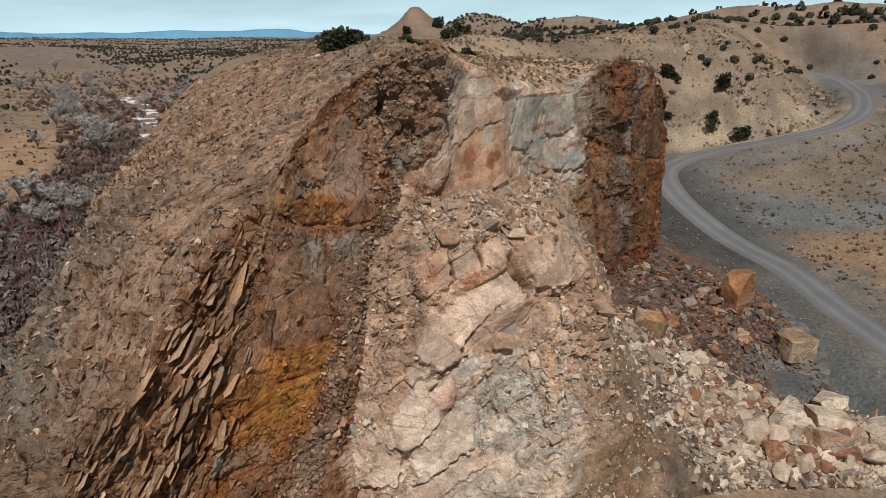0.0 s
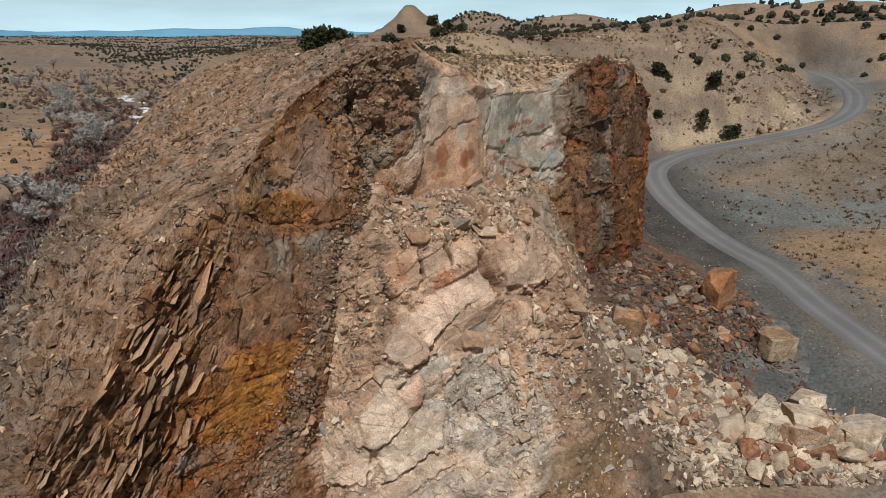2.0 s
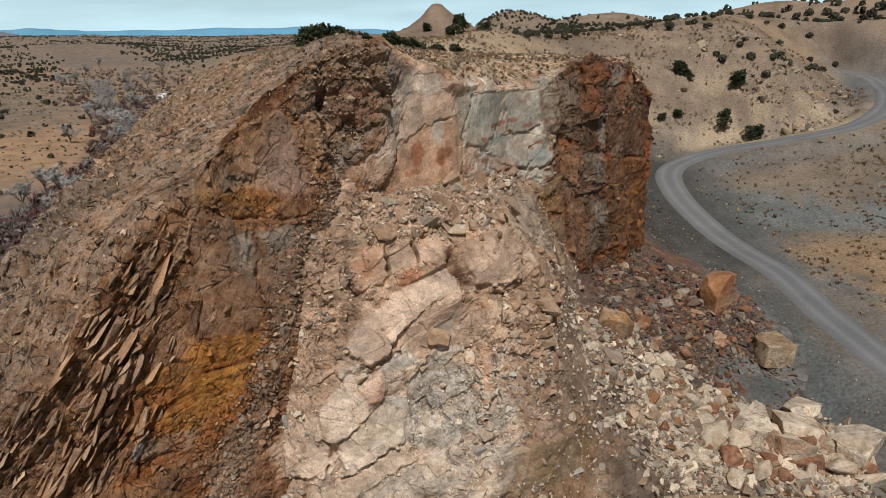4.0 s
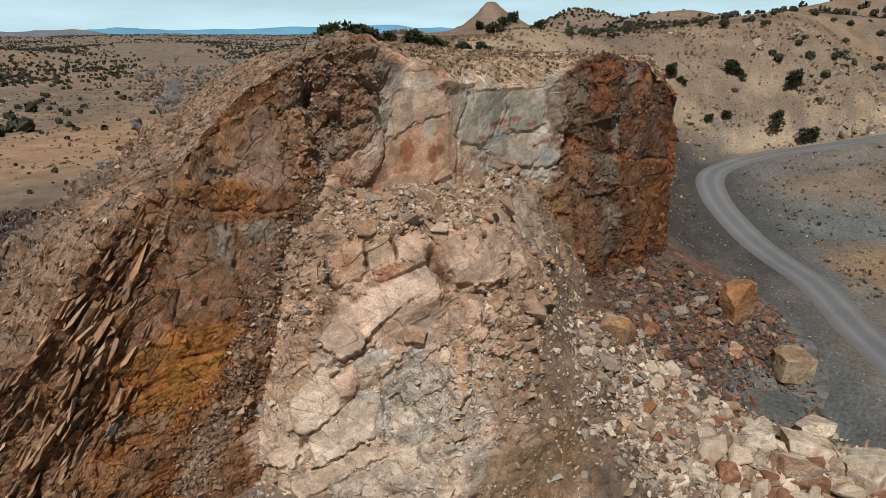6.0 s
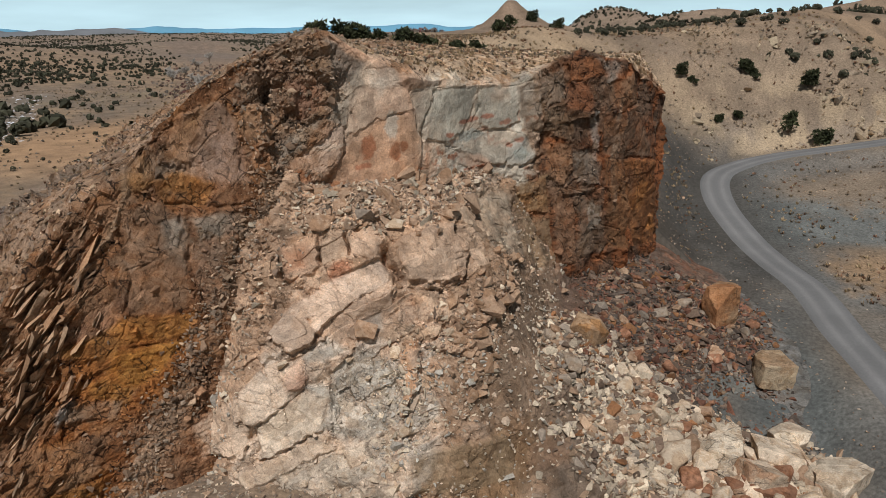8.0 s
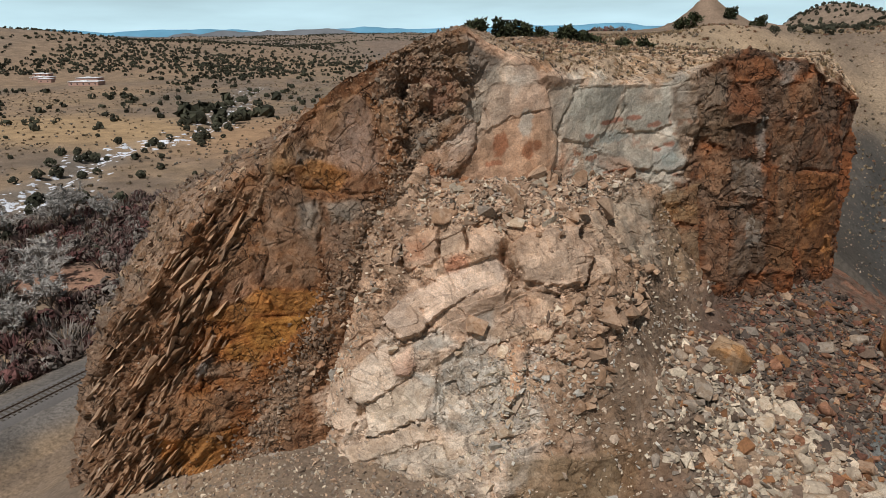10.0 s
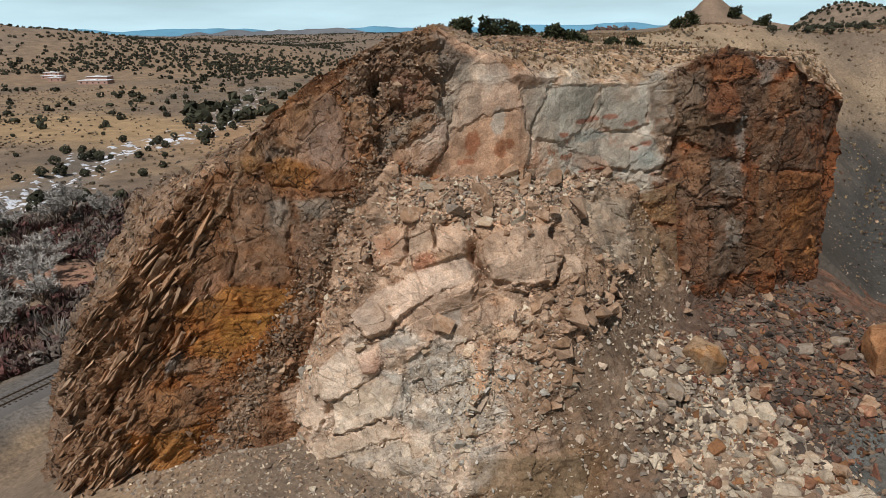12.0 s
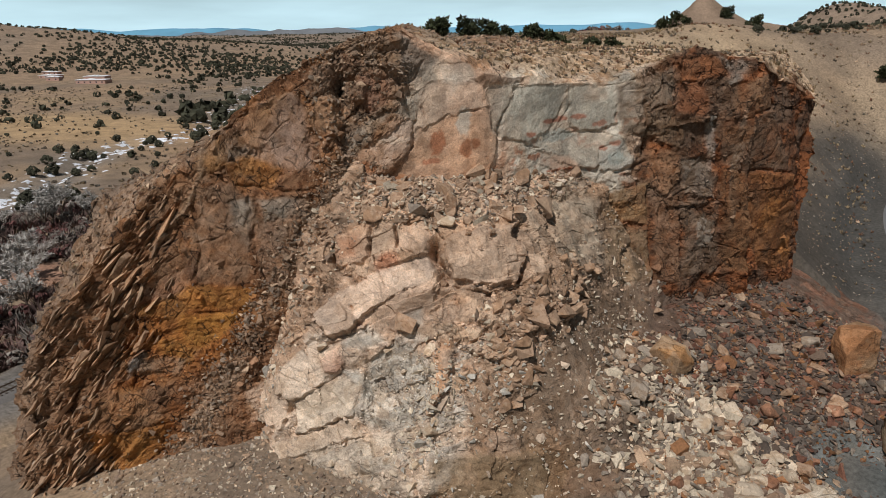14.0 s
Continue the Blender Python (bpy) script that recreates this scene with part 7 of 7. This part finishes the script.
# low brush over the valley floor
n_brush = spread(9000, (-74, -6), (95, 640), lambda x, y: np.clip(0.25 + 0.9 * smooth(-0.2, 0.3, flat_fbm(x, y, 35, 3, 98)), 0, 1) * (x < -58), rng)
n = len(n_brush)
tagged(scatter_mesh("valley_brush", [clump_arrays(70 + k, 6, 0.45, 0.6) for k in range(4)], n_brush - [0, 0, 0.05], random_turns(n, rng, 0.05), rng.uniform(0.5, 1.7, n), palette(n, [(0.18, 0.14, 0.095), (0.13, 0.105, 0.08), (0.22, 0.165, 0.10), (0.17, 0.155, 0.13)], [3, 2, 3, 2], rng), TUFT, rng), "low brown and grey brush on the valley floor", "brush", kind="stuff")
# dry grass and sagebrush
TUFTS = [twig_arrays(80 + k, 9, 0.075, 0.8) for k in range(4)]


def keep_grass(x, y):
    d, _, _ = line_distance(x, y, ROAD_LINE)
    return smooth(3.8, 5.5, d) * np.clip(0.25 + smooth(-0.1, 0.3, flat_fbm(x, y, 8, 3, 94)), 0, 1)


g1 = spread(16000, (-20, 42), (58, 210), lambda x, y: keep_grass(x, y) * ((x > 48) | (y > 95) | ((x < 24) & (y > crest_at(x) + 14))), rng)
tm = (~on_face) & (cx > -34) & (tdist > 1.0) & (tdist < 68)
idx, g2 = pick_places(cliff_grid, tm * (0.5 + 1.0 * smooth(-4, 3, cx)), 4600, rng)
places = np.concatenate([g1, g2])
n = len(places)
size = np.where(places[:, 0] > 45, rng.uniform(0.3, 0.85, n), np.where(places[:, 1] < 110, rng.uniform(0.18, 0.5, n), rng.uniform(0.3, 0.8, n)))
tone = palette(n, [(0.33, 0.245, 0.145), (0.24, 0.175, 0.11), (0.15, 0.125, 0.095), (0.22, 0.12, 0.075)], [3, 3, 3, 1.5], rng)
tagged(scatter_mesh("grass_tufts", TUFTS, places - [0, 0, 0.03], random_turns(n, rng, 0.1), size, tone, TUFT, rng), "dry straw-coloured grass tufts and low sage", "grass", kind="stuff")

# ---- railway below the western flank ----
def box(bm, lo, hi):
    r = bmesh.ops.create_cube(bm, size=1)
    bmesh.ops.scale(bm, vec=[b - a for a, b in zip(lo, hi)], verts=r["verts"])
    bmesh.ops.translate(bm, vec=[(a + b) / 2 for a, b in zip(lo, hi)], verts=r["verts"])


def ballast_tone(s, g):
    n = flat_fbm(g[..., 0], g[..., 1], 1.5, 3, 95)
    return np.broadcast_to(np.array((0.15, 0.138, 0.128)), g.shape) * (1 + 0.2 * n[..., None])


rail_line = curve_line(RAIL_LINE, 3)
tagged(strip("rail_ballast", rail_line, 2.6, 0.22, ROAD, ballast_tone, 0.12), "grey gravel ballast bed of the railway", "ballast", kind="structure")
track = tagged(new("railway_track"), "single railway track with rusty rails on gravel", "railway track")
pts = np.array(rail_line)
way = np.gradient(pts[:, :2], axis=0)
way /= np.linalg.norm(way, axis=1, keepdims=True)
across = np.stack([way[:, 1], -way[:, 0]], 1)
for side in (-1, 1):
    bm = bmesh.new()
    prev = None
    for p, a in zip(pts, across):
        ring = []
        for u, h in ((-0.07, 0.36), (0.07, 0.36), (0.03, 0.50), (-0.03, 0.50)):
            ring.append(bm.verts.new((p[0] + a[0] * (side * 0.7175 + u), p[1] + a[1] * (side * 0.7175 + u), p[2] + h)))
        if prev:
            for k in range(4):
                bm.faces.new((prev[k], prev[(k + 1) % 4], ring[(k + 1) % 4], ring[k]))
        prev = ring
    part("rail", bm, STEEL, track)
bm = bmesh.new()
box(bm, (-1.3, -0.12, 0.22), (1.3, 0.12, 0.40))
sleeper_mesh = bpy.data.meshes.new("sleeper")
bm.to_mesh(sleeper_mesh)
bm.free()
sleeper_mesh.materials.append(SLEEPER)
run = np.concatenate([[0], np.cumsum(np.linalg.norm(np.diff(pts[:, :2], axis=0), axis=1))])
start = run[np.argmin(np.abs(pts[:, 1] - 8))]
for k in range(120):
    s = start + 0.6 * k
    x, y, z = (float(np.interp(s, run, pts[:, j])) for j in range(3))
    i = int(np.argmin(np.abs(run - s)))
    ob = new("sleeper", sleeper_mesh)
    ob.parent = track
    ob.matrix_basis = Matrix.Translation((x, y, z)) @ Matrix.Rotation(math.atan2(across[i][1], across[i][0]), 4, "Z")


# ---- snow left in the wash and on the river ----
def snow_patches(name, line, count, size, spill, label, rng):
    pts = np.array(line)
    verts, faces, off = [], [], 0
    for _ in range(count):
        k = rng.integers(0, len(pts) - 1)
        c = pts[k, :2] + rng.uniform() * (pts[k + 1, :2] - pts[k, :2]) + rng.normal(0, spill, 2)
        along = pts[k + 1, :2] - pts[k, :2]
        along = along / np.linalg.norm(along)
        a = np.linspace(0, 2 * np.pi, 14, endpoint=False)
        rad = size * rng.uniform(0.3, 1.2) * (1 + 0.65 * rng.uniform(-1, 1, 14))
        px = c[0] + along[0] * rad * 1.3 * np.cos(a) - along[1] * rad * 0.8 * np.sin(a)
        py = c[1] + along[1] * rad * 1.3 * np.cos(a) + along[0] * rad * 0.8 * np.sin(a)
        verts.append(np.stack([np.append(px, c[0]), np.append(py, c[1]), np.append(np.full(14, 0.02), 0.22)], 1))
        faces.append(np.array([[off + j, off + (j + 1) % 14, off + 14] for j in range(14)]))
        off += 15
    verts = np.concatenate(verts)
    verts[:, 2] += ground_height(verts[:, 0], verts[:, 1])
    tagged(raw_mesh(name, verts, np.concatenate(faces), SNOW), label, "snow", kind="stuff")


snow_patches("snow_in_wash", WASH[1:], 520, 1.25, 5.5, "thin white snow patches lying in the dry wash", rng)
snow_patches("ice_on_river", RIVER[1:6], 80, 3.6, 4.0, "white ice and snow along the river bend", rng)


# ---- farmstead across the valley ----
def adobe_house(x, y, w, d, h, turn, label):
    root = new("adobe_house")
    z = min(far_height(x + a, y + b) for a in (-w / 2, w / 2) for b in (-d / 2, d / 2))
    root.matrix_basis = Matrix.Translation((x, y, z)) @ Matrix.Rotation(turn, 4, "Z")
    bm = bmesh.new()
    box(bm, (-w / 2, -d / 2, -0.6), (w / 2, d / 2, h))
    bmesh.ops.bevel(bm, geom=list(bm.edges), offset=0.18, segments=2, affect="EDGES")
    part("wall", bm, ADOBE, root)
    bm = bmesh.new()
    box(bm, (-w / 2 - 0.4, -d / 2 - 0.4, h), (w / 2 + 0.4, d / 2 + 0.4, h + 0.35))
    box(bm, (-w * 0.15, -d * 0.2, h + 0.35), (w * 0.05, d * 0.1, h + 1.1))
    part("roof", bm, ROOFING, root, "flat white roof")
    for k in range(max(2, int(w / 5))):
        bm = bmesh.new()
        u = -w / 2 + (k + 0.5) * w / max(2, int(w / 5))
        box(bm, (u - 0.6, -d / 2 - 0.05, 1.0), (u + 0.6, -d / 2 + 0.1, 2.2))
        part("window", bm, GLASS, root)
    return tagged(root, label, "house", "farm buildings")


adobe_house(-551, 386, 27, 13, 3.4, 0.5, "long pink adobe house with a white roof")
adobe_house(-566, 400, 20, 12, 5.0, 0.5, "two-level pink adobe house with a white roof")
adobe_house(-640, 400, 20, 10, 3.0, 0.4, "low pink adobe outbuilding with a white roof")
adobe_house(-612, 386, 12, 8, 3.6, 0.6, "small white-roofed adobe shed")
adobe_house(-672, 420, 16, 9, 2.8, 0.5, "low pink adobe outbuilding with a white roof")


# ---- far mesas and haze-blue mountains closing the horizon ----
def range_line(name, radius, base, high, size, seed, mat, label, az):
    a = np.radians(np.linspace(az[0], az[1], 420))
    rel = flat_fbm(a * size, a * 0, 1.0, 5, seed)
    top = base + high * np.clip(0.5 + 0.8 * rel, 0.02, 1.2) * smooth(az[0], az[0] + 8, np.degrees(a)) * smooth(az[1], az[1] - 8, np.degrees(a))
    rows = []
    for k, (r, f) in enumerate(((0.96, 0.0), (0.975, 0.55), (0.99, 0.9), (1.0, 1.0), (1.04, 0.6))):
        wob = 1 + 0.006 * flat_fbm(a * size * 3, a * 0 + k, 1.0, 3, seed + k)
        rows.append(np.stack([radius * r * wob * np.sin(a), radius * r * wob * np.cos(a), base - 40 + (top - base + 40) * f], 1))
    tagged(sheet(name, np.stack(rows)[::-1], mat, None, True), label, "mountains", kind="structure")


range_line("backdrop_mountains", 4560, 34, 72, 7, 301, HAZE_BLUE, "distant mountain range on the horizon, haze blue in its colour", (-75, 60))
range_line("backdrop_mesa", 3500, 14, 62, 9, 311, MESA, "grey-brown distant mesa", (-66, -30))
